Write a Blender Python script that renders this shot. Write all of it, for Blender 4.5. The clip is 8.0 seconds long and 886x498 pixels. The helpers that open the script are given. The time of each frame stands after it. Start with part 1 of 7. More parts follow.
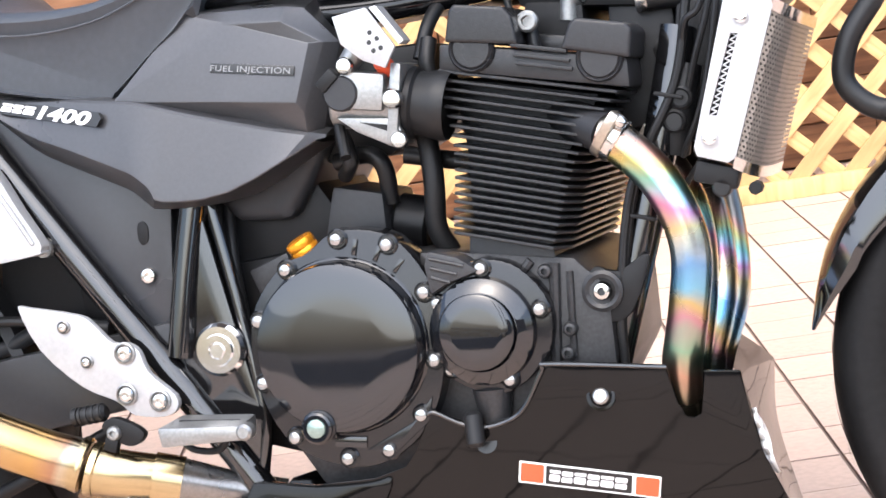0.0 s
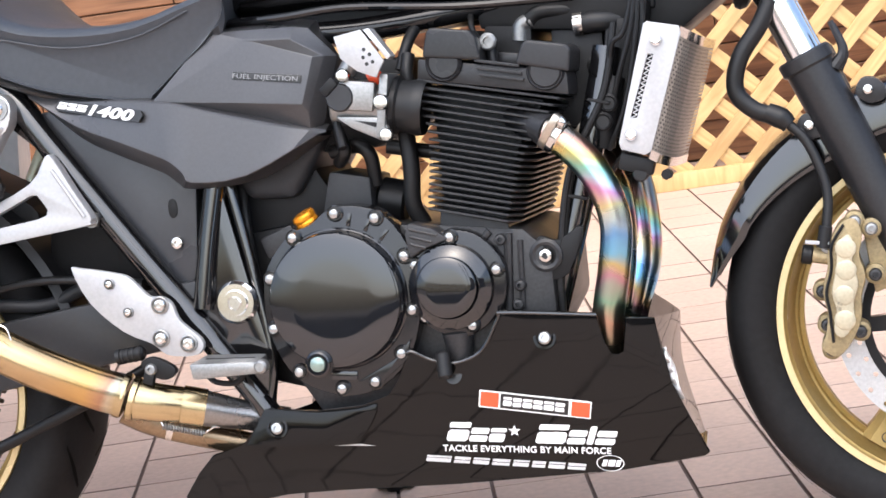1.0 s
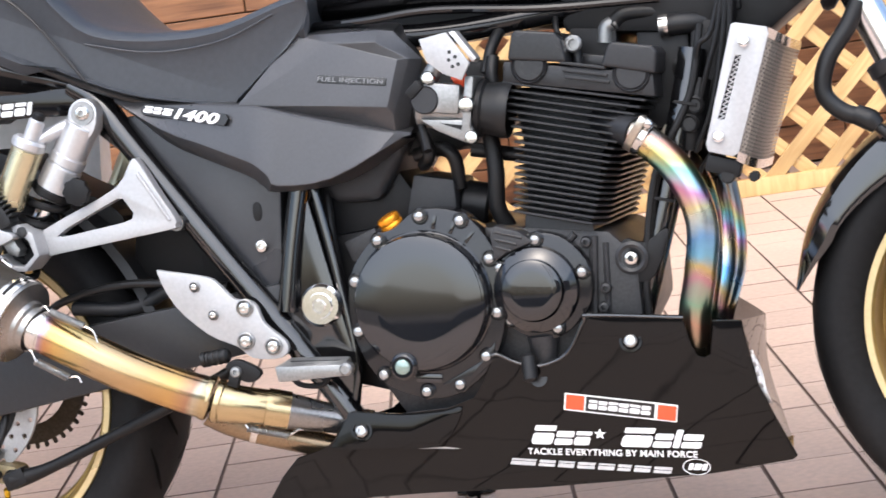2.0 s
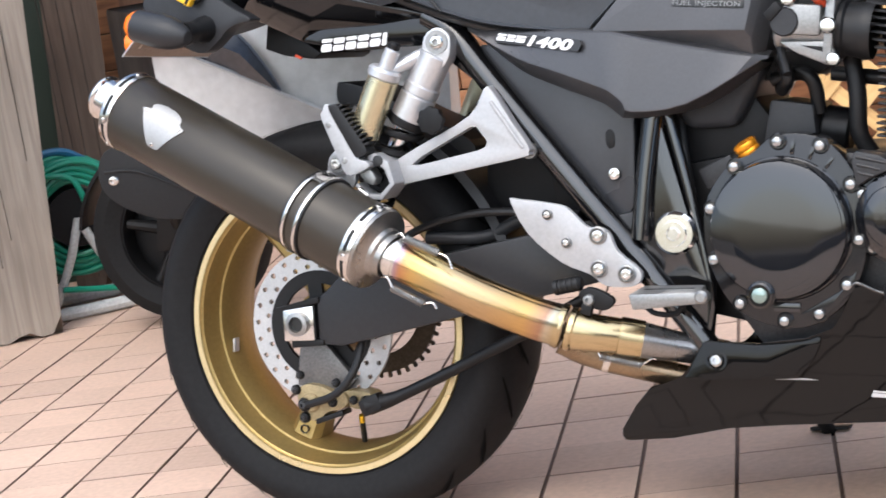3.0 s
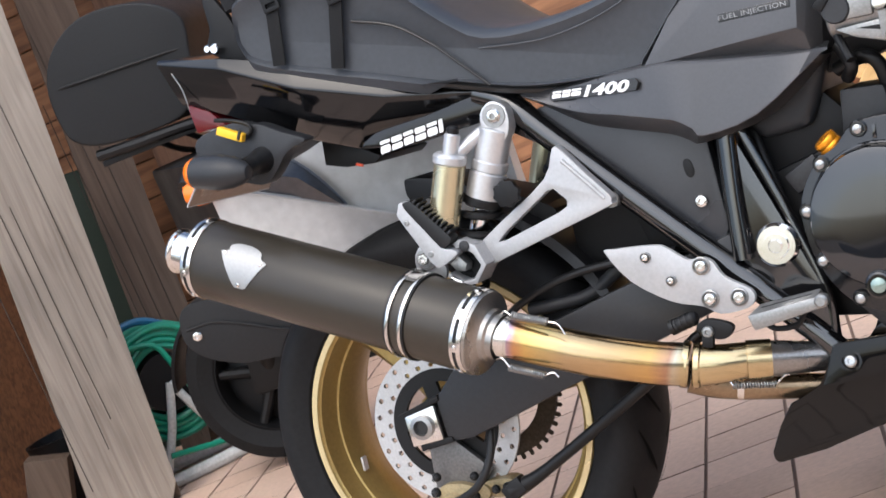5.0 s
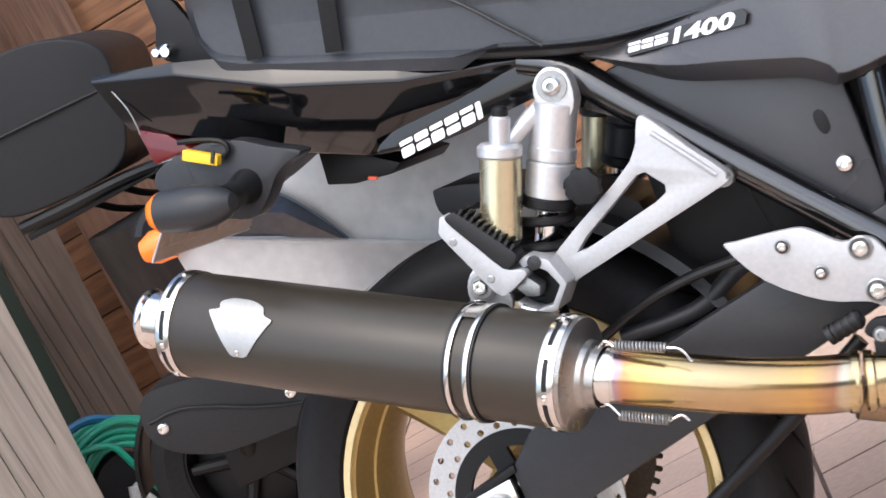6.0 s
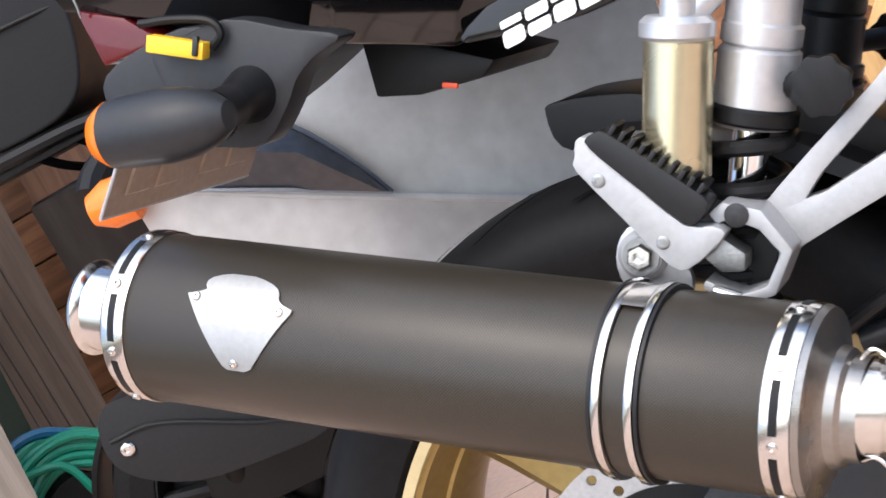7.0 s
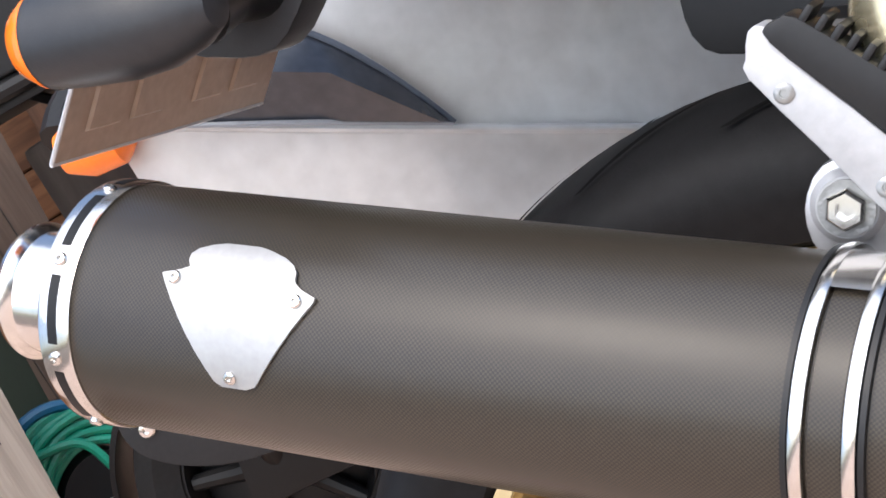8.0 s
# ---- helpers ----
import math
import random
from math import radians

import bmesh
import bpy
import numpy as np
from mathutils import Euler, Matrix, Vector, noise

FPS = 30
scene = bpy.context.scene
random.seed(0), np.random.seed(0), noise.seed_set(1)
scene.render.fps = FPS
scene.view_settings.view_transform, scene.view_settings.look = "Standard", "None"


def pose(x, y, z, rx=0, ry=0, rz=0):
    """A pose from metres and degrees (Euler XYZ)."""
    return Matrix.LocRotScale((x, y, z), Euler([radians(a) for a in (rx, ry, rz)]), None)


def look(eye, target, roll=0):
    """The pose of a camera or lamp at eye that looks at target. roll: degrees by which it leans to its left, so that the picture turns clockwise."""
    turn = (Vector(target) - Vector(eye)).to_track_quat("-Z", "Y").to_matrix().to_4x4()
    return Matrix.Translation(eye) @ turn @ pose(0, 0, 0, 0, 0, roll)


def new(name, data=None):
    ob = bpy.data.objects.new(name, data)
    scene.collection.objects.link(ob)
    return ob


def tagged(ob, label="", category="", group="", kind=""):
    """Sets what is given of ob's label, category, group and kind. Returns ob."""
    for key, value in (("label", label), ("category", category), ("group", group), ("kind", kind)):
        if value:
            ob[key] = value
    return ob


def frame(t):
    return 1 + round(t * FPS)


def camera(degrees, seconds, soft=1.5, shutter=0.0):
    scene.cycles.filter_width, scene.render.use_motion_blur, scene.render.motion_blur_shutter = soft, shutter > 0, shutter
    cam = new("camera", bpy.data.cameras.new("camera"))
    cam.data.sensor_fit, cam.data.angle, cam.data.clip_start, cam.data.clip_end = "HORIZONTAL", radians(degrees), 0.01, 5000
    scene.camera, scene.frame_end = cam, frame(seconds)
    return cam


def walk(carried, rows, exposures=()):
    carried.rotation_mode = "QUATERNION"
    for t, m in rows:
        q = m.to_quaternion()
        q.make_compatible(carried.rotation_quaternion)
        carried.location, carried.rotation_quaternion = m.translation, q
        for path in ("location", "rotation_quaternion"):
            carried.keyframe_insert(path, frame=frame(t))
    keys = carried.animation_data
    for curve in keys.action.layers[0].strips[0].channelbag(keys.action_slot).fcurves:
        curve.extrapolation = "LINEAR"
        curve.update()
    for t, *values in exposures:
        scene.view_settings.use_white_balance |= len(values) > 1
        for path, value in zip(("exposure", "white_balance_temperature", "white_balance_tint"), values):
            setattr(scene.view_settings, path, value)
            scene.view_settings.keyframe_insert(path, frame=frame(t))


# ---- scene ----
cam = camera(26.54, 8.0, 1.6, 0.2)

PATH = [
    (0, (0.8656, -2.2811, 0.8592), (0.8133, -0.3123, 0.5113), -8.66),
    (0.5, (0.8220, -2.5598, 0.9012), (0.8254, -0.5931, 0.5380), -8.16),
    (1, (0.7850, -2.7883, 0.9387), (0.8287, -0.8236, 0.5668), -7.87),
    (1.2, (0.7818, -2.8074, 0.9421), (0.8225, -0.8419, 0.5743), -7.86),
    (2.3, (0.7443, -2.7659, 0.9304), (0.6363, -0.7988, 0.5858), -8.77),
    (2.5, (0.7444, -2.7542, 0.9427), (0.5446, -0.7972, 0.5821), -9.36),
    (3, (0.7096, -2.7739, 0.8974), (0.3420, -0.8384, 0.5526), -9.85),
    (3.5, (0.6972, -2.7780, 0.8954), (0.2881, -0.8549, 0.5289), -10.04),
    (4, (0.6918, -2.7725, 0.8919), (0.2790, -0.8524, 0.5136), -10.58),
    (4.5, (0.6794, -2.7787, 0.8909), (0.2525, -0.8568, 0.5385), -16.14),
    (4.7, (0.6710, -2.7749, 0.8927), (0.2522, -0.8404, 0.6059), -19.28),
    (5.8, (0.4582, -2.3500, 0.8595), (0.1268, -0.3880, 0.6585), -30.37),
    (6, (0.3690, -2.1340, 0.8500), (0.0690, -0.1690, 0.6335), -30.45),
    (6.5, (0.2093, -1.7035, 0.8166), (-0.0417, 0.2674, 0.5873), -30.48),
    (7, (0.1452, -1.3603, 0.7868), (-0.1367, 0.6058, 0.5524), -30.13),
    (7.5, (0.0963, -1.1088, 0.7538), (-0.2201, 0.8540, 0.5365), -30.30),
    (8, (0.0702, -0.9518, 0.7542), (-0.2863, 0.9985, 0.4913), -31.32),
]
EXPOSURES = [(0, 1.45, 6050, 9), (1, 1.1, 6050, 9), (2.5, 0.95, 6050, 8), (3.5, 0.75, 6050, 7), (4.5, 0.65, 6050, 7), (6, 0.95, 6050, 9), (7, 0.95, 6050, 9), (8, 1.1, 6050, 9)]
walk(cam, [(t, look(eye, target, roll)) for t, eye, target, roll in PATH], EXPOSURES)

# ---- light ----
world = bpy.data.worlds.new("world")
scene.world = world
world.use_nodes = True
sky = world.node_tree.nodes.new("ShaderNodeTexSky")
sky.sky_type = "NISHITA"
sky.sun_disc = False
sky.sun_elevation, sky.sun_rotation = radians(57), radians(194)
sky.air_density, sky.dust_density, sky.ozone_density = 1.0, 4.0, 1.0
world.node_tree.nodes["Background"].inputs["Strength"].default_value = 0.15
world.node_tree.links.new(sky.outputs[0], world.node_tree.nodes["Background"].inputs["Color"])
sun = new("sun", bpy.data.lights.new("sun", "SUN"))
sun.data.energy, sun.data.angle, sun.data.color = 1.3, radians(110), (1.0, 0.985, 0.965)
sun.matrix_world = look((-0.6, -3.6, 6.2), (0.4, 0.4, 0.0))


# ---- materials ----
def mat(name, base, rough=0.5, metal=0.0, grain=0.06, scale=40.0, bump=0.02, bump_scale=300.0, coat=0.0, dirt=0.0, ior=1.5, rough_var=0.08, spec=0.5):
    """A surface with fine grain, blotches at a larger scale, uneven gloss and a little relief."""
    m = bpy.data.materials.new(name)
    m.use_nodes = True
    n, l = m.node_tree.nodes, m.node_tree.links
    b = n["Principled BSDF"]
    co = n.new("ShaderNodeTexCoord")
    big = n.new("ShaderNodeTexNoise")
    big.inputs["Scale"].default_value, big.inputs["Detail"].default_value = scale * 0.15, 4
    fine = n.new("ShaderNodeTexNoise")
    fine.inputs["Scale"].default_value, fine.inputs["Detail"].default_value = scale * 4, 3
    for t in (big, fine):
        l.new(co.outputs["Object"], t.inputs["Vector"])
    add = n.new("ShaderNodeMath")
    add.operation = "ADD"
    l.new(big.outputs[0], add.inputs[0])
    l.new(fine.outputs[0], add.inputs[1])
    ramp = n.new("ShaderNodeMapRange")
    ramp.inputs["From Min"].default_value, ramp.inputs["From Max"].default_value = 0.6, 1.4
    ramp.inputs["To Min"].default_value, ramp.inputs["To Max"].default_value = 1 - grain * 2, 1 + grain * 2
    l.new(add.outputs[0], ramp.inputs["Value"])
    mul = n.new("ShaderNodeVectorMath")
    mul.operation = "SCALE"
    mul.inputs[0].default_value = base
    l.new(ramp.outputs[0], mul.inputs["Scale"])
    l.new(mul.outputs[0], b.inputs["Base Color"])
    rr = n.new("ShaderNodeMapRange")
    rr.inputs["From Min"].default_value, rr.inputs["From Max"].default_value = 0.3, 0.7
    rr.inputs["To Min"].default_value, rr.inputs["To Max"].default_value = max(0.02, rough - rough_var), min(1, rough + rough_var)
    l.new(big.outputs[0], rr.inputs["Value"])
    l.new(rr.outputs[0], b.inputs["Roughness"])
    b.inputs["Metallic"].default_value = metal
    b.inputs["IOR"].default_value = ior
    b.inputs["Specular IOR Level"].default_value = spec
    b.inputs["Coat Weight"].default_value = coat
    b.inputs["Coat Roughness"].default_value = 0.03
    if bump:
        bn = n.new("ShaderNodeTexNoise")
        bn.inputs["Scale"].default_value, bn.inputs["Detail"].default_value = bump_scale, 3
        l.new(co.outputs["Object"], bn.inputs["Vector"])
        bp = n.new("ShaderNodeBump")
        bp.inputs["Strength"].default_value, bp.inputs["Distance"].default_value = min(1, bump * 10), 0.002 * bump * 10
        l.new(bn.outputs[0], bp.inputs["Height"])
        l.new(bp.outputs[0], b.inputs["Normal"])
    return m


def nodes_of(m):
    return m.node_tree.nodes, m.node_tree.links, m.node_tree.nodes["Principled BSDF"]


BLACK_GLOSS = mat("black_gloss_paint", (0.004, 0.004, 0.0045), 0.06, 0, 0.1, 30, 0, rough_var=0.02, spec=0.5)
FRAME_GLOSS = mat("clear_coated_black_paint", (0.005, 0.005, 0.0055), 0.10, 0, 0.1, 30, 0.02, 14, rough_var=0.03, ior=1.8)
PAN_GLOSS = mat("wavy_black_gloss_plastic", (0.004, 0.0038, 0.0038), 0.05, 0, 0.1, 30, 0.05, 9, rough_var=0.02, spec=0.28)
COVER_GLOSS = mat("polished_black_cover", (0.006, 0.0065, 0.008), 0.05, 0, 0.1, 30, 0, rough_var=0.02, ior=1.72)
ENGINE = mat("satin_black_engine", (0.019, 0.019, 0.0205), 0.34, 0.0, 0.15, 50, 0.03, 500, spec=0.35)
CRANK = mat("worn_black_casting", (0.024, 0.024, 0.0255), 0.42, 0.0, 0.3, 60, 0.015, 700, spec=0.4)
# Plastic parts; also stands in for shade in gaps and openings.
DARK = mat("dark_plastic_and_gap_shade", (0.0045, 0.0045, 0.005), 0.5, 0, 0.15, 40, 0.02, 400, spec=0.3)
GREY_PANEL = mat("satin_grey_paint", (0.070, 0.070, 0.074), 0.34, 0.55, 0.05, 60, 0.004, 900)
DARK_PANEL = mat("dark_grey_plastic", (0.024, 0.025, 0.0275), 0.46, 0, 0.08, 40, 0.02, 700, spec=0.35)
VINYL = mat("black_vinyl", (0.042, 0.046, 0.053), 0.45, 0, 0.08, 30, 0.03, 900, spec=0.4)
RUBBER = mat("tyre_rubber", (0.0085, 0.0085, 0.009), 0.68, 0, 0.2, 30, 0.03, 500, spec=0.22)
HOSE_RUBBER = mat("black_rubber_hose", (0.009, 0.009, 0.0095), 0.45, 0, 0.1, 60, 0.01, 500, spec=0.35)
GOLD = mat("gold_painted_alloy", (0.36, 0.255, 0.09), 0.42, 0.6, 0.08, 40, 0.004, 800)
LIP_GOLD = mat("pale_gold_lip", (0.66, 0.53, 0.29), 0.32, 0.65, 0.05, 40, 0)
COVER_RIM = mat("semi_gloss_black_casting", (0.007, 0.007, 0.008), 0.17, 0, 0.12, 40, 0.01, 300, spec=0.55)
GOLD_DULL = mat("gold_caliper_paint", (0.30, 0.235, 0.125), 0.5, 0.3, 0.2, 60, 0.03, 400)
ALU = mat("bead_blasted_aluminium", (0.56, 0.56, 0.565), 0.4, 0.7, 0.04, 50, 0.01, 900)
ALU_CAST = mat("cast_aluminium", (0.30, 0.30, 0.293), 0.4, 0.85, 0.12, 70, 0.04, 500)
ALU_WHITE = mat("bright_aluminium_plate", (0.41, 0.41, 0.415), 0.45, 0.35, 0.06, 50, 0.008, 900)
STEEL = mat("polished_stainless", (0.66, 0.64, 0.61), 0.16, 1.0, 0.04, 40, 0, rough_var=0.06)
CHROME = mat("chrome", (0.82, 0.82, 0.83), 0.08, 1.0, 0.02, 40, 0)
BOLT = mat("zinc_plated_bolt", (0.40, 0.40, 0.395), 0.26, 0.9, 0.08, 60, 0)
INNER_GREY = mat("blue_grey_satin_plastic", (0.034, 0.036, 0.041), 0.30, 0, 0.06, 40, 0.006, 700, spec=0.5)
DISC = mat("brushed_disc_steel", (0.50, 0.50, 0.50), 0.4, 0.7, 0.08, 60, 0.01, 700)
CHAMPAGNE = mat("champagne_anodised", (0.56, 0.50, 0.33), 0.26, 0.85, 0.03, 30, 0)
ORANGE_ANO = mat("orange_anodised", (0.95, 0.36, 0.02), 0.25, 0.7, 0.03, 40, 0)
AMBER = mat("amber_lens", (0.9, 0.2, 0.015), 0.15, 0, 0.05, 40, 0)
RED = mat("red_lens", (0.11, 0.008, 0.011), 0.12, 0, 0.05, 40, 0)
YELLOW = mat("yellow_reflective", (0.95, 0.55, 0.02), 0.4, 0, 0.03, 40, 0)
PLATE_BACK = mat("bare_plate_metal", (0.36, 0.27, 0.205), 0.4, 0.3, 0.08, 40, 0.01, 500)
WHITE = mat("white_vinyl_print", (0.8, 0.8, 0.79), 0.4, 0, 0.03, 60, 0)
ORANGE_RED = mat("orange_red_vinyl", (0.75, 0.09, 0.03), 0.4, 0, 0.03, 60, 0)
INK = mat("black_vinyl_print", (0.01, 0.01, 0.01), 0.35, 0, 0.03, 60, 0)
SILVER_BODY = mat("scuffed_silver_paint", (0.56, 0.565, 0.56), 0.38, 0.1, 0.08, 12, 0.003, 300)
BLADE = mat("dark_tinted_lens", (0.03, 0.034, 0.043), 0.14, 0, 0.2, 20, 0)
MATTE_BLACK = mat("matte_black_shield", (0.016, 0.0165, 0.018), 0.6, 0, 0.12, 30, 0.02, 500, spec=0.3)
GREEN_HOSE = mat("green_garden_hose", (0.014, 0.24, 0.145), 0.35, 0, 0.12, 60, 0.01, 400)
BLUE_HOSE = mat("blue_hose", (0.02, 0.13, 0.25), 0.4, 0, 0.12, 60, 0.01, 400)
WHITE_PLASTIC = mat("dirty_white_plastic", (0.5, 0.5, 0.48), 0.5, 0, 0.15, 30, 0.01, 400)


# ---- shapes ----
def part(name, bm, material, parent=None, label="", smooth=35):
    """Links a bmesh as one mesh object under a thing or a part."""
    bmesh.ops.recalc_face_normals(bm, faces=bm.faces)
    me = bpy.data.meshes.new(name)
    bm.to_mesh(me)
    bm.free()
    me.materials.append(material)
    if smooth:
        me.polygons.foreach_set("use_smooth", [True] * len(me.polygons))
        me.set_sharp_from_angle(angle=radians(smooth))
    ob = new(name, me)
    if parent:
        ob.parent = parent
    if label:
        tagged(ob, label)
    return ob


def prism(poly, y0, y1, bevel=0.0, segs=2, bm=None):
    """A plate: an outline in x and z, from y0 to y1."""
    b = bmesh.new()
    vs = [b.verts.new((x, y0, z)) for x, z in poly]
    f = b.faces.new(vs)
    r = bmesh.ops.extrude_face_region(b, geom=[f])
    for v in r["geom"]:
        if isinstance(v, bmesh.types.BMVert):
            v.co.y = y1
    if bevel:
        bmesh.ops.bevel(b, geom=list(b.edges), offset=bevel, segments=segs, profile=0.6, affect="EDGES", clamp_overlap=True)
    return merge(bm, b)


def merge(bm, b):
    if bm is None:
        return b
    me = bpy.data.meshes.new("tmp")
    b.to_mesh(me)
    b.free()
    bm.from_mesh(me)
    bpy.data.meshes.remove(me)
    return bm


def box(c, s, rot=(0, 0, 0), bevel=0.0, bm=None, segs=2):
    b = bmesh.new()
    bmesh.ops.create_cube(b, size=1.0)
    bmesh.ops.scale(b, vec=s, verts=b.verts)
    if bevel:
        bmesh.ops.bevel(b, geom=list(b.edges), offset=bevel, segments=segs, profile=0.6, affect="EDGES", clamp_overlap=True)
    bmesh.ops.transform(b, matrix=pose(*c, *rot), verts=b.verts)
    return merge(bm, b)


def basis(axis):
    a = Vector(axis).normalized()
    side = a.cross(Vector((0, 0, 1)) if abs(a.z) < 0.95 else Vector((1, 0, 0))).normalized()
    return a, side, a.cross(side).normalized()


def lathe(profile, c, axis=(0, 1, 0), seg=32, bm=None, closed=False, a0=0.0, a1=360.0):
    """Turns rows of (radius, height along the axis) about the axis through c."""
    b = bmesh.new()
    a, u, w = basis(axis)
    c = Vector(c)
    full = abs(a1 - a0) >= 359.9
    steps = seg if full else seg + 1
    rings = []
    for r, h in profile:
        if r < 1e-6:
            rings.append([b.verts.new(c + a * h)] * steps)
        else:
            rings.append([b.verts.new(c + a * h + (u * math.cos(t) + w * math.sin(t)) * r) for t in (radians(a0 + (a1 - a0) * k / seg) for k in range(steps))])
    pairs = list(zip(rings, rings[1:])) + ([(rings[-1], rings[0])] if closed else [])
    for p, q in pairs:
        for k in range(seg):
            j = (k + 1) % steps
            vs = list(dict.fromkeys((p[k], p[j], q[j], q[k])))
            if len(vs) > 2:
                b.faces.new(vs)
    return merge(bm, b)


def rod(p, q, r, seg=16, bm=None, r2=None, bevel=0.0):
    p, q = Vector(p), Vector(q)
    h = (q - p).length
    r2 = r if r2 is None else r2
    if bevel:
        prof = [(0, 0), (r - bevel, 0), (r, bevel), (r2, h - bevel), (r2 - bevel, h), (0, h)]
    else:
        prof = [(0, 0), (r, 0), (r2, h), (0, h)]
    return lathe(prof, p, q - p, seg, bm)


def curve_points(pts, per=6):
    """A smooth line through the given points."""
    pts = [Vector(p) for p in pts]
    if len(pts) < 3:
        return pts
    ext = [2 * pts[0] - pts[1]] + pts + [2 * pts[-1] - pts[-2]]
    out = []
    for i in range(1, len(ext) - 2):
        p0, p1, p2, p3 = ext[i - 1 : i + 3]
        for k in range(per):
            t = k / per
            out.append(0.5 * (2 * p1 + (p2 - p0) * t + (2 * p0 - 5 * p1 + 4 * p2 - p3) * t * t + (3 * p1 - p0 - 3 * p2 + p3) * t ** 3))
    return out + [pts[-1]]


def tube(pts, r, seg=12, bm=None, per=6, flat=1.0, wall=0.0):
    """A pipe along a smooth line; r is one radius or one for each given point."""
    line = curve_points(pts, per)
    n = len(line)
    rs = [r] * n if not isinstance(r, (list, tuple)) else list(np.interp(np.linspace(0, len(r) - 1, n), range(len(r)), r))
    b = bmesh.new()
    t0 = (line[1] - line[0]).normalized()
    _, u, _ = basis(t0)
    rings = []
    for i, p in enumerate(line):
        t = (line[min(i + 1, n - 1)] - line[max(i - 1, 0)]).normalized()
        u = (u - t * u.dot(t)).normalized()
        w = t.cross(u)
        rings.append([b.verts.new(p + (u * math.cos(a) + w * math.sin(a) * flat) * rs[i]) for a in (2 * math.pi * k / seg for k in range(seg))])
    for p, q in zip(rings, rings[1:]):
        for k in range(seg):
            b.faces.new((p[k], p[(k + 1) % seg], q[(k + 1) % seg], q[k]))
    b.faces.new(rings[0][::-1])
    b.faces.new(rings[-1])
    return merge(bm, b)


def facets(verts, faces, bevel=0.0, bm=None, segs=2):
    b = bmesh.new()
    vs = [b.verts.new(v) for v in verts]
    for f in faces:
        b.faces.new([vs[i] for i in f])
    if bevel:
        bmesh.ops.bevel(b, geom=list(b.edges), offset=bevel, segments=segs, profile=0.6, affect="EDGES", clamp_overlap=True)
    return merge(bm, b)


def shell(poly, side, thick, bevel=0.0, bm=None):
    """A plate whose outer face lies at y = side(x, z)."""
    b = bmesh.new()
    out = [b.verts.new((x, side(x, z), z)) for x, z in poly]
    inn = [b.verts.new((x, side(x, z) + thick, z)) for x, z in poly]
    b.faces.new(out)
    b.faces.new(inn[::-1])
    n = len(poly)
    for i in range(n):
        b.faces.new((out[i], inn[i], inn[(i + 1) % n], out[(i + 1) % n]))
    if bevel:
        bmesh.ops.bevel(b, geom=list(b.edges), offset=bevel, segments=2, profile=0.6, affect="EDGES", clamp_overlap=True)
    return merge(bm, b)


def bolt_shape(c, r, axis=(0, -1, 0), h=None, socket=True, bm=None, seg=12):
    """A button-head bolt with a hex socket."""
    h = h or r * 0.7
    prof = [(r, 0), (r, h * 0.5), (r * 0.8, h * 0.9), (r * 0.5, h)]
    prof += [(r * 0.42, h), (r * 0.4, h * 0.35), (0, h * 0.35)] if socket else [(0, h)]
    return lathe(prof, c, axis, seg, bm)


# ---- large structure ----
def tile_material():
    m = mat("clay_deck_tile", (0.58, 0.42, 0.325), 0.62, 0, 0.08, 20, 0.03, 260)
    n, l, b = nodes_of(m)
    where = n.new("ShaderNodeNewGeometry")
    for t in n:
        if t.bl_idname == "ShaderNodeTexNoise":
            l.new(where.outputs["Position"], t.inputs["Vector"])
    info = n.new("ShaderNodeObjectInfo")
    rnd = n.new("ShaderNodeMapRange")
    rnd.inputs["To Min"].default_value, rnd.inputs["To Max"].default_value = 0.9, 1.08
    l.new(info.outputs["Random"], rnd.inputs["Value"])
    sc = n.new("ShaderNodeVectorMath")
    sc.operation = "SCALE"
    old = b.inputs["Base Color"].links[0].from_socket
    l.new(old, sc.inputs[0])
    l.new(rnd.outputs[0], sc.inputs["Scale"])
    l.new(sc.outputs[0], b.inputs["Base Color"])
    return m


TILE = tile_material()
GROUT = mat("dark_joint", (0.20, 0.135, 0.105), 0.85, 0, 0.2, 60, 0.05, 300)
PITCH_X, PITCH_Y, JOINT_X, JOINT_Y = 0.1509, 0.1470, -0.4828, 0.084


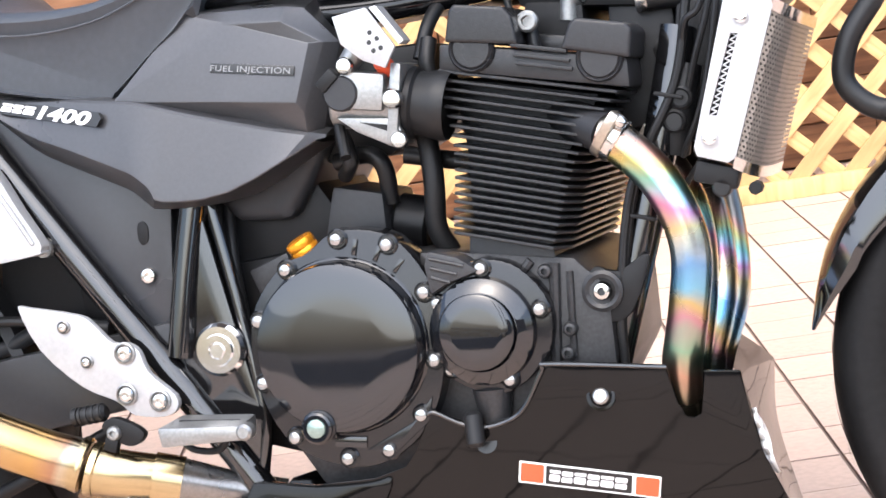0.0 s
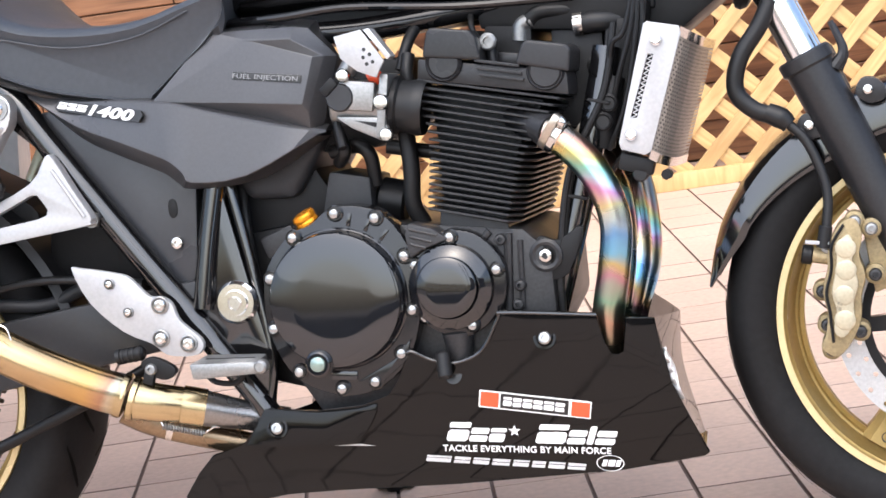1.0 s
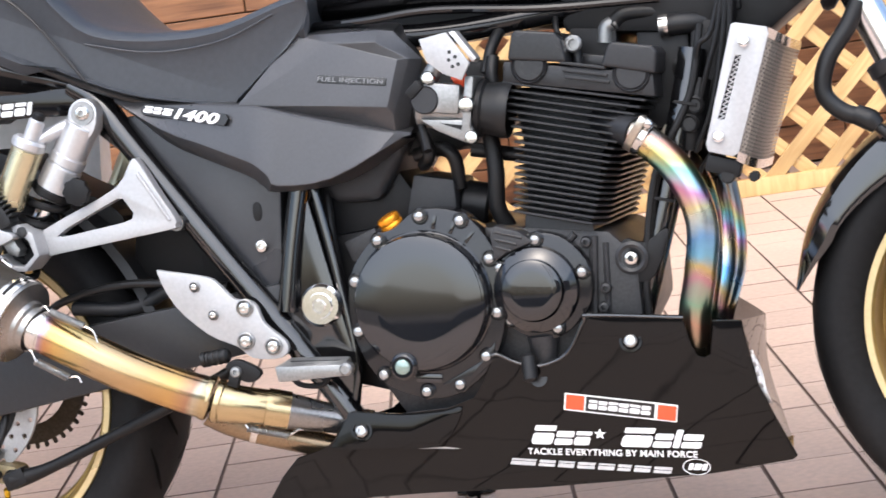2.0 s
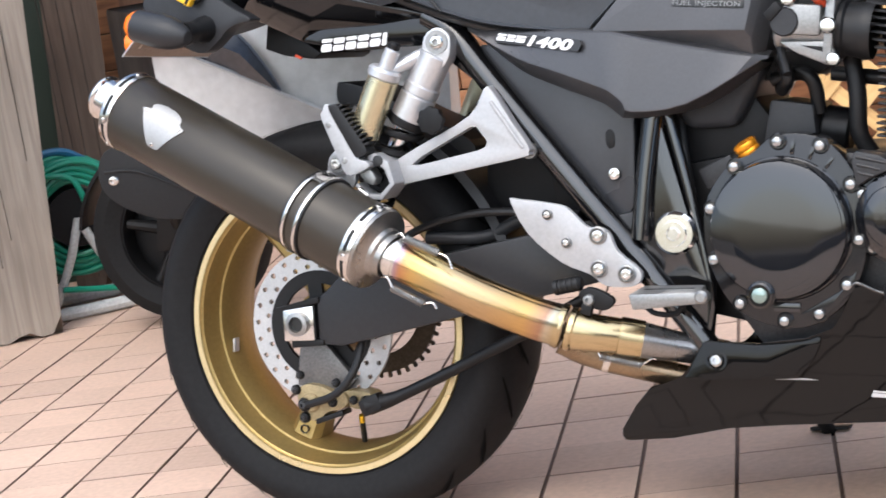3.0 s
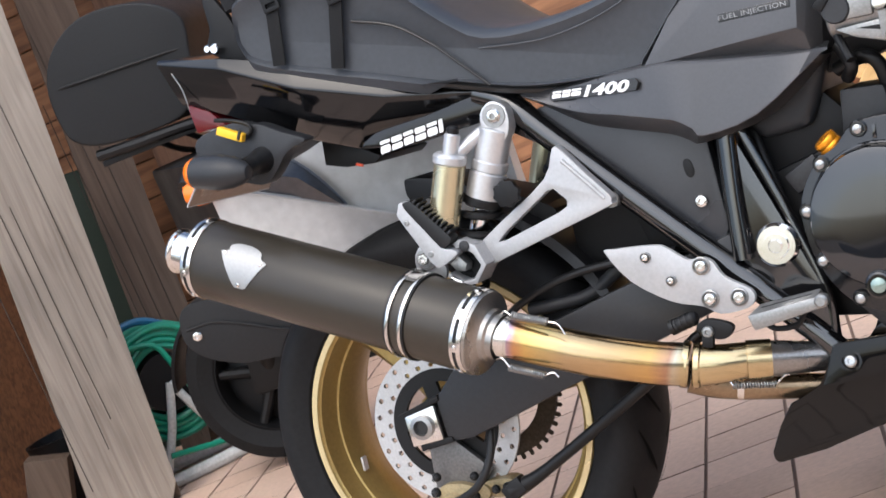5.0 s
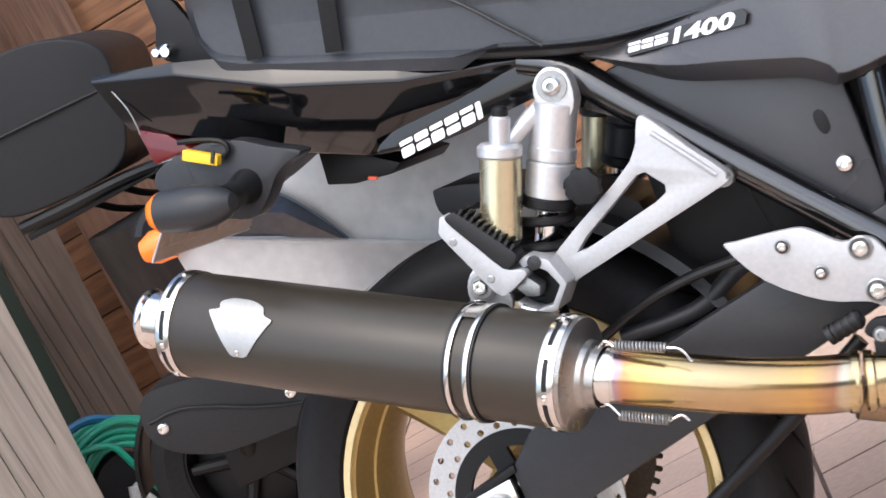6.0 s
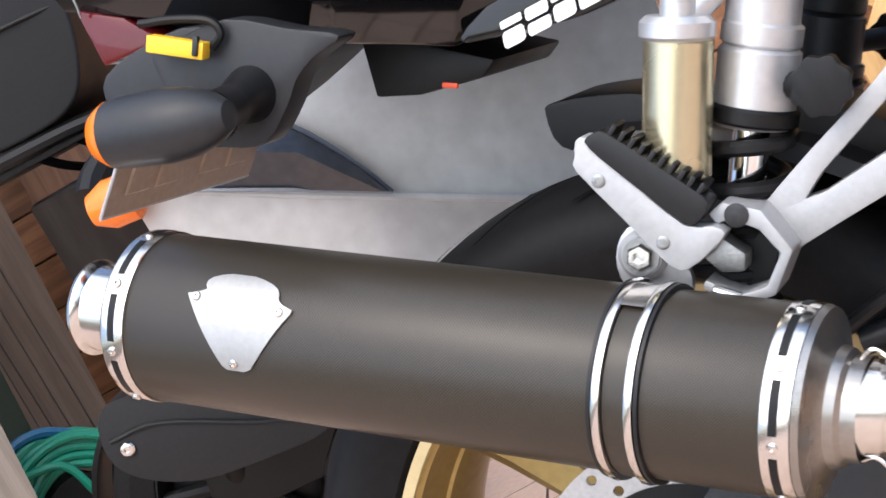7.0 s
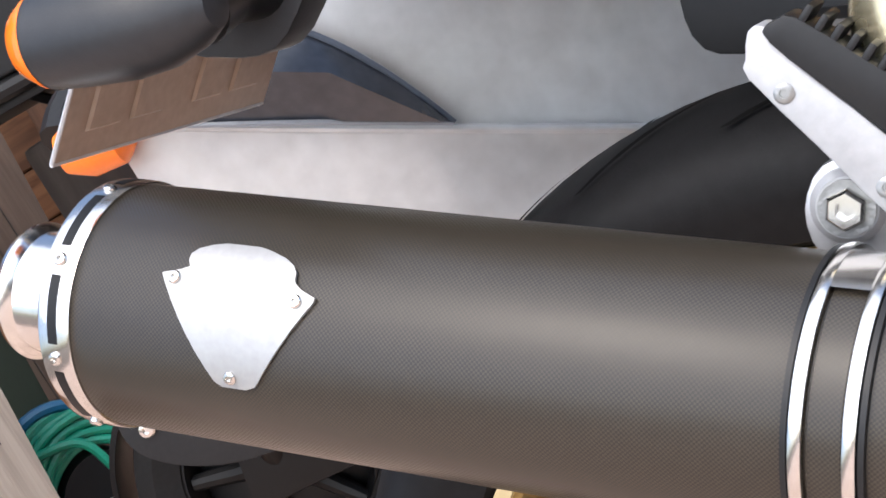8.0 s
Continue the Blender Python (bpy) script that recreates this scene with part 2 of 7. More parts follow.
def wood(name, light, dark, rough=0.7, stretch=(6, 6, 0.6), scale=9.0, crack=0.5):
    """Weathered or stained timber with grain along z of the object."""
    m = bpy.data.materials.new(name)
    m.use_nodes = True
    n, l, b = nodes_of(m)
    co = n.new("ShaderNodeTexCoord")
    mp = n.new("ShaderNodeMapping")
    mp.inputs["Scale"].default_value = stretch
    l.new(co.outputs["Object"], mp.inputs["Vector"])
    a = n.new("ShaderNodeTexNoise")
    a.inputs["Scale"].default_value, a.inputs["Detail"].default_value, a.inputs["Distortion"].default_value = scale, 6, 0.6
    c = n.new("ShaderNodeTexNoise")
    c.inputs["Scale"].default_value, c.inputs["Detail"].default_value = 2.2, 3
    l.new(mp.outputs[0], a.inputs["Vector"])
    l.new(co.outputs["Object"], c.inputs["Vector"])
    ramp = n.new("ShaderNodeValToRGB")
    ramp.color_ramp.elements[0].color, ramp.color_ramp.elements[1].color = (*dark, 1), (*light, 1)
    ramp.color_ramp.elements[0].position, ramp.color_ramp.elements[1].position = 0.3, 0.62
    l.new(a.outputs[0], ramp.inputs[0])
    mr = n.new("ShaderNodeMapRange")
    mr.inputs["From Min"].default_value, mr.inputs["From Max"].default_value = 0.3, 0.7
    mr.inputs["To Min"].default_value, mr.inputs["To Max"].default_value = 0.78, 1.15
    l.new(c.outputs[0], mr.inputs["Value"])
    sc = n.new("ShaderNodeVectorMath")
    sc.operation = "SCALE"
    l.new(ramp.outputs[0], sc.inputs[0])
    l.new(mr.outputs[0], sc.inputs["Scale"])
    l.new(sc.outputs[0], b.inputs["Base Color"])
    b.inputs["Roughness"].default_value = rough
    bp = n.new("ShaderNodeBump")
    bp.inputs["Strength"].default_value, bp.inputs["Distance"].default_value = crack, 0.004
    l.new(a.outputs[0], bp.inputs["Height"])
    l.new(bp.outputs[0], b.inputs["Normal"])
    return m


GREY_WOOD = wood("weathered_grey_timber", (0.305, 0.262, 0.218), (0.215, 0.180, 0.148), 0.85, (8, 8, 0.4), 9, 0.6)
OLD_WOOD = wood("brown_weathered_timber", (0.150, 0.104, 0.073), (0.100, 0.068, 0.048), 0.8, (8, 8, 0.4), 9, 0.6)
BROWN_WOOD = wood("brown_stained_timber", (0.36, 0.17, 0.078), (0.16, 0.07, 0.033), 0.55, (0.5, 6, 6), 8, 0.3)
PINE = wood("yellow_pine_lattice", (0.68, 0.47, 0.21), (0.52, 0.32, 0.125), 0.55, (5, 5, 0.7), 8, 0.2)

ground = part("ground", box((0, 0, -0.25), (400, 400, 0.48)), mat("bare_earth", (0.16, 0.12, 0.09), 0.9, 0, 0.2, 2, 0.02, 20))
tagged(ground, "bare earth round the tiled terrace", "ground", kind="structure")
floor = part("floor", box((0.6, -1.15, -0.011), (9.0, 9.0, 0.012)), GROUT)
tagged(floor, "terrace of square pinkish clay tiles with dark joints", "floor", kind="structure")

# ---- motorcycle ----
BIKE = new("motorcycle")
BIKE.matrix_world = pose(0, 0, 0, -6.78, 0, -14.66)
tagged(BIKE, "black and grey naked motorcycle with gold wheels leaning on the tiles", "motorcycle")


def bp(name, bm, material, parent=None, label="", smooth=35):
    return part(name, bm, material, parent or BIKE, label, smooth)


def tyre(c, r, w, bead, parent, label):
    h = w / 2
    k = r - bead
    prof = [(bead + 0.001, -h * 0.80), (bead + 0.006, -h * 0.9), (bead + k * 0.35, -h * 0.99), (bead + k * 0.55, -h), (bead + k * 0.72, -h * 0.92), (bead + k * 0.86, -h * 0.72), (bead + k * 0.95, -h * 0.42), (r, 0)]
    prof += [(a, -b) for a, b in prof[-2::-1]]
    return bp("tyre", lathe(prof, c, (0, 1, 0), 96), RUBBER, parent, label)


def rim_shape(c, half, r, seg=96):
    step = [(0.0105, 0.0), (0.012, 0.002), (0.0145, 0.0035), (0.0165, 0.012), (0.021, 0.030), (0.0245, 0.036), (0.0275, 0.037), (0.030, 0.042), (0.036, half - 0.012)]
    prof = [(r - a, -half + b) for a, b in step[::-1]] + [(r - 0.002, -half), (r, -half + 0.002), (r, -half + 0.012), (r - 0.010, -half + 0.02), (r - 0.012, 0)]
    prof += [(a, -b) for a, b in prof[-2::-1]]
    return lathe(prof, c, (0, 1, 0), seg, closed=True)


# ---- more shapes ----
def arc_sweep(profile, c, a0, a1, seg=32, bm=None, closed=True):
    """Sweeps rows of (radius, y) round the wheel axis through c, from angle a0 to a1 in the x-z plane."""
    b = bmesh.new()
    rings = []
    for k in range(seg + 1):
        a = radians(a0 + (a1 - a0) * k / seg)
        rings.append([b.verts.new((c[0] + r * math.cos(a), c[1] + y, c[2] + r * math.sin(a))) for r, y in profile])
    n = len(profile)
    for p, q in zip(rings, rings[1:]):
        for i in range(n if closed else n - 1):
            b.faces.new((p[i], p[(i + 1) % n], q[(i + 1) % n], q[i]))
    if closed:
        b.faces.new(rings[0][::-1])
        b.faces.new(rings[-1])
    return merge(bm, b)


def prism_holes(outer, holes, y0, y1, bevel=0.0, bm=None):
    """A plate with openings through it."""
    b = bmesh.new()
    edges = []
    for loop in [outer] + holes:
        vs = [b.verts.new((x, y0, z)) for x, z in loop]
        edges += [b.edges.new((vs[i], vs[(i + 1) % len(vs)])) for i in range(len(vs))]
    bmesh.ops.triangle_fill(b, use_beauty=True, use_dissolve=True, edges=edges)
    r = bmesh.ops.extrude_face_region(b, geom=list(b.faces))
    for v in r["geom"]:
        if isinstance(v, bmesh.types.BMVert):
            v.co.y = y1
    bmesh.ops.recalc_face_normals(b, faces=b.faces)
    if bevel:
        sharp = [e for e in b.edges if len(e.link_faces) == 2 and e.calc_face_angle(0) > 0.5]
        bmesh.ops.bevel(b, geom=sharp, offset=bevel, segments=2, profile=0.6, affect="EDGES", clamp_overlap=True)
    return merge(bm, b)


def drilled_ring(c, r0, r1, n, hole, y0, y1, phase=0.0, bm=None):
    """One row of round holes in a flat ring, cut through."""
    b = bmesh.new()
    rm, step = (r0 + r1) / 2, 2 * math.pi / n
    rim8 = [(-1, r0), (0, r0), (1, r0), (1, rm), (1, r1), (0, r1), (-1, r1), (-1, rm)]
    for k in range(n):
        a = phase + k * step
        rings = []
        for y in (y0, y1):
            out, inn = [], []
            for s, r in rim8:
                t = a + s * step / 2
                out.append(b.verts.new((c[0] + r * math.cos(t), y, c[2] + r * math.sin(t))))
            for s, r in rim8:
                da, dr = s * step / 2 * rm, r - rm
                ln = math.hypot(da, dr)
                t, rr = a + da / ln * hole / rm, rm + dr / ln * hole
                inn.append(b.verts.new((c[0] + rr * math.cos(t), y, c[2] + rr * math.sin(t))))
            rings.append((out, inn))
            for i in range(8):
                b.faces.new((out[i], out[(i + 1) % 8], inn[(i + 1) % 8], inn[i]))
        (o0, i0), (o1, i1) = rings
        for i in range(8):
            b.faces.new((i0[i], i0[(i + 1) % 8], i1[(i + 1) % 8], i1[i]))
        for i in (0, 1, 4, 5):
            b.faces.new((o0[i], o0[(i + 1) % 8], o1[(i + 1) % 8], o1[i]))
    bmesh.ops.remove_doubles(b, verts=b.verts, dist=1e-5)
    return merge(bm, b)


def ring_with_arms(c, r1, r0, hub1, hub0, arms, width, y0, y1, phase=0.0):
    """A disc carrier in one plate: an outer ring, an inner ring and arms between them."""
    at = lambda r, a: (c[0] + r * math.cos(a), c[2] + r * math.sin(a))
    around = lambda r, n: [at(r, 2 * math.pi * k / n) for k in range(n)]
    windows = [around(hub0, 28)]
    for k in range(arms):
        a0, a1 = radians(phase + 360 * k / arms), radians(phase + 360 * (k + 1) / arms)
        i0, o0 = width / 2 / hub1, width / 2 / r0
        windows.append([at(r0, a0 + o0 + (a1 - a0 - 2 * o0) * j / 8) for j in range(9)] + [at(hub1, a1 - i0 - (a1 - a0 - 2 * i0) * j / 5) for j in range(6)])
    return prism_holes(around(r1, 56), windows, c[1] + y0, c[1] + y1)


def on_surface(x, y, z, tilt=0.0, slope=0.0):
    """The pose of lettering on a side face: tilt leans the face outwards at the top, slope turns it in its plane."""
    return Matrix.Translation((x, y, z)) @ pose(0, 0, 0, 90 + tilt) @ pose(0, 0, 0, 0, 0, slope)


def lettering(name, words, size, m, material, parent, label="", shear=0.0, width=1.0, thick=0.0004, bold=0.015):
    cu = bpy.data.curves.new(name, "FONT")
    cu.body, cu.size, cu.extrude, cu.shear, cu.space_character = words, size, thick, shear, 1.05
    cu.offset = size * bold
    cu.materials.append(material)
    ob = new(name, cu)
    ob.parent = parent
    ob.matrix_local = m @ Matrix.Diagonal((width, 1, 1, 1))
    return tagged(ob, label)


def marks(name, widths, h, gap, m, material, parent, label="", shear=0.0, thick=0.0006, notch=True, tall=None):
    """A row of plain slanted bars in a logo's size and colour; tall gives each bar's share of the height."""
    b = bmesh.new()
    x = 0.0
    for k, w in enumerate(widths):
        at = lambda px, py: b.verts.new((x + px + shear * py, py, 0))
        top = h * (tall[k] if tall else 1.0)
        bars = [(0, top)] if not notch or w < h * 0.45 else [(0, top * 0.44), (top * 0.56, top)] if k % 2 else [(0, top * 0.60), (top * 0.72, top)]
        for y0, y1 in bars:
            c = min(w, y1 - y0) * (0.18 if notch else 0.04)
            b.faces.new([at(c, y0), at(w - c, y0), at(w, y0 + c), at(w, y1 - c), at(w - c, y1), at(c, y1), at(0, y1 - c), at(0, y0 + c)])
        x += w + gap
    r = bmesh.ops.extrude_face_region(b, geom=list(b.faces))
    for v in r["geom"]:
        if isinstance(v, bmesh.types.BMVert):
            v.co.z = thick
    ob = part(name, b, material, parent, label, 0)
    ob.matrix_local = m
    return ob


def helix(p, q, r, turns, wire, seg=8, bm=None):
    p, q = Vector(p), Vector(q)
    a, u, w = basis(q - p)
    n = int(turns * 14)
    pts = [p + (q - p) * k / n + (u * math.cos(2 * math.pi * turns * k / n) + w * math.sin(2 * math.pi * turns * k / n)) * r for k in range(n + 1)]
    return tube(pts, wire, seg, bm, per=1)


def smooth_loop(poly, per=5):
    """A closed outline rounded through its points."""
    n = len(poly)
    out = []
    for i in range(n):
        p0, p1, p2, p3 = [Vector((*poly[(i + k) % n], 0)) for k in (-1, 0, 1, 2)]
        for k in range(per):
            t = k / per
            v = 0.5 * (2 * p1 + (p2 - p0) * t + (2 * p0 - 5 * p1 + 4 * p2 - p3) * t * t + (3 * p1 - p0 - 3 * p2 + p3) * t ** 3)
            out.append((v.x, v.y))
    return out


# ---- heat-tinted pipes and carbon weave ----
def tinted(name, axis, low, high, stops, rough=0.2, wobble=0.02):
    """Steel with the heat colours that run along a pipe; axis and range in metres of the motorcycle's own frame."""
    m = mat(name, (0.6, 0.58, 0.55), rough, 1.0, 0.03, 40, 0, rough_var=0.05)
    n, l, b = nodes_of(m)
    co = n.new("ShaderNodeTexCoord")
    dot = n.new("ShaderNodeVectorMath")
    dot.operation = "DOT_PRODUCT"
    dot.inputs[1].default_value = axis
    l.new(co.outputs["Object"], dot.inputs[0])
    no = n.new("ShaderNodeTexNoise")
    no.inputs["Scale"].default_value, no.inputs["Detail"].default_value = 22, 2
    l.new(co.outputs["Object"], no.inputs["Vector"])
    mul = n.new("ShaderNodeMath")
    mul.operation = "MULTIPLY_ADD"
    mul.inputs[1].default_value = wobble
    l.new(no.outputs[0], mul.inputs[0])
    l.new(dot.outputs["Value"], mul.inputs[2])
    rng = n.new("ShaderNodeMapRange")
    rng.inputs["From Min"].default_value, rng.inputs["From Max"].default_value = low + wobble / 2, high + wobble / 2
    l.new(mul.outputs[0], rng.inputs["Value"])
    ramp = n.new("ShaderNodeValToRGB")
    e = ramp.color_ramp.elements
    for k, (p, c) in enumerate(stops):
        el = e[k] if k < 2 else e.new(p)
        el.position, el.color = p, (*c, 1)
    l.new(rng.outputs[0], ramp.inputs[0])
    l.new(ramp.outputs[0], b.inputs["Base Color"])
    return m


HEADER = tinted("heat_tinted_header", (0.25, 0.35, 0.97), 0.46, 0.80, [(0, (0.20, 0.17, 0.13)), (1, (0.25, 0.23, 0.20)), (0.20, (0.27, 0.23, 0.16)), (0.28, (0.50, 0.31, 0.22)), (0.35, (0.26, 0.44, 0.31)), (0.42, (0.52, 0.28, 0.32)), (0.47, (0.58, 0.46, 0.20)), (0.53, (0.22, 0.50, 0.70)), (0.585, (0.20, 0.40, 0.70)), (0.64, (0.56, 0.64, 0.62)), (0.70, (0.72, 0.60, 0.32)), (0.755, (0.62, 0.28, 0.45)), (0.79, (0.46, 0.58, 0.66)), (0.83, (0.28, 0.56, 0.44)), (0.87, (0.58, 0.50, 0.18)), (0.91, (0.56, 0.29, 0.22)), (0.95, (0.31, 0.27, 0.23))], 0.27, 0.035)
MIDPIPE = tinted("golden_tinted_pipe", (0.88, 0.0, -0.47), -0.030, 0.242, [(0, (0.62, 0.60, 0.56)), (1, (0.50, 0.40, 0.23)), (0.145, (0.62, 0.60, 0.56)), (0.155, (0.42, 0.30, 0.38)), (0.19, (0.56, 0.29, 0.14)), (0.25, (0.62, 0.42, 0.15)), (0.33, (0.54, 0.41, 0.18)), (0.45, (0.47, 0.35, 0.20)), (0.65, (0.48, 0.34, 0.18)), (0.85, (0.56, 0.36, 0.14)), (0.93, (0.42, 0.25, 0.16)), (0.96, (0.52, 0.46, 0.34))], 0.2, 0.012)


def carbon_weave():
    """Lacquered carbon cloth on a tube along local z."""
    m = mat("lacquered_carbon_weave", (0.030, 0.0240, 0.0165), 0.40, 0.0, 0.05, 30, 0, rough_var=0.04, spec=0.45)
    n, l, b = nodes_of(m)
    co = n.new("ShaderNodeTexCoord")
    sep = n.new("ShaderNodeSeparateXYZ")
    l.new(co.outputs["Object"], sep.inputs[0])

    def math_node(op, a, c=None):
        k = n.new("ShaderNodeMath")
        k.operation = op
        for i, v in enumerate((a, c)):
            if v is None:
                continue
            if isinstance(v, (int, float)):
                k.inputs[i].default_value = v
            else:
                l.new(v, k.inputs[i])
        return k.outputs[0]

    ang = math_node("ARCTAN2", sep.outputs["Y"], sep.outputs["X"])
    u = math_node("MULTIPLY", ang, 0.06 / 0.0011)
    v = math_node("MULTIPLY", sep.outputs["Z"], 1 / 0.0011)
    fu, fv = math_node("FLOOR", u), math_node("FLOOR", v)
    over = math_node("GREATER_THAN", math_node("MODULO", math_node("ADD", math_node("ADD", fu, fv), 4000.0), 2.0), 0.5)
    weave = math_node("MULTIPLY_ADD", over, 0.9)
    weave.node.inputs[2].default_value = 0.55
    old = b.inputs["Base Color"].links[0].from_socket
    sc = n.new("ShaderNodeVectorMath")
    sc.operation = "SCALE"
    l.new(old, sc.inputs[0])
    l.new(weave, sc.inputs["Scale"])
    l.new(sc.outputs[0], b.inputs["Base Color"])
    rr = math_node("MULTIPLY_ADD", over, 0.18)
    rr.node.inputs[2].default_value = 0.30
    l.new(rr, b.inputs["Roughness"])
    return m


CARBON = carbon_weave()

# ---- wheels ----
def spoke(c, angle, r0, r1, w0, w1, half, parent, hole=True):
    a = radians(angle)
    d, s = Vector((math.cos(a), 0, math.sin(a))), Vector((-math.sin(a), 0, math.cos(a)))
    c = Vector(c)
    rows = [(r0, w0, half), (r0 + (r1 - r0) * 0.45, w0 * 0.8, half * 0.8), (r0 + (r1 - r0) * 0.8, w0 * 0.95, half * 0.8), (r1, w1, half * 0.95)]
    b = bmesh.new()
    rings = []
    for r, w, h in rows:
        rings.append([b.verts.new(c + d * r + s * w * e + Vector((0, h * k, 0))) for e, k in ((-0.5, -0.6), (-0.3, -1), (0.3, -1), (0.5, -0.6), (0.5, 0.6), (0.3, 1), (-0.3, 1), (-0.5, 0.6))])
    for p, q in zip(rings, rings[1:]):
        for i in range(8):
            b.faces.new((p[i], p[(i + 1) % 8], q[(i + 1) % 8], q[i]))
    b.faces.new(rings[0][::-1])
    b.faces.new(rings[-1])
    ob = bp("spoke", b, GOLD, parent)
    if hole:
        p = c + d * (r1 - 0.014)
        bp("spoke_hole", lathe([(0.0075, -0.0015), (0.0062, -0.0015), (0.006, 0.004), (0, 0.004)], (p.x, -half * 0.99, p.z), (0, 1, 0), 16), INK, parent)
    return ob


# Near-black, so the strips pass for the shade inside the tread grooves.
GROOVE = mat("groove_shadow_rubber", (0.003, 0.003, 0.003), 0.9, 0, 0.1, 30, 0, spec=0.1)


def tread(c, r, half, n, parent):
    """Slanted water grooves along both shoulders of a tyre, drawn as raised near-black strips."""
    b = bmesh.new()
    for k in range(n):
        for sgn in (-1, 1):
            a0 = 2 * math.pi * (k + (0.5 if sgn > 0 else 0)) / n
            rows = []
            for t in np.linspace(0, 1, 7):
                y = sgn * half * (0.15 + 0.72 * t)
                rr = r - 0.33 * half * (0.15 + 0.72 * t) ** 2.6 / (half ** 0) * 0.62 + 0.0007
                a = a0 + 0.16 * t + 0.08 * t * t
                w = 0.006 * (1 - abs(t - 0.5)) * 0.9 / r
                rows.append([(c[0] + rr * math.cos(a + s * w), y, c[2] + rr * math.sin(a + s * w)) for s in (-1, 1)])
            vs = [[b.verts.new(p) for p in row] for row in rows]
            for p, q in zip(vs, vs[1:]):
                b.faces.new((p[0], p[1], q[1], q[0]))
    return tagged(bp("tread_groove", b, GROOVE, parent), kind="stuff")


RW, FW = (0, 0, 0.312), (1.548, 0, 0.300)
rear_wheel = bp("rear_wheel", rim_shape(RW, 0.083, 0.232), GOLD, None, "gold three-spoke alloy wheel")
bp("rim_lip", lathe([(0.2222, -0.0835), (0.2225, -0.0845), (0.2312, -0.0845), (0.2316, -0.0825)], RW, (0, 1, 0), 96), LIP_GOLD, rear_wheel)
tyre(RW, 0.312, 0.192, 0.23, rear_wheel, "wide black sport tyre")
for a in (-117, 3, 123):
    spoke(RW, a, 0.04, 0.202, 0.050, 0.052, 0.034, rear_wheel)
bp("hub", rod((0, -0.085, 0.312), (0, 0.09, 0.312), 0.052, 32, bevel=0.004), GOLD, rear_wheel)
disc = drilled_ring(RW, 0.084, 0.101, 26, 0.0042, -0.092, -0.087)
drilled_ring(RW, 0.101, 0.119, 26, 0.0042, -0.092, -0.087, 0.12, disc)
bp("brake_disc", disc, DISC, rear_wheel, "drilled steel brake disc")
bp("disc_carrier", ring_with_arms(RW, 0.086, 0.066, 0.047, 0.025, 5, 0.024, -0.0935, -0.0855, 20), DARK, rear_wheel)
bp("wheel_weight", box((-0.193, -0.03, 0.285), (0.004, 0.014, 0.022), (0, 8, 0), 0.001), ALU, rear_wheel)
bp("valve", rod((0.012, -0.02, 0.118), (0.018, -0.032, 0.150), 0.0045, 10, bevel=0.001), HOSE_RUBBER, rear_wheel)
bp("valve_cap", rod((0.018, -0.032, 0.150), (0.0205, -0.037, 0.163), 0.0048, 10, bevel=0.001), mat("brass_cap", (0.85, 0.55, 0.05), 0.25, 0.8), rear_wheel)
sp = lathe([(0.075, 0.098), (0.105, 0.098), (0.105, 0.105), (0.075, 0.105)], RW, (0, 1, 0), 60, closed=True)
for k in range(42):
    a = 2 * math.pi * k / 42
    box((0.108 * math.cos(a), 0.1015, 0.312 + 0.108 * math.sin(a)), (0.012, 0.006, 0.007), (0, -math.degrees(a), 0), 0.002, sp, 1)
bp("sprocket", sp, mat("dark_worn_steel", (0.09, 0.075, 0.06), 0.5, 0.7, 0.25, 60, 0.03), rear_wheel)
front_wheel = bp("front_wheel", rim_shape(FW, 0.052, 0.232), GOLD, None, "gold three-spoke alloy wheel")
bp("rim_lip", lathe([(0.2222, -0.0525), (0.2225, -0.0535), (0.2312, -0.0535), (0.2316, -0.0515)], FW, (0, 1, 0), 96), LIP_GOLD, front_wheel)
tyre(FW, 0.302, 0.124, 0.23, front_wheel, "black front sport tyre")
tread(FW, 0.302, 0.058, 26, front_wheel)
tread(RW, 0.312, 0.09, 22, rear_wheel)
for a in (-122, -2, 118):
    spoke(FW, a, 0.04, 0.205, 0.05, 0.06, 0.026, front_wheel)
bp("hub", rod((1.548, -0.06, 0.3), (1.548, 0.06, 0.3), 0.045, 32, bevel=0.004), GOLD, front_wheel)
disc = drilled_ring(FW, 0.118, 0.136, 34, 0.0036, -0.078, -0.073)
drilled_ring(FW, 0.136, 0.155, 34, 0.0036, -0.078, -0.073, 0.09, disc)
bp("brake_disc", disc, DISC, front_wheel, "drilled steel brake disc")
bp("disc_carrier", ring_with_arms(FW, 0.12, 0.108, 0.06, 0.03, 6, 0.02, -0.08, -0.07), DARK, front_wheel)
bp("wheel_weight", box((1.33, -0.042, 0.315), (0.003, 0.012, 0.03), (0, 4, 0), 0.001), ALU, front_wheel)

# ---- rear suspension ----
swing = bp("swingarm", prism([(0.02, 0.29), (0.024, 0.357), (0.066, 0.388), (0.40, 0.428), (0.58, 0.45), (0.60, 0.37), (0.40, 0.338), (0.06, 0.285)], -0.142, -0.105, 0.006), DARK_PANEL, None, "satin black box-section swingarm")
bp("arm_end", prism([(-0.045, 0.350), (0.03, 0.362), (0.03, 0.353), (-0.03, 0.343)], -0.145, -0.10, 0.002), DARK, swing)
bp("arm_end", prism([(-0.025, 0.288), (0.03, 0.288), (0.03, 0.297), (-0.025, 0.300)], -0.145, -0.10, 0.002), DARK, swing)
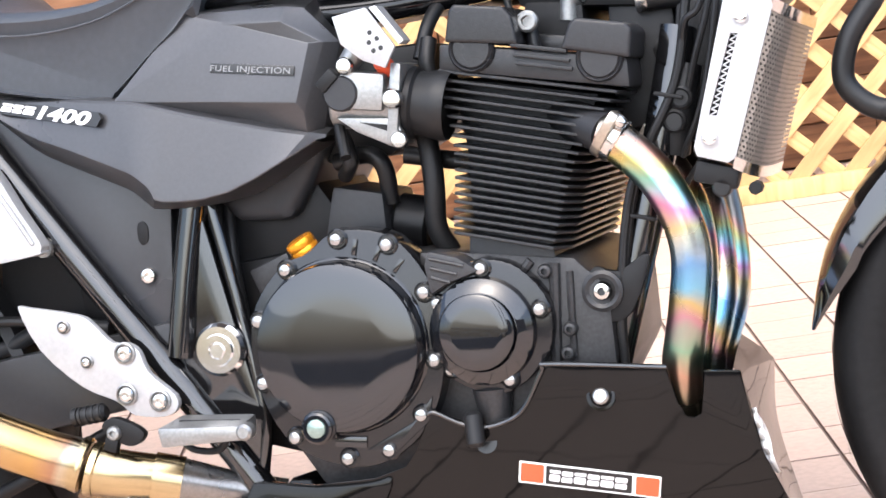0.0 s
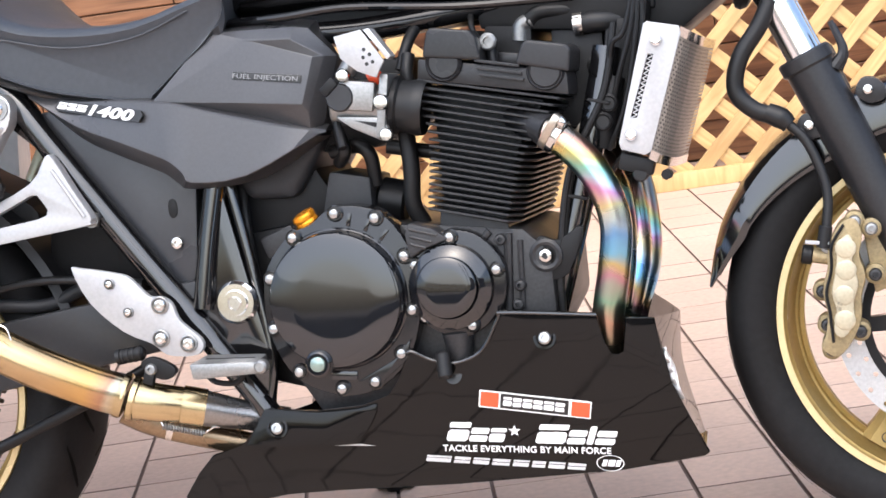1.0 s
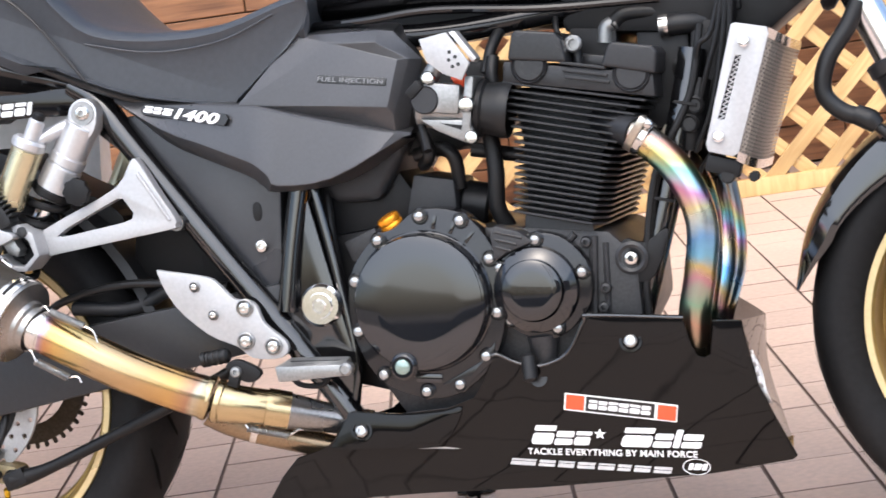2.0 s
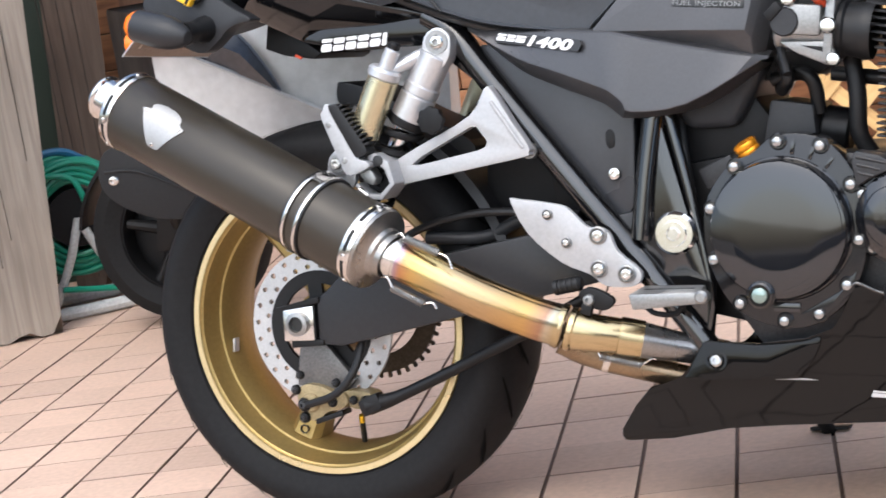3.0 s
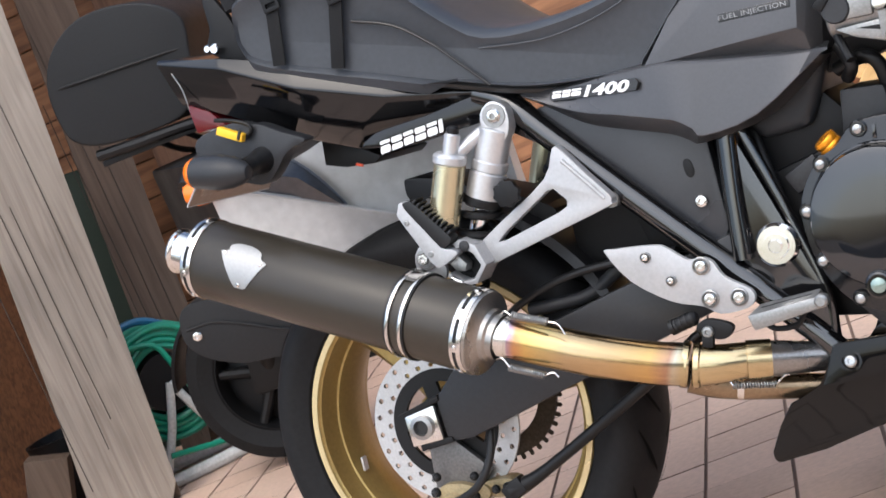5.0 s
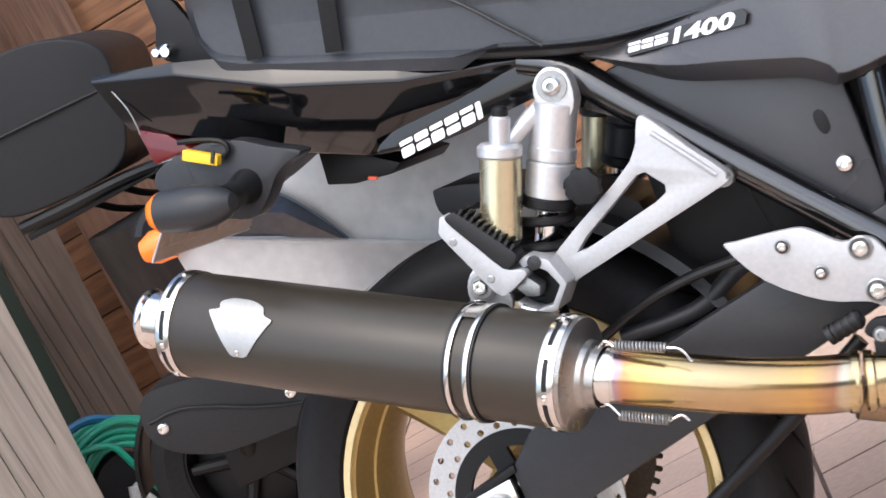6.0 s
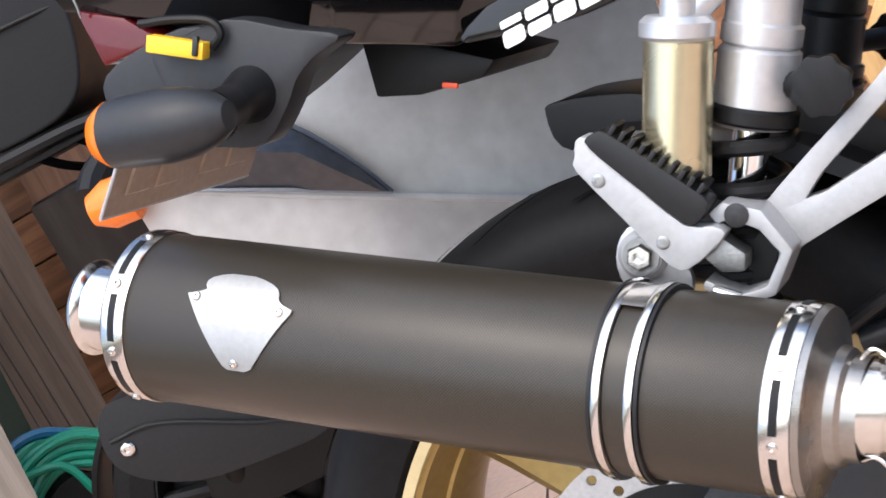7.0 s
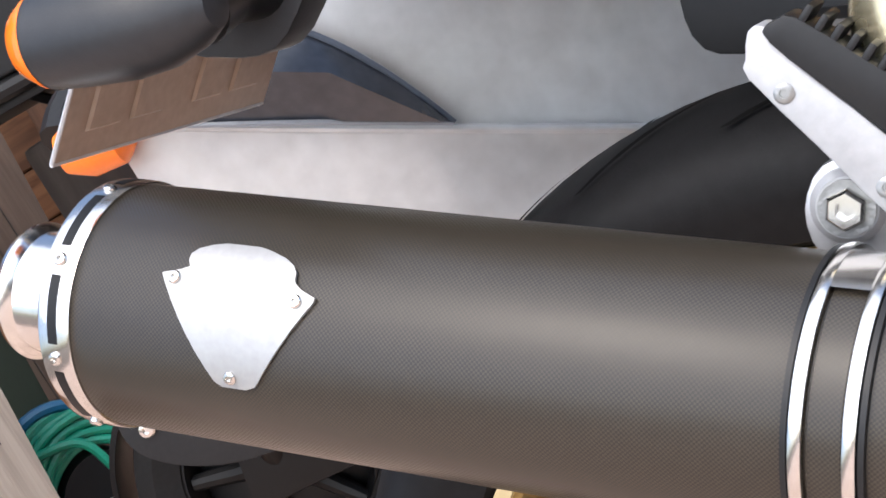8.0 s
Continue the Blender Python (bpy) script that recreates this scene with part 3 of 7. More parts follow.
bp("axle_block", prism([(-0.034, 0.299), (0.018, 0.297), (0.021, 0.350), (-0.031, 0.346)], -0.150, -0.108, 0.003), STEEL, swing, "polished axle adjuster block")
bp("axle_nut", lathe([(0.018, 0), (0.018, 0.008), (0.012, 0.010), (0.011, 0.002), (0, 0.002)], (-0.006, -0.150, 0.324), (0, -1, 0), 24), ALU_CAST, swing)
bp("axle_bore", lathe([(0.0112, 0.0), (0.0112, 0.0035), (0, 0.0035)], (-0.006, -0.150, 0.324), (0, -1, 0), 24), INK, swing)
for z in (0.337, 0.311):
    bp("adjuster_bolt", rod((0.02, -0.128, z), (0.045, -0.128, z + 0.002), 0.005, 10), STEEL, swing)
bp("arm_brace", tube([(0.20, -0.10, 0.432), (0.29, -0.095, 0.425), (0.36, -0.095, 0.447), (0.44, -0.095, 0.44)], 0.010, 14), DARK_PANEL, swing)
bp("swingarm", prism([(-0.02, 0.29), (-0.02, 0.345), (0.066, 0.385), (0.58, 0.45), (0.60, 0.37), (0.04, 0.285)], 0.112, 0.145, 0.006), DARK_PANEL)
hug = arc_sweep([(0.330, -0.105), (0.340, -0.10), (0.346, 0), (0.340, 0.10), (0.330, 0.105), (0.343, 0.10), (0.350, 0), (0.343, -0.10)], RW, 5, 72, 24)
bp("hugger", hug, mat("carbon_hugger", (0.008, 0.008, 0.009), 0.4, 0, 0.1, 80, 0.02, 900, spec=0.35), None, "carbon rear hugger over the tyre")
bp("inner_mudguard", prism([(0.285, 0.47), (0.30, 0.60), (0.36, 0.66), (0.55, 0.47), (0.56, 0.44), (0.42, 0.42)], -0.07, 0.07, 0.02), DARK)
cal = bp("rear_caliper", prism(smooth_loop([(-0.040, 0.214), (-0.026, 0.228), (0.002, 0.224), (0.022, 0.214), (0.040, 0.211), (0.045, 0.196), (0.030, 0.186), (0.010, 0.184), (-0.010, 0.172), (-0.034, 0.178)], 3), -0.122, -0.075, 0.005), GOLD_DULL, None, "dusty gold rear brake caliper")
bp("caliper_half", prism(smooth_loop([(0.036, 0.212), (0.062, 0.212), (0.082, 0.206), (0.086, 0.192), (0.070, 0.184), (0.044, 0.188)], 3), -0.114, -0.078, 0.005), GOLD_DULL, cal)
bp("piston_cap", lathe([(0.0, 0.006), (0.012, 0.006), (0.015, 0.003), (0.015, 0)], (-0.018, -0.122, 0.200), (0, -1, 0), 24), GOLD_DULL, cal)
bp("pad_spring", box((0.012, -0.110, 0.176), (0.05, 0.03, 0.008), (0, -14, 0), 0.002), DARK, cal)
bp("caliper_bracket", prism([(-0.045, 0.225), (-0.033, 0.285), (-0.03, 0.30), (0.01, 0.29), (0.055, 0.228), (0.03, 0.208)], -0.108, -0.095, 0.003), mat("grey_cast_bracket", (0.16, 0.155, 0.15), 0.45, 0.6, 0.2, 60, 0.04), cal)
for x, z, r in ((-0.026, 0.198, 0.012), (0.020, 0.199, 0.008), (-0.030, 0.178, 0.009), (-0.040, 0.221, 0.008), (0.030, 0.228, 0.007), (0.076, 0.198, 0.008), (-0.030, 0.243, 0.007), (0.056, 0.200, 0.007)):
    bp("caliper_bolt", bolt_shape((x, -0.121, z), r, h=r * 0.9), DARK, cal)
    bp("bolt_head", bolt_shape((x, -0.121 - r * 0.8, z), r * 0.55, h=r * 0.5), CRANK, cal)
bp("torque_arm", tube([(0.085, -0.13, 0.192), (0.15, -0.13, 0.208), (0.33, -0.128, 0.277), (0.44, -0.12, 0.325)], [0.0150, 0.0088, 0.0085, 0.0088], 12), DARK)
bp("arm_clevis", box((0.092, -0.130, 0.194), (0.036, 0.026, 0.026), (0, -20, 0), 0.005), DARK)
bp("brake_hose", tube([(-0.02, -0.13, 0.198), (0.04, -0.145, 0.215), (0.075, -0.135, 0.255), (0.09, -0.11, 0.32), (0.15, -0.10, 0.42), (0.21, -0.115, 0.45), (0.30, -0.125, 0.462), (0.40, -0.135, 0.455)], 0.006, 10), HOSE_RUBBER)
for sy in (-1, 1):
    y = 0.158 * sy
    # The far twin gets dark grey instead of silver to imitate shade.
    body_tone = ALU if sy < 0 else DARK_PANEL
    sh = bp("shock_absorber", rod((0.277, y, 0.694), (0.243, y, 0.643), 0.0245, 28, bevel=0.002), body_tone, None, "silver piggyback rear shock absorber" if sy < 0 else "far-side piggyback rear shock absorber, darkened to pass for shade")
    bp("upper_eye", prism(smooth_loop([(0.262, 0.69), (0.266, 0.72), (0.288, 0.731), (0.306, 0.715), (0.300, 0.685), (0.283, 0.672)], 3), y - 0.014, y + 0.014, 0.004), ALU, sh)
    bp("eye_bolt", bolt_shape((0.286, y - 0.014 if sy < 0 else y + 0.014, 0.710), 0.011, (0, sy, 0), 0.007), STEEL, sh)
    bp("eye_washer", rod((0.286, y + sy * 0.013, 0.710), (0.286, y + sy * 0.017, 0.710), 0.017, 20), ALU_CAST, sh)
    bp("collar", rod((0.252, y, 0.655), (0.243, y, 0.642), 0.0265, 28, bevel=0.002), body_tone, sh)
    bp("lower_body", rod((0.243, y, 0.642), (0.214, y, 0.598), 0.027, 28, bevel=0.003), body_tone, sh)
    bp("damper_rod", rod((0.225, y, 0.615), (0.12, y, 0.455), 0.0125, 20), CHROME, sh)
    bp("spring_coil", helix((0.216, y, 0.600), (0.125, y, 0.462), 0.026, 6, 0.0055), DARK, sh)
    bp("spring_seat", rod((0.222, y, 0.610), (0.215, y, 0.600), 0.030, 24, bevel=0.002), DARK, sh)
    ry = y - 0.034 if sy < 0 else y + 0.034
    bp("reservoir", rod((0.206, ry, 0.670), (0.163, ry, 0.592), 0.0225, 28, bevel=0.002), CHAMPAGNE, sh, "champagne anodised reservoir")
    bp("reservoir_cap", rod((0.212, ry, 0.683), (0.204, ry, 0.668), 0.0245, 28, bevel=0.004), body_tone, sh)
    bp("reservoir_neck", rod((0.226, ry, 0.708), (0.211, ry, 0.681), 0.0115, 20, bevel=0.002), body_tone, sh)
    bp("neck_plug", rod((0.231, ry, 0.717), (0.225, ry, 0.706), 0.009, 16, bevel=0.003), DARK, sh)
    bp("reservoir_arm", rod((0.214, ry + 0.006 * -sy, 0.678), (0.268, y, 0.700), 0.010, 14), ALU, sh)
    knob = prism([(0.272 + (0.0190 + 0.0013 * math.cos(8 * a)) * math.cos(a), 0.602 + (0.0190 + 0.0013 * math.cos(8 * a)) * math.sin(a)) for a in (2 * math.pi * k / 48 for k in range(48))], y + sy * 0.028, y + sy * 0.040, 0.0012)
    bp("preload_knob", knob, DARK, sh)
    bp("knob_stem", rod((0.24, y, 0.615), (0.272, y + sy * 0.03, 0.602), 0.009, 12), DARK, sh)

# ---- exhaust ----
MR, MF = Vector((-0.232, -0.2000, 0.6786)), Vector((0.196, -0.2655, 0.435))
MD = (MF - MR).normalized()
MU = Vector((0, -1, 0)) - MD * Vector((0, -1, 0)).dot(MD)
MU.normalize()
MV = MD.cross(MU)
MM = Matrix(((MU.x, MV.x, MD.x, MR.x), (MU.y, MV.y, MD.y, MR.y), (MU.z, MV.z, MD.z, MR.z), (0, 0, 0, 1)))


def mp(name, b, material, label="", parent=None):
    """A piece of the muffler, built along local z from its rear end."""
    ob = bp(name, b, material, parent or muffler, label)
    if ob.parent is BIKE or ob.parent is muffler:
        ob.matrix_local = Matrix.Identity(4) if ob.parent is muffler else MM
    return ob


Z = (0, 0, 1)
O = (0, 0, 0)
muffler = bp("muffler", lathe([(0.03, 0.014), (0.0585, 0.014), (0.0595, 0.016), (0.0595, 0.495), (0.0585, 0.497), (0.03, 0.497)], O, Z, 96), CARBON, None, "brown-black carbon fibre muffler")
muffler.matrix_local = MM
for h in (0.010, 0.479):
    mp("end_band", lathe([(0.0575, h), (0.0608, h + 0.0005), (0.0612, h + 0.002), (0.0612, h + 0.017), (0.0608, h + 0.0185), (0.0575, h + 0.019)], O, Z, 96), STEEL, "polished end band with slots")
    for k in range(8):
        a = k * 45 + 12
        slot = lathe([(0.0608, h + 0.006), (0.06145, h + 0.0062), (0.06145, h + 0.0115), (0.0608, h + 0.0117)], O, Z, 8, a0=a + 7, a1=a + 38)
        mp("band_slot", slot, DARK)
        ar = radians(a)
        u_, w_ = basis(Z)[1:]
        p = (u_ * math.cos(ar) + w_ * math.sin(ar))
        mp("rivet", bolt_shape(p * 0.0611 + Vector((0, 0, h + 0.009)), 0.0034, tuple(p), 0.0022), STEEL)
mp("end_cap", lathe([(0.0605, 0.012), (0.057, 0.007), (0.0305, 0.006)], O, Z, 64), STEEL)
mp("tail_pipe", lathe([(0.0295, 0.04), (0.0295, -0.030), (0.034, -0.034), (0.0352, -0.037), (0.034, -0.040), (0.0322, -0.038), (0.031, -0.030), (0.031, 0.007)][::-1], O, Z, 64), STEEL, "polished rolled tail pipe")
mp("pipe_bore", lathe([(0.0293, 0.015), (0, 0.015)], O, Z, 32), INK)
mp("inlet_cone", lathe([(0.0605, 0.498), (0.0590, 0.5025), (0.043, 0.5065), (0.0375, 0.510), (0.0360, 0.516), (0.0325, 0.519), (0.0320, 0.528)], O, Z, 64), mat("dull_steel_cap", (0.33, 0.315, 0.295), 0.3, 0.95, 0.06, 60, 0.006, 700))
for h in (0.3755, 0.3965):
    mp("clamp_band", lathe([(0.0597, h), (0.0635, h + 0.0005), (0.0642, h + 0.0025), (0.0635, h + 0.0055), (0.0597, h + 0.006)], O, Z, 96), STEEL, "bright hanger clamp band")
    mp("rubber_edge", lathe([(0.0597, h + (-0.003 if h < 0.39 else 0.0062)), (0.063, h + (-0.0028 if h < 0.39 else 0.0064)), (0.063, h + (-0.0004 if h < 0.39 else 0.0088)), (0.0597, h + (-0.0002 if h < 0.39 else 0.009))], O, Z, 96), HOSE_RUBBER)
mp("clamp_bridge", lathe([(0.0605, 0.3795), (0.0632, 0.380), (0.0632, 0.3985), (0.0605, 0.399)], O, Z, 20, a0=-178, a1=-150), STEEL)
mp("rubber_pad", lathe([(0.0597, 0.3820), (0.0604, 0.3824), (0.0604, 0.3955), (0.0597, 0.396)], O, Z, 96), CARBON)
# the name plate, bent round the tube
outline = [(50, 0.106, 0.124), (48.5, 0.099, 0.131), (46, 0.0925, 0.139), (43, 0.0895, 0.1445), (40, 0.0895, 0.1470), (37.2, 0.0912, 0.1475), (35.5, 0.0875, 0.1482), (33, 0.0775, 0.1515), (30, 0.0795, 0.1600), (28, 0.0810, 0.1598)]
outline += [(a, 0.078 + (32 - a) * 0.00074, 0.1605 - (29 - a) * 0.00072) for a in (22, 15, 8, 1, -6, -11)] + [(-13, 0.1135, 0.1265)]
b = bmesh.new()
grid = []
for deg, h0, h1 in outline:
    a = radians(deg)
    line = []
    for rad in (0.0597, 0.0612):
        line += [b.verts.new((rad * math.cos(a), -rad * math.sin(a), h0 + (h1 - h0) * t)) for t in (0, 0.5, 1)]
    grid.append(line)
for p, q in zip(grid, grid[1:]):
    for i, j in ((3, 4), (4, 5), (0, 3), (2, 5)):
        b.faces.new((p[i], p[j], q[j], q[i]))
b.faces.new((grid[0][0], grid[0][1], grid[0][2], grid[0][5], grid[0][4], grid[0][3]))
b.faces.new((grid[-1][0], grid[-1][1], grid[-1][2], grid[-1][5], grid[-1][4], grid[-1][3]))
mp("name_plate", b, mat("brushed_emblem", (0.35, 0.35, 0.345), 0.42, 0.5, 0.05, 60, 0.01, 900), "blank brushed aluminium shield plate")
for deg, h in ((31.5, 0.0852), (27.5, 0.1509), (-8.2, 0.119)):
    a = radians(deg)
    d = Vector((math.cos(a), -math.sin(a), 0))
    mp("plate_rivet", bolt_shape(d * 0.0611 + Vector((0, 0, h)), 0.0032, tuple(d), 0.002), STEEL)
hang = bp("hanger", prism(smooth_loop([(0.0985, 0.542), (0.1015, 0.563), (0.1175, 0.577), (0.1375, 0.571), (0.1425, 0.552), (0.1385, 0.522), (0.1105, 0.520)], 3), -0.192, -0.183, 0.002), ALU, None, "aluminium muffler hanger")
bp("hanger_bush", rod((0.121, -0.192, 0.557), (0.121, -0.202, 0.557), 0.0165, 28, bevel=0.003), ALU_WHITE, hang)
bp("hanger_bolt", lathe([(0.0092, 0), (0.0092, 0.006), (0.0076, 0.008), (0.0045, 0.008), (0.004, 0.003), (0, 0.003)], (0.121, -0.202, 0.557), (0, -1, 0), 6), STEEL, hang)
bp("bolt_washer", rod((0.121, -0.2015, 0.557), (0.121, -0.204, 0.557), 0.0125, 20), ALU_CAST, hang)
mid = bp("mid_pipe", tube([(0.206, -0.2665, 0.4285), (0.2224, -0.262, 0.4200), (0.2535, -0.255, 0.4010), (0.3320, -0.236, 0.3520), (0.3965, -0.212, 0.3160), (0.4326, -0.197, 0.2998)], [0.0300, 0.0292, 0.0292, 0.0295, 0.0297, 0.0296], 40, per=8), MIDPIPE, None, "heat-tinted golden exhaust link pipe")
bp("inlet_sleeve", tube([(0.200, -0.2668, 0.4318), (0.2265, -0.2612, 0.4178)], 0.0306, 40, per=1), STEEL, mid)
for p, q, r in (((0.426, -0.196, 0.3025), (0.436, -0.194, 0.2975), 0.0325), ((0.440, -0.193, 0.2955), (0.450, -0.191, 0.2915), 0.0315)):
    bp("pipe_collar", rod(p, q, r, 36, bevel=0.002), MIDPIPE, mid)
bp("joint_cone", tube([(0.448, -0.192, 0.2925), (0.475, -0.185, 0.285), (0.507, -0.172, 0.277)], [0.029, 0.0265, 0.0248], 32), MIDPIPE, mid)
bp("joint_sleeve", tube([(0.506, -0.1725, 0.277), (0.536, -0.162, 0.268)], [0.0275, 0.027], 32, per=1), MIDPIPE, mid)
bp("collector_end", tube([(0.530, -0.164, 0.270), (0.59, -0.14, 0.25), (0.64, -0.12, 0.235)], [0.0255, 0.0205, 0.0195], 28), mat("dull_grey_steel", (0.26, 0.25, 0.24), 0.3, 0.9, 0.1, 60, 0.01), mid)
bp("lower_pipe", tube([(0.421, -0.165, 0.278), (0.450, -0.155, 0.257), (0.500, -0.14, 0.234), (0.600, -0.11, 0.198)], [0.023, 0.021, 0.0185, 0.0165], 24), mat("dark_bronze_steel", (0.26, 0.19, 0.12), 0.28, 0.9, 0.1, 60, 0.01), mid, "lower exhaust branch")
bp("lower_collar", tube([(0.474, -0.147, 0.246), (0.482, -0.145, 0.2425)], [0.0215, 0.0212], 24, per=1), STEEL, mid)
for p, q, e0, e1 in (((0.2492, -0.275, 0.4456), (0.298, -0.277, 0.4212), (0.2316, -0.273, 0.4486), (0.3156, -0.277, 0.3978)), ((0.222, -0.278, 0.3790), (0.267, -0.278, 0.3535), (0.2064, -0.278, 0.3960), (0.2845, -0.276, 0.3450)), ((0.480, -0.185, 0.252), (0.533, -0.170, 0.235), (0.463, -0.185, 0.266), (0.553, -0.165, 0.241))):
    bp("exhaust_spring", helix(p, q, 0.0046, 15, 0.0013, 6), ALU_CAST, mid)
    m0, m1 = (Vector(p) + Vector(e0)) / 2 + Vector((0.002, 0, 0.006)), (Vector(q) + Vector(e1)) / 2 + Vector((0.004, 0, 0.004))
    bp("spring_hook", tube([p, m0, e0], 0.0014, 6), STEEL, mid)
    bp("spring_hook", tube([q, m1, e1], 0.0014, 6), STEEL, mid)
PORTS = [
    [(1.052, -0.168, 0.598), (1.064, -0.170, 0.592), (1.101, -0.175, 0.555), (1.123, -0.175, 0.512), (1.131, -0.172, 0.466), (1.121, -0.165, 0.408), (1.106, -0.155, 0.349), (1.100, -0.140, 0.29)],
    [(1.035, -0.06, 0.605), (1.082, -0.063, 0.578), (1.113, -0.068, 0.530), (1.124, -0.075, 0.480), (1.122, -0.09, 0.417), (1.110, -0.095, 0.355), (1.095, -0.09, 0.29)],
    [(1.035, 0.06, 0.605), (1.088, 0.05, 0.582), (1.120, 0.02, 0.530), (1.133, 0.0, 0.473), (1.134, -0.025, 0.409), (1.117, -0.04, 0.346), (1.10, -0.04, 0.28)],
    [(1.035, 0.165, 0.605), (1.09, 0.15, 0.582), (1.125, 0.11, 0.530), (1.140, 0.07, 0.466), (1.141, 0.03, 0.402), (1.12, 0.01, 0.339), (1.105, 0.0, 0.28)],
]
for line in PORTS:
    hd = bp("exhaust_header", tube(line, 0.0212, 32, per=8), HEADER, None, "rainbow heat-tinted exhaust header pipe")
    c = Vector(line[1]) + Vector((-0.006, 0, 0.006))
    n = Vector((0.75, 0, -0.62)).normalized()
    fl = prism(smooth_loop([(-0.042, -0.004), (-0.03, 0.013), (0, 0.026), (0.03, 0.013), (0.042, 0.004), (0.03, -0.013), (0, -0.026), (-0.03, -0.013)], 3), -0.005, 0.005, 0.0015)
    bmesh.ops.transform(fl, matrix=Matrix.Translation(c) @ n.to_track_quat("Y", "X").to_matrix().to_4x4() @ pose(0, 0, 0, 0, 60, 0), verts=fl.verts)
    bp("port_flange", fl, mat("bare_flange_steel", (0.55, 0.5, 0.42), 0.35, 0.9, 0.1, 60, 0.02), hd)
    bp("port_stub", rod(Vector((1.0, line[0][1] * 0.75, 0.625)), c, 0.022, 20), ENGINE, hd)
    bp("port_ring", rod(c + n * 0.004, c + n * 0.016, 0.025, 28, bevel=0.002), STEEL, hd)
    for t in (1, -1):
        s = Vector((0, 1, 0)) * 0.6 + Vector((0.62, 0, 0.75)) * 0.55 * -1
        p = c + s.normalized() * 0.031 * t
        bp("flange_nut", bolt_shape(p + n * 0.003, 0.0075, tuple(n), 0.011), STEEL, hd)

# ---- engine ----
crank = bp("crankcase", prism([(0.655, 0.44), (0.70, 0.50), (0.74, 0.52), (0.80, 0.50), (0.885, 0.492), (1.005, 0.475), (1.04, 0.44), (1.04, 0.36), (0.97, 0.25), (0.70, 0.25), (0.645, 0.34)], -0.155, 0.155, 0.01), CRANK, None, "worn black engine crankcase")
for x0, z0, x1, z1, r in ((0.985, 0.47, 0.975, 0.36, 0.006), (1.0, 0.46, 0.995, 0.37, 0.004), (0.96, 0.475, 0.945, 0.46, 0.005)):
    bp("casting_rib", rod((x0, -0.157, z0), (x1, -0.157, z1), r, 8), CRANK, crank)
for x, z in ((0.975, 0.463), (0.995, 0.40), (0.99, 0.375)):
    bp("case_bolt", bolt_shape((x, -0.158, z), 0.008, h=0.01), CRANK, crank)
bp("oil_pan", prism([(0.70, 0.25), (0.95, 0.25), (0.93, 0.16), (0.72, 0.16)], -0.10, 0.10, 0.015), CRANK, crank)
FIN_L = [(0, 0.888, 0.684), (3, 0.8894, 0.6562), (6, 0.8937, 0.626), (8, 0.8954, 0.6049), (11, 0.8936, 0.5795), (14, 0.8905, 0.5547), (17, 0.886, 0.5296), (19, 0.885, 0.5136)]
FIN_R = [(0, 1.0737, 0.6394), (3, 1.0509, 0.6148), (6, 1.0319, 0.5896), (8, 1.0222, 0.5725), (10, 1.0155, 0.5562), (12, 1.0089, 0.5405), (15, 1.0008, 0.5177), (19, 0.9893, 0.4864)]
# Core in near-black DARK paints the deep shade between the fins.
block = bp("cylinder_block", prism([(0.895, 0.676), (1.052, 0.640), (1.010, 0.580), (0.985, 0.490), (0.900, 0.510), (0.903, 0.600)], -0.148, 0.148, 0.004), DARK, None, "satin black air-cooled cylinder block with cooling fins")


def on_line(table, k):
    """The point at step k of a line given as (step, x, z)."""
    ks, xs, zs = zip(*table)
    return Vector((float(np.interp(k, ks, xs)), float(np.interp(k, ks, zs))))


for k in range(20):
    l, r = on_line(FIN_L, k), on_line(FIN_R, k)
    way = (r - l).normalized()
    up = Vector((-way.y, way.x)) * 0.0017
    tip = r + way * (0.013 if k > 8 else 0.008)
    plan = [(l, -0.1736), (r, -0.1736), (tip, -0.136), (tip, 0.136), (r, 0.1736), (l, 0.1736)]
    vs = [(p.x + sg * up.x, y, p.y + sg * up.y) for sg in (-1, 1) for p, y in plan]
    bp("fin", facets(vs, [tuple(range(6)), tuple(range(11, 5, -1))] + [(i, 6 + i, 6 + (i + 1) % 6, (i + 1) % 6) for i in range(6)], 0.0008, None, 1), ENGINE, block)
bp("cylinder_base", prism([(0.896, 0.514), (0.984, 0.494), (0.990, 0.450), (0.890, 0.470)], -0.152, 0.152, 0.004), ENGINE, block)
head = bp("head_cover", prism([(0.888, 0.684), (0.892, 0.712), (0.98, 0.695), (1.088, 0.674), (1.088, 0.642)], -0.172, 0.172, 0.005), ENGINE, None, "black cam cover with two raised boxes")
bp("cam_box", prism([(0.900, 0.712), (0.908, 0.744), (0.914, 0.750), (0.966, 0.741), (0.974, 0.730), (0.978, 0.700)], -0.180, 0.180, 0.009, 4), ENGINE, head)
bp("cam_box", prism([(1.022, 0.690), (1.032, 0.714), (1.040, 0.720), (1.090, 0.709), (1.097, 0.701), (1.092, 0.672)], -0.180, 0.180, 0.009, 4), ENGINE, head)
for x, z in ((0.927, 0.708), (1.06, 0.682)):
    bp("cam_plug", lathe([(0.0, 0.003), (0.019, 0.003), (0.021, 0.001), (0.023, 0.003), (0.025, 0.0)], (x, -0.174, z - 0.006), (0, -1, 0), 32), ENGINE, head)
bp("cover_middle", prism([(0.975, 0.697), (0.985, 0.712), (1.02, 0.705), (1.024, 0.689)], -0.12, 0.12, 0.004), ENGINE, head)
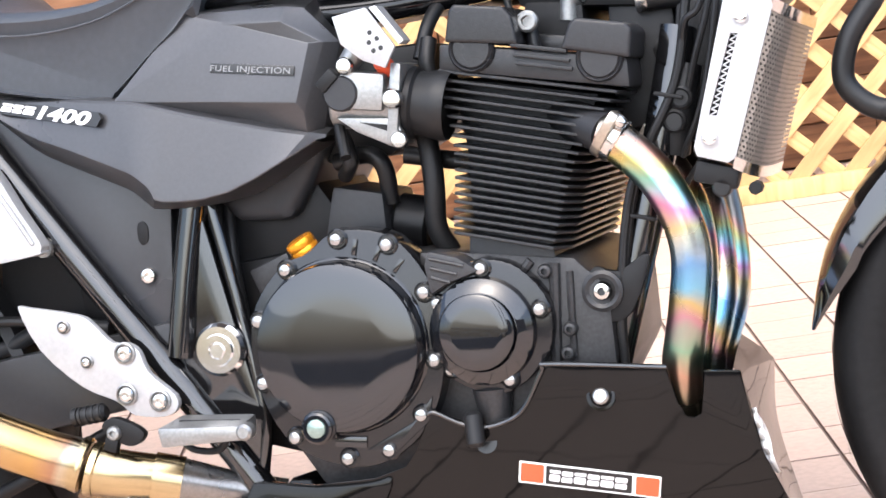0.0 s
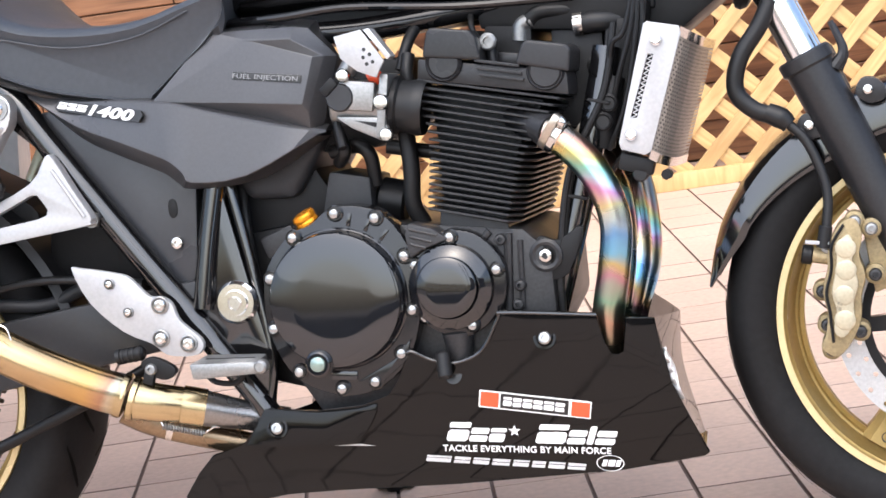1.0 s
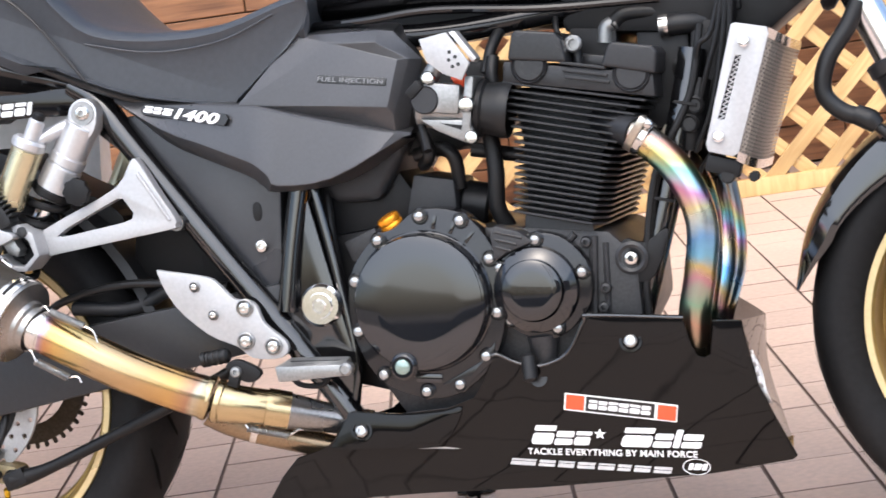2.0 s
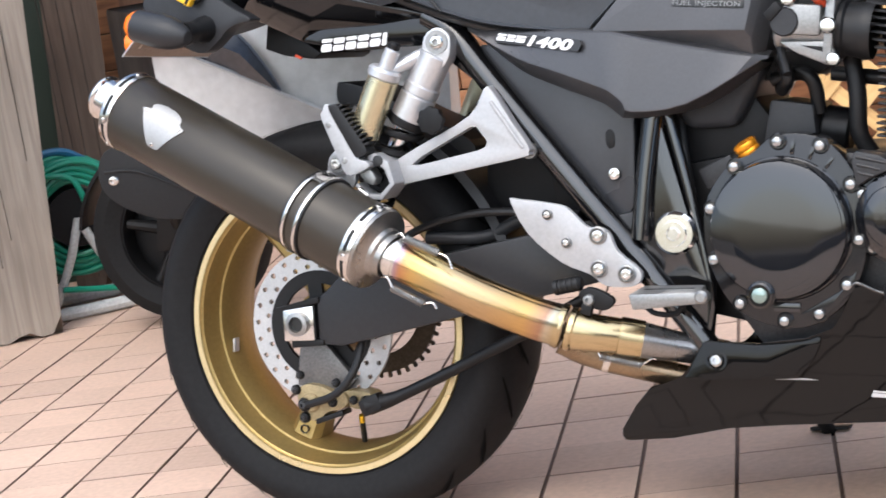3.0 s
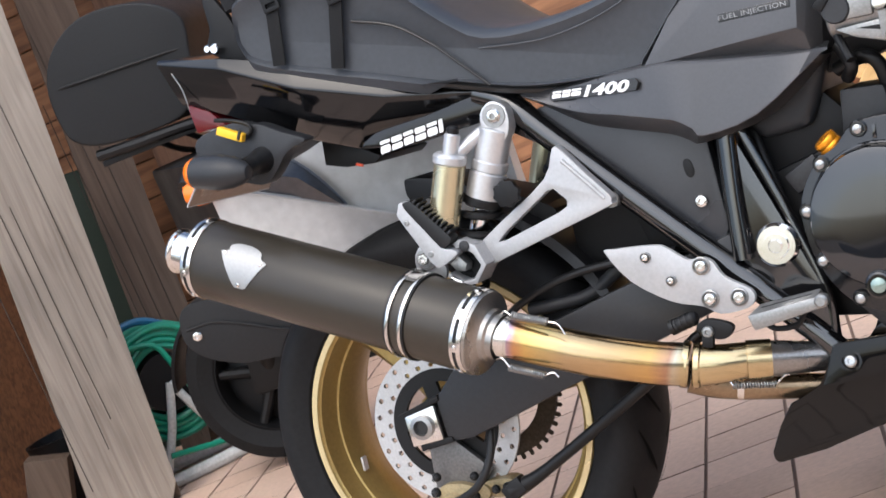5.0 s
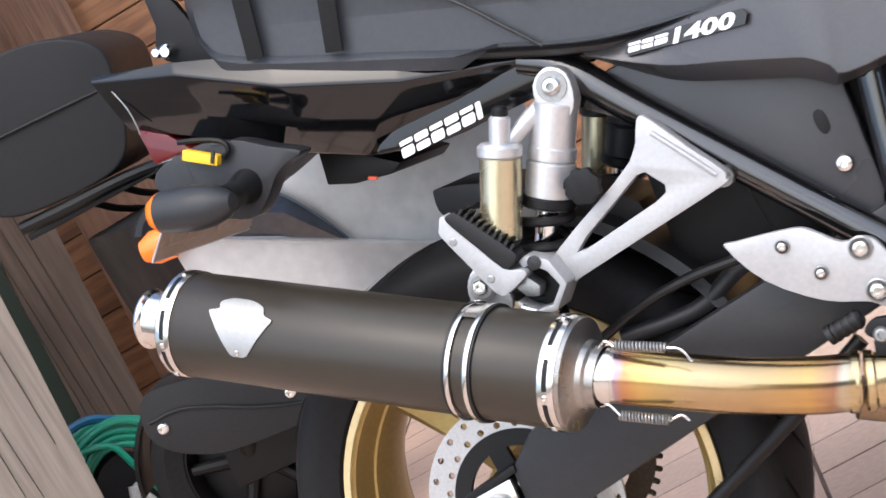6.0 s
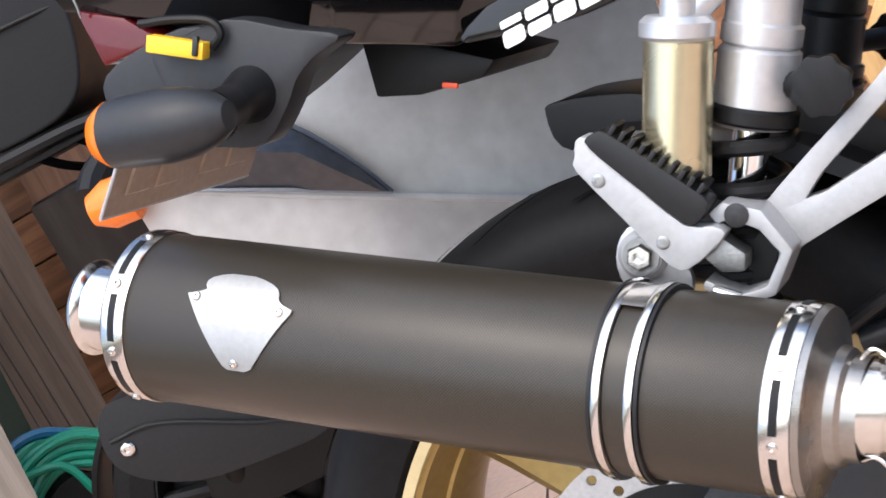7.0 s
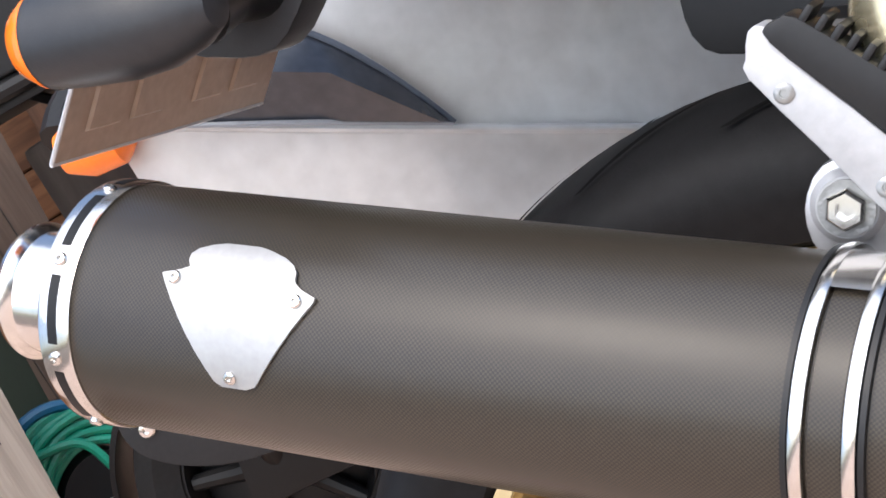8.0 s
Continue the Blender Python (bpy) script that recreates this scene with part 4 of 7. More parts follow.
for k, z in enumerate((0.698, 0.688, 0.679)):
    bp("cover_rib", box((0.998 + 0.002 * k, -0.173, z - 0.004), (0.06, 0.01, 0.004), (0, 13, 0), 0.001), ENGINE, head)
bp("cover_bolt", lathe([(0.0115, 0), (0.0115, 0.008), (0.009, 0.010), (0.006, 0.010), (0.0055, 0.004), (0, 0.004)], (0.984, -0.145, 0.724), (0, -1, 0), 20), ALU_CAST, head)
# Dark filler added so the valley between the cam boxes looks black.
bp("valley_filler", prism([(0.968, 0.70), (0.972, 0.748), (1.036, 0.740), (1.034, 0.69)], -0.105, 0.105, 0.006), DARK, head)
bp("bolt_stalk", rod((0.984, -0.135, 0.724), (0.986, -0.135, 0.69), 0.007, 12), ENGINE, head)
cover = bp("clutch_cover", prism(smooth_loop([(0.760, 0.529), (0.820, 0.516), (0.858, 0.458), (0.862, 0.383), (0.840, 0.320), (0.795, 0.282), (0.743, 0.275), (0.680, 0.304), (0.649, 0.370), (0.652, 0.446), (0.690, 0.496), (0.722, 0.508)], 5), -0.186, -0.14, 0.004), COVER_RIM, None, "polished black round clutch cover")
bp("cover_dome", lathe([(0, 0.028), (0.05, 0.0275), (0.08, 0.026), (0.089, 0.0235), (0.0915, 0.019), (0.0925, 0.002), (0.0955, 0.0), (0.0975, -0.004)], (0.752, -0.186, 0.406), (0, -1, 0), 96), COVER_GLOSS, cover)
CL = [(0.760, 0.520), (0.815, 0.509), (0.849, 0.455), (0.852, 0.383), (0.831, 0.326), (0.791, 0.291), (0.744, 0.285), (0.687, 0.312), (0.658, 0.373), (0.661, 0.441), (0.699, 0.493)]
for x, z in CL:
    bp("bolt_boss", rod((x, -0.16, z), (x, -0.189, z), 0.0115, 16, bevel=0.002), COVER_RIM, cover)
    bp("cover_bolt", lathe([(0.0072, 0), (0.0072, 0.004), (0.006, 0.0062), (0.0035, 0.0072), (0, 0.0074)], (x, -0.189, z), (0, -1, 0), 16), BOLT, cover)
bp("sight_boss", rod((0.722, -0.17, 0.324), (0.722, -0.2150, 0.324), 0.019, 28, bevel=0.003), COVER_RIM, cover)
bp("sight_window", lathe([(0.017, 0), (0.017, 0.004), (0.0145, 0.006), (0.0115, 0.006), (0.0108, 0.003)], (0.722, -0.2146, 0.324), (0, -1, 0), 28), COVER_GLOSS, cover)
bp("sight_glass", lathe([(0.011, 0.0), (0.010, 0.0045), (0.006, 0.006), (0, 0.0065)], (0.722, -0.2166, 0.324), (0, -1, 0), 24), mat("sight_glass", (0.25, 0.32, 0.29), 0.08, 0.6, 0.1, 90), cover, "clear oil sight glass")
bp("cover_ledge", prism([(0.765, 0.292), (0.82, 0.318), (0.845, 0.345), (0.838, 0.318), (0.795, 0.285)], -0.190, -0.18, 0.002), COVER_RIM, cover)
bp("cast_tab", box((0.748, -0.187, 0.302), (0.036, 0.003, 0.012), (0, 6, 0), 0.001), COVER_GLOSS, cover)
for a in (48, 62, 76):
    r = radians(a)
    bp("cover_rib", box((0.752 + 0.107 * math.cos(r), -0.185, 0.406 + 0.107 * math.sin(r)), (0.018, 0.008, 0.005), (0, -a, 0), 0.001), COVER_GLOSS, cover)
bp("oil_cap", lathe([(0, 0.016), (0.011, 0.016), (0.0155, 0.0145), (0.0165, 0.012), (0.0165, 0.007), (0.0155, 0.005), (0.0165, 0.003), (0.0165, 0.0), (0.013, -0.001)], (0.713, -0.160, 0.510), (-0.42, -0.25, 0.87), 32), ORANGE_ANO, None, "orange anodised oil filler cap")
bp("filler_neck", rod((0.728, -0.15, 0.48), (0.713, -0.160, 0.510), 0.013, 20), CRANK)
gen = bp("generator_cover", prism(smooth_loop([(0.916, 0.483), (0.952, 0.470), (0.980, 0.430), (0.974, 0.38), (0.936, 0.345), (0.90, 0.342), (0.860, 0.366), (0.851, 0.41), (0.853, 0.447), (0.88, 0.475)], 4), -0.180, -0.14, 0.004), COVER_RIM, None, "polished black round generator cover")
bp("cover_ring", lathe([(0.058, 0.0), (0.056, 0.010), (0.043, 0.020), (0.041, 0.0205)], (0.906, -0.180, 0.408), (0, -1, 0), 64), COVER_GLOSS, gen)
bp("cover_dome", lathe([(0, 0.0235), (0.025, 0.0232), (0.0385, 0.022), (0.041, 0.020), (0.042, 0.017)], (0.903, -0.180, 0.409), (0, -1, 0), 64), COVER_GLOSS, gen)
marks("cast_logo", [0.008, 0.009, 0.008, 0.009, 0.009, 0.004], 0.0085, 0.0025, on_surface(0.876, -0.2036, 0.4085, 0, -6), COVER_GLOSS, gen, "raised cast logo blocks", 0.15, 0.0012)
for x, z in ((0.912, 0.474), (0.970, 0.426), (0.930, 0.355), (0.868, 0.371), (0.861, 0.441)):
    bp("bolt_boss", rod((x, -0.15, z), (x, -0.183, z), 0.0108, 16, bevel=0.002), COVER_RIM, gen)
    bp("cover_bolt", lathe([(0.0068, 0), (0.0068, 0.004), (0.0056, 0.0062), (0.003, 0.007), (0, 0.0072)], (x, -0.183, z), (0, -1, 0), 16), BOLT, gen)
lobe = [(0.8525, 0.483), (0.8589, 0.4982), (0.8891, 0.489), (0.9125, 0.472), (0.8750, 0.4610), (0.8565, 0.451)]
bp("cover_lobe", prism(lobe, -0.192, -0.15, 0.004), CRANK, gen)
for k in range(3):
    p, q = Vector((0.860, -0.1925, 0.490 - 0.010 * k)), Vector((0.896 - 0.008 * k, -0.1925, 0.479 - 0.008 * k))
    bp("lobe_rib", rod(p, q, 0.0022, 8), CRANK, gen)
bp("cover_foot", rod((0.905, -0.165, 0.345), (0.905, -0.165, 0.29), 0.022, 16, r2=0.012), CRANK, gen)
# throttle bodies and intake
thr = bp("throttle_body", rod((0.772, -0.168, 0.668), (0.850, -0.168, 0.655), 0.031, 28, bevel=0.003), ALU_CAST, None, "cast aluminium throttle body")
bp("body_flange", box((0.845, -0.17, 0.655), (0.012, 0.07, 0.085), (0, 10, 0), 0.003), ALU_CAST, thr)
bp("body_web", prism([(0.778, 0.648), (0.845, 0.640), (0.853, 0.612), (0.842, 0.608), (0.80, 0.630)], -0.20, -0.185, 0.003), ALU_CAST, thr)
bp("web_opening", prism([(0.805, 0.640), (0.836, 0.634), (0.838, 0.626)], -0.2012, -0.199, 0.0), DARK, thr)
bp("body_block", box((0.812, -0.193, 0.672), (0.05, 0.03, 0.04), (0, 10, 0), 0.006), ALU_CAST, thr)
bp("upper_pipe", rod((0.812, -0.185, 0.725), (0.79, -0.185, 0.695), 0.012, 16, bevel=0.002), ALU_CAST, thr)
bp("upper_ring", rod((0.810, -0.185, 0.722), (0.805, -0.185, 0.715), 0.0145, 16), STEEL, thr)
for x, z, r in ((0.798, 0.700, 0.0095), (0.846, 0.660, 0.011), (0.848, 0.617, 0.0095), (0.795, 0.668, 0.006)):
    bp("body_screw", lathe([(r, 0), (r, r * 0.5), (r * 0.8, r * 0.8), (0, r * 0.9)], (x, -0.205, z), (0, -1, 0), 16), STEEL, thr)
bp("position_sensor", lathe([(0, 0.014), (0.017, 0.014), (0.019, 0.011), (0.019, 0)], (0.790, -0.197, 0.672), (0, -1, 0), 20), DARK_PANEL, thr)
bp("sensor_plug", box((0.778, -0.205, 0.687), (0.024, 0.02, 0.014), (0, -40, 0), 0.003), DARK, thr)
bp("linkage", rod((0.775, -0.18, 0.640), (0.785, -0.20, 0.605), 0.006, 10), DARK, thr)
bp("intake_boot", lathe([(0.030, 0), (0.037, 0.003), (0.037, 0.009), (0.034, 0.011), (0.036, 0.028), (0.038, 0.036), (0.036, 0.045)], (0.851, -0.165, 0.655), (0.97, 0, -0.2), 32), HOSE_RUBBER)
bp("boot_clamp", lathe([(0.0375, 0.001), (0.0385, 0.002), (0.0385, 0.008), (0.0375, 0.009)], (0.851, -0.165, 0.655), (0.97, 0, -0.2), 32), DARK)
shield = bp("heel_shield", prism([(0.795, 0.751), (0.832, 0.756), (0.859, 0.713), (0.846, 0.692), (0.822, 0.703), (0.801, 0.722)], -0.222, -0.217, 0.001), ALU_WHITE, None, "white aluminium bracket plate with five small holes")
for dx, dz in ((0, 0), (0.009, 0.003), (0.004, -0.009), (0.012, -0.007), (0.002, 0.010)):
    bp("plate_hole", lathe([(0.0026, 0), (0, 0)], (0.832 + dx, -0.2223, 0.720 + dz), (0, -1, 0), 12), INK, shield)
bp("shield_edge", prism([(0.834, 0.756), (0.862, 0.714), (0.868, 0.718), (0.842, 0.757)], -0.217, -0.19, 0.001), ALU, shield)
bp("orange_plug", rod((0.838, -0.185, 0.69), (0.835, -0.195, 0.70), 0.010, 14), ORANGE_RED)
# hoses, starter, boxes and dark fillers round the engine
for pts, r in (
    ([(0.852, -0.12, 0.63), (0.856, -0.125, 0.57), (0.852, -0.12, 0.52), (0.862, -0.11, 0.49)], 0.012),
    ([(0.74, -0.10, 0.60), (0.78, -0.11, 0.605), (0.797, -0.11, 0.59), (0.798, -0.10, 0.55)], 0.010),
    ([(0.82, -0.10, 0.60), (0.875, -0.10, 0.588), (0.90, -0.10, 0.585)], 0.010),
    ([(0.76, -0.13, 0.63), (0.77, -0.14, 0.60), (0.755, -0.12, 0.585)], 0.009),
    ([(1.03, -0.10, 0.745), (1.05, -0.10, 0.757), (1.10, -0.09, 0.755), (1.15, -0.05, 0.765)], 0.011),
    ([(1.095, -0.10, 0.735), (1.13, -0.10, 0.735), (1.18, -0.08, 0.725)], 0.015),
    ([(0.87, -0.13, 0.72), (0.868, -0.14, 0.69), (0.878, -0.13, 0.66)], 0.009),
    ([(0.88, -0.10, 0.76), (0.868, -0.12, 0.735), (0.858, -0.13, 0.70)], 0.008),
    ([(0.605, -0.10, 0.57), (0.612, -0.12, 0.50), (0.618, -0.12, 0.42)], 0.007),
    ([(0.955, -0.10, 0.77), (0.96, -0.12, 0.74), (0.985, -0.13, 0.70)], 0.004),
    ([(0.87, -0.08, 0.775), (0.95, -0.09, 0.762), (1.02, -0.09, 0.775)], 0.006),
    ([(1.10, -0.05, 0.62), (1.12, -0.08, 0.66), (1.10, -0.07, 0.70)], 0.020),
):
    bp("hose", tube(pts, r, 12), HOSE_RUBBER)
bp("hose_clip", rod((1.093, -0.10, 0.735), (1.105, -0.10, 0.735), 0.0165, 20), STEEL)
bp("hose_elbow", tube([(1.018, -0.10, 0.722), (1.022, -0.10, 0.742), (1.036, -0.10, 0.748)], 0.011, 14), ALU_CAST)
bp("starter_motor", prism([(0.722, 0.515), (0.738, 0.575), (0.795, 0.562), (0.795, 0.505)], -0.12, 0.0, 0.006), DARK_PANEL)
bp("starter_end", rod((0.795, -0.075, 0.53), (0.835, -0.075, 0.52), 0.03, 24, bevel=0.004), DARK)
bp("airbox", prism([(0.59, 0.58), (0.62, 0.66), (0.76, 0.66), (0.725, 0.60), (0.685, 0.542), (0.62, 0.546)], -0.115, 0.115, 0.018, 4), DARK_PANEL)
bp("air_duct", prism([(0.70, 0.60), (0.71, 0.72), (0.86, 0.72), (0.86, 0.63), (0.80, 0.60)], -0.09, 0.09, 0.01), DARK)
bp("battery_box", prism([(0.40, 0.45), (0.38, 0.68), (0.60, 0.70), (0.60, 0.55), (0.63, 0.44), (0.55, 0.40)], -0.08, 0.08, 0.01), DARK)
bp("gearbox_rear", prism([(0.58, 0.30), (0.60, 0.50), (0.70, 0.51), (0.72, 0.26)], -0.10, 0.10, 0.01), DARK)
# Added dark body that blocks the bright view under the airbox.
bp("airbox_gap_filler", prism([(0.60, 0.49), (0.60, 0.60), (0.70, 0.60), (0.735, 0.54), (0.715, 0.49)], -0.09, 0.09, 0.01), DARK)
bp("case_tab", box((0.655, -0.11, 0.485), (0.05, 0.01, 0.03), (0, -20, 0), 0.003), CRANK)
# Next four: plain dark bodies added where the gaps should look black.
bp("head_front_filler", prism([(1.055, 0.60), (1.06, 0.74), (1.13, 0.74), (1.125, 0.60)], -0.095, 0.095, 0.006), DARK)
bp("under_tank_filler", prism([(0.585, 0.745), (0.60, 0.80), (1.20, 0.80), (1.20, 0.745), (0.90, 0.757)], -0.075, 0.075, 0.006), DARK)
bp("radiator_gap_filler", prism([(1.112, 0.585), (1.135, 0.74), (1.188, 0.735), (1.150, 0.575)], -0.11, 0.11, 0.012), DARK)
bp("tank_front_filler", prism([(0.965, 0.742), (0.96, 0.80), (1.20, 0.80), (1.19, 0.725), (1.11, 0.725)], -0.105, 0.105, 0.01), DARK)
bp("steering_head", prism([(1.085, 0.69), (1.09, 0.80), (1.30, 0.84), (1.30, 0.76), (1.20, 0.69)], -0.065, 0.065, 0.01), DARK)
# ---- frame ----
frame_part = bp("frame", tube([(0.255, -0.125, 0.752), (0.295, -0.13, 0.722), (0.345, -0.135, 0.648), (0.53, -0.142, 0.388), (0.612, -0.142, 0.272)], 0.0185, 20), FRAME_GLOSS, None, "gloss black tubular steel frame")
bp("frame_strut", tube([(0.582, -0.138, 0.575), (0.562, -0.14, 0.49), (0.545, -0.142, 0.405)], 0.0165, 18), FRAME_GLOSS, frame_part)
bp("frame_strut", tube([(0.598, -0.135, 0.575), (0.620, -0.138, 0.45), (0.634, -0.14, 0.335), (0.624, -0.14, 0.268)], 0.008, 14), FRAME_GLOSS, frame_part)
bp("pivot_plate", prism([(0.590, 0.565), (0.634, 0.335), (0.624, 0.268), (0.605, 0.270), (0.552, 0.345), (0.548, 0.405), (0.575, 0.52)], -0.148, -0.132, 0.003), FRAME_GLOSS, frame_part)
bp("frame_foot", rod((0.595, -0.145, 0.295), (0.635, -0.145, 0.235), 0.016, 16), FRAME_GLOSS, frame_part)
bp("upper_rail", tube([(0.28, -0.115, 0.748), (0.40, -0.12, 0.725), (0.60, -0.12, 0.74)], 0.014, 14), FRAME_GLOSS, frame_part)
bp("rail_gusset", prism([(0.2660, 0.745), (0.3003, 0.735), (0.3240, 0.712), (0.3620, 0.640), (0.3386, 0.633), (0.2906, 0.677)], -0.136, -0.122, 0.003), FRAME_GLOSS, frame_part)
bp("weld_seam", tube([(0.590, -0.15, 0.57), (0.568, -0.152, 0.48), (0.556, -0.153, 0.41)], 0.004, 8), FRAME_GLOSS, frame_part)
pivot = bp("pivot_cap", lathe([(0, 0.012), (0.009, 0.012), (0.010, 0.014), (0.017, 0.014), (0.018, 0.010), (0.026, 0.010), (0.030, 0.006), (0.030, 0)], (0.596, -0.148, 0.410), (0, -1, 0), 40), CHROME, None, "chrome swingarm pivot cap")
bp("pivot_hex", lathe([(0.0085, 0), (0.0085, 0.003), (0, 0.003)], (0.596, -0.160, 0.410), (0, -1, 0), 6), STEEL, pivot)
down = bp("down_tube", tube([(1.135, -0.115, 0.70), (1.122, -0.12, 0.645), (1.080, -0.125, 0.502), (1.045, -0.125, 0.40), (1.02, -0.12, 0.33)], 0.019, 20), FRAME_GLOSS, None, "gloss black frame down tube")
bp("mount_tab", prism(smooth_loop([(1.015, 0.44), (1.025, 0.462), (1.05, 0.455), (1.085, 0.47), (1.06, 0.41), (1.03, 0.405)], 3), -0.152, -0.142, 0.003), DARK, down)
bp("mount_ring", lathe([(0.022, 0), (0.022, 0.006), (0.018, 0.008), (0.014, 0.006), (0.014, 0)], (1.032, -0.150, 0.436), (0, -1, 0), 28), CRANK, down)
bp("mount_bolt", bolt_shape((1.032, -0.150, 0.436), 0.0105, h=0.011), STEEL, down)
for dy, r in ((-0.022, 0.005), (-0.018, 0.004)):
    bp("cable", tube([(1.15, -0.115 + dy, 0.73), (1.128, -0.12 + dy, 0.64), (1.095 + dy, -0.125 + dy, 0.54), (1.060 + dy * 0.5, -0.125 + dy, 0.42), (1.045, -0.12 + dy, 0.355)], r, 10), HOSE_RUBBER, down)
for z in (0.63, 0.508):
    bp("cable_tie", box((1.080 + (z - 0.508) * 0.34, -0.14, z), (0.03, 0.02, 0.004), (0, 15, 0), 0.001), DARK, down)
for k, z in enumerate((0.700, 0.660, 0.625, 0.590)):
    bp("cable", tube([(1.19, -0.15, 0.80), (1.165 + k * 0.008, -0.15, 0.72), (1.145 + k * 0.006, -0.145, z), (1.135 - k * 0.004, -0.13, z - 0.06)], 0.0035, 8), HOSE_RUBBER, down)
# ---- radiator ----
rad = bp("radiator", prism([(1.196, 0.718), (1.236, 0.707), (1.182, 0.560), (1.148, 0.569)], -0.195, 0.195, 0.003), DARK, None, "oil cooler with a perforated steel guard")
slot = [(1.198, 0.683), (1.205, 0.682), (1.176, 0.604), (1.168, 0.605)]
bp("side_plate", prism_holes([(1.201, 0.724), (1.240, 0.714), (1.242, 0.705), (1.190, 0.560), (1.182, 0.556), (1.152, 0.566), (1.150, 0.575), (1.196, 0.722)], [slot], -0.204, -0.199, 0.0008), ALU_WHITE, rad, "white aluminium side plate")
zig = bmesh.new()
for k in range(13):
    t = k / 13
    x0, z0, x1, z1 = 1.1985 - 0.030 * t, 0.683 - 0.078 * t, 1.1985 - 0.030 * (t + 0.038) + 0.0065, 0.683 - 0.078 * (t + 0.038)
    rod((x0, -0.1985, z0), (x1, -0.1985, z1), 0.0008, 5, zig)
    rod((x1, -0.1985, z1), (1.1985 - 0.030 * (t + 0.077), -0.1985, 0.683 - 0.078 * (t + 0.077)), 0.0008, 5, zig)
bp("core_fins", zig, ALU, rad)
for x, z in ((1.210, 0.699), (1.167, 0.583)):
    bp("plate_bolt", bolt_shape((x, -0.204, z), 0.0085, h=0.006), CHROME, rad)
ax = Vector((1.241 - 1.187, 0, 0.712 - 0.557)).normalized()
fw = Vector((0.82, 0, -0.57))
bow = [(0.0, -0.202), (0.009, -0.196), (0.017, -0.182), (0.0235, -0.158), (0.028, -0.12), (0.030, -0.06), (0.031, 0.02)]
base, tall = Vector((1.186, 0, 0.553)), 0.166
run = [0.0]
for (f0, y0), (f1, y1) in zip(bow, bow[1:]):
    run.append(run[-1] + math.hypot(f1 - f0, y1 - y0))


def bow_at(u, v):
    d = u * run[-1]
    f, y = np.interp(d, run, [p[0] for p in bow]), np.interp(d, run, [p[1] for p in bow])
    p = base + fw * float(f) + ax * tall * v
    return (p.x, float(y), p.z)


guard = bmesh.new()
NU, NV = round(run[-1] / 0.0052), 34
for jv in range(NV):
    off = 0.5 if jv % 2 else 0.0
    for iu in range(NU):
        u0, u1, v0, v1 = (iu + off) / (NU + 0.5), (iu + 1 + off) / (NU + 0.5), jv / NV, (jv + 1) / NV
        um, vm = (u0 + u1) / 2, (v0 + v1) / 2
        out = [guard.verts.new(bow_at(u, v)) for u, v in ((u0, v0), (um, v0), (u1, v0), (u1, vm), (u1, v1), (um, v1), (u0, v1), (u0, vm))]
        inn = [guard.verts.new(bow_at(um + (u1 - u0) * 0.29 * math.cos(radians(225 + 45 * k)), vm + (v1 - v0) * 0.29 * math.sin(radians(225 + 45 * k)))) for k in range(8)]
        for k in range(8):
            guard.faces.new((out[k], out[(k + 1) % 8], inn[(k + 1) % 8], inn[k]))
bp("mesh_guard", guard, mat("perforated_steel", (0.30, 0.28, 0.25), 0.4, 0.6, 0.06, 60), rad, "perforated steel mesh guard", 0)
back = bmesh.new()
vs = []
for f, y in bow:
    p = base + fw * (f - 0.006)
    vs.append((back.verts.new((p.x, y + 0.006, p.z)), back.verts.new((p.x + ax.x * tall, y + 0.006, p.z + ax.z * tall))))
for p, q in zip(vs, vs[1:]):
    back.faces.new((p[0], q[0], q[1], p[1]))
bp("cooler_core", back, mat("grey_core", (0.10, 0.097, 0.09), 0.5, 0.5), rad)
for t0, t1 in ((-0.002, 0.010), (tall - 0.008, tall + 0.004)):
    edge = bmesh.new()
    vs = []
    for f, y in bow:
        for e in (0.0, 0.004):
            p = base + fw * (f + 0.001 + e * 0.3)
            vs.append([edge.verts.new((p.x + ax.x * t, y - 0.002 + e, p.z + ax.z * t)) for t in (t0, t1)])
    for i in range(0, len(vs) - 2, 2):
        a, c = vs[i], vs[i + 2]
        edge.faces.new((a[0], c[0], c[1], a[1]))
    bp("guard_edge", edge, STEEL, rad)
bp("lower_mount", box((1.168, -0.18, 0.545), (0.045, 0.03, 0.022), (0, 18, 0), 0.004), DARK, rad)
bp("mount_bush", rod((1.172, -0.17, 0.532), (1.172, -0.195, 0.532), 0.010, 16, bevel=0.002), HOSE_RUBBER, rad)
bp("mount_nut", rod((1.205, -0.17, 0.528), (1.205, -0.195, 0.528), 0.007, 8, bevel=0.001), DARK, rad)
for x, z in ((1.133, 0.626), (1.124, 0.603)):
    bp("coupler", lathe([(0.0125, 0), (0.0125, 0.008), (0.010, 0.010), (0.008, 0.008), (0, 0.008)], (x, -0.135, z), (0, -1, 0), 24), HOSE_RUBBER, rad)
bp("coupler_hose", tube([(1.14, -0.12, 0.66), (1.129, -0.125, 0.615), (1.118, -0.12, 0.57)], 0.016, 14), HOSE_RUBBER, rad)
# ---- belly pan ----
pan_y = lambda x, z: -0.152 - (z - 0.13) * 0.19
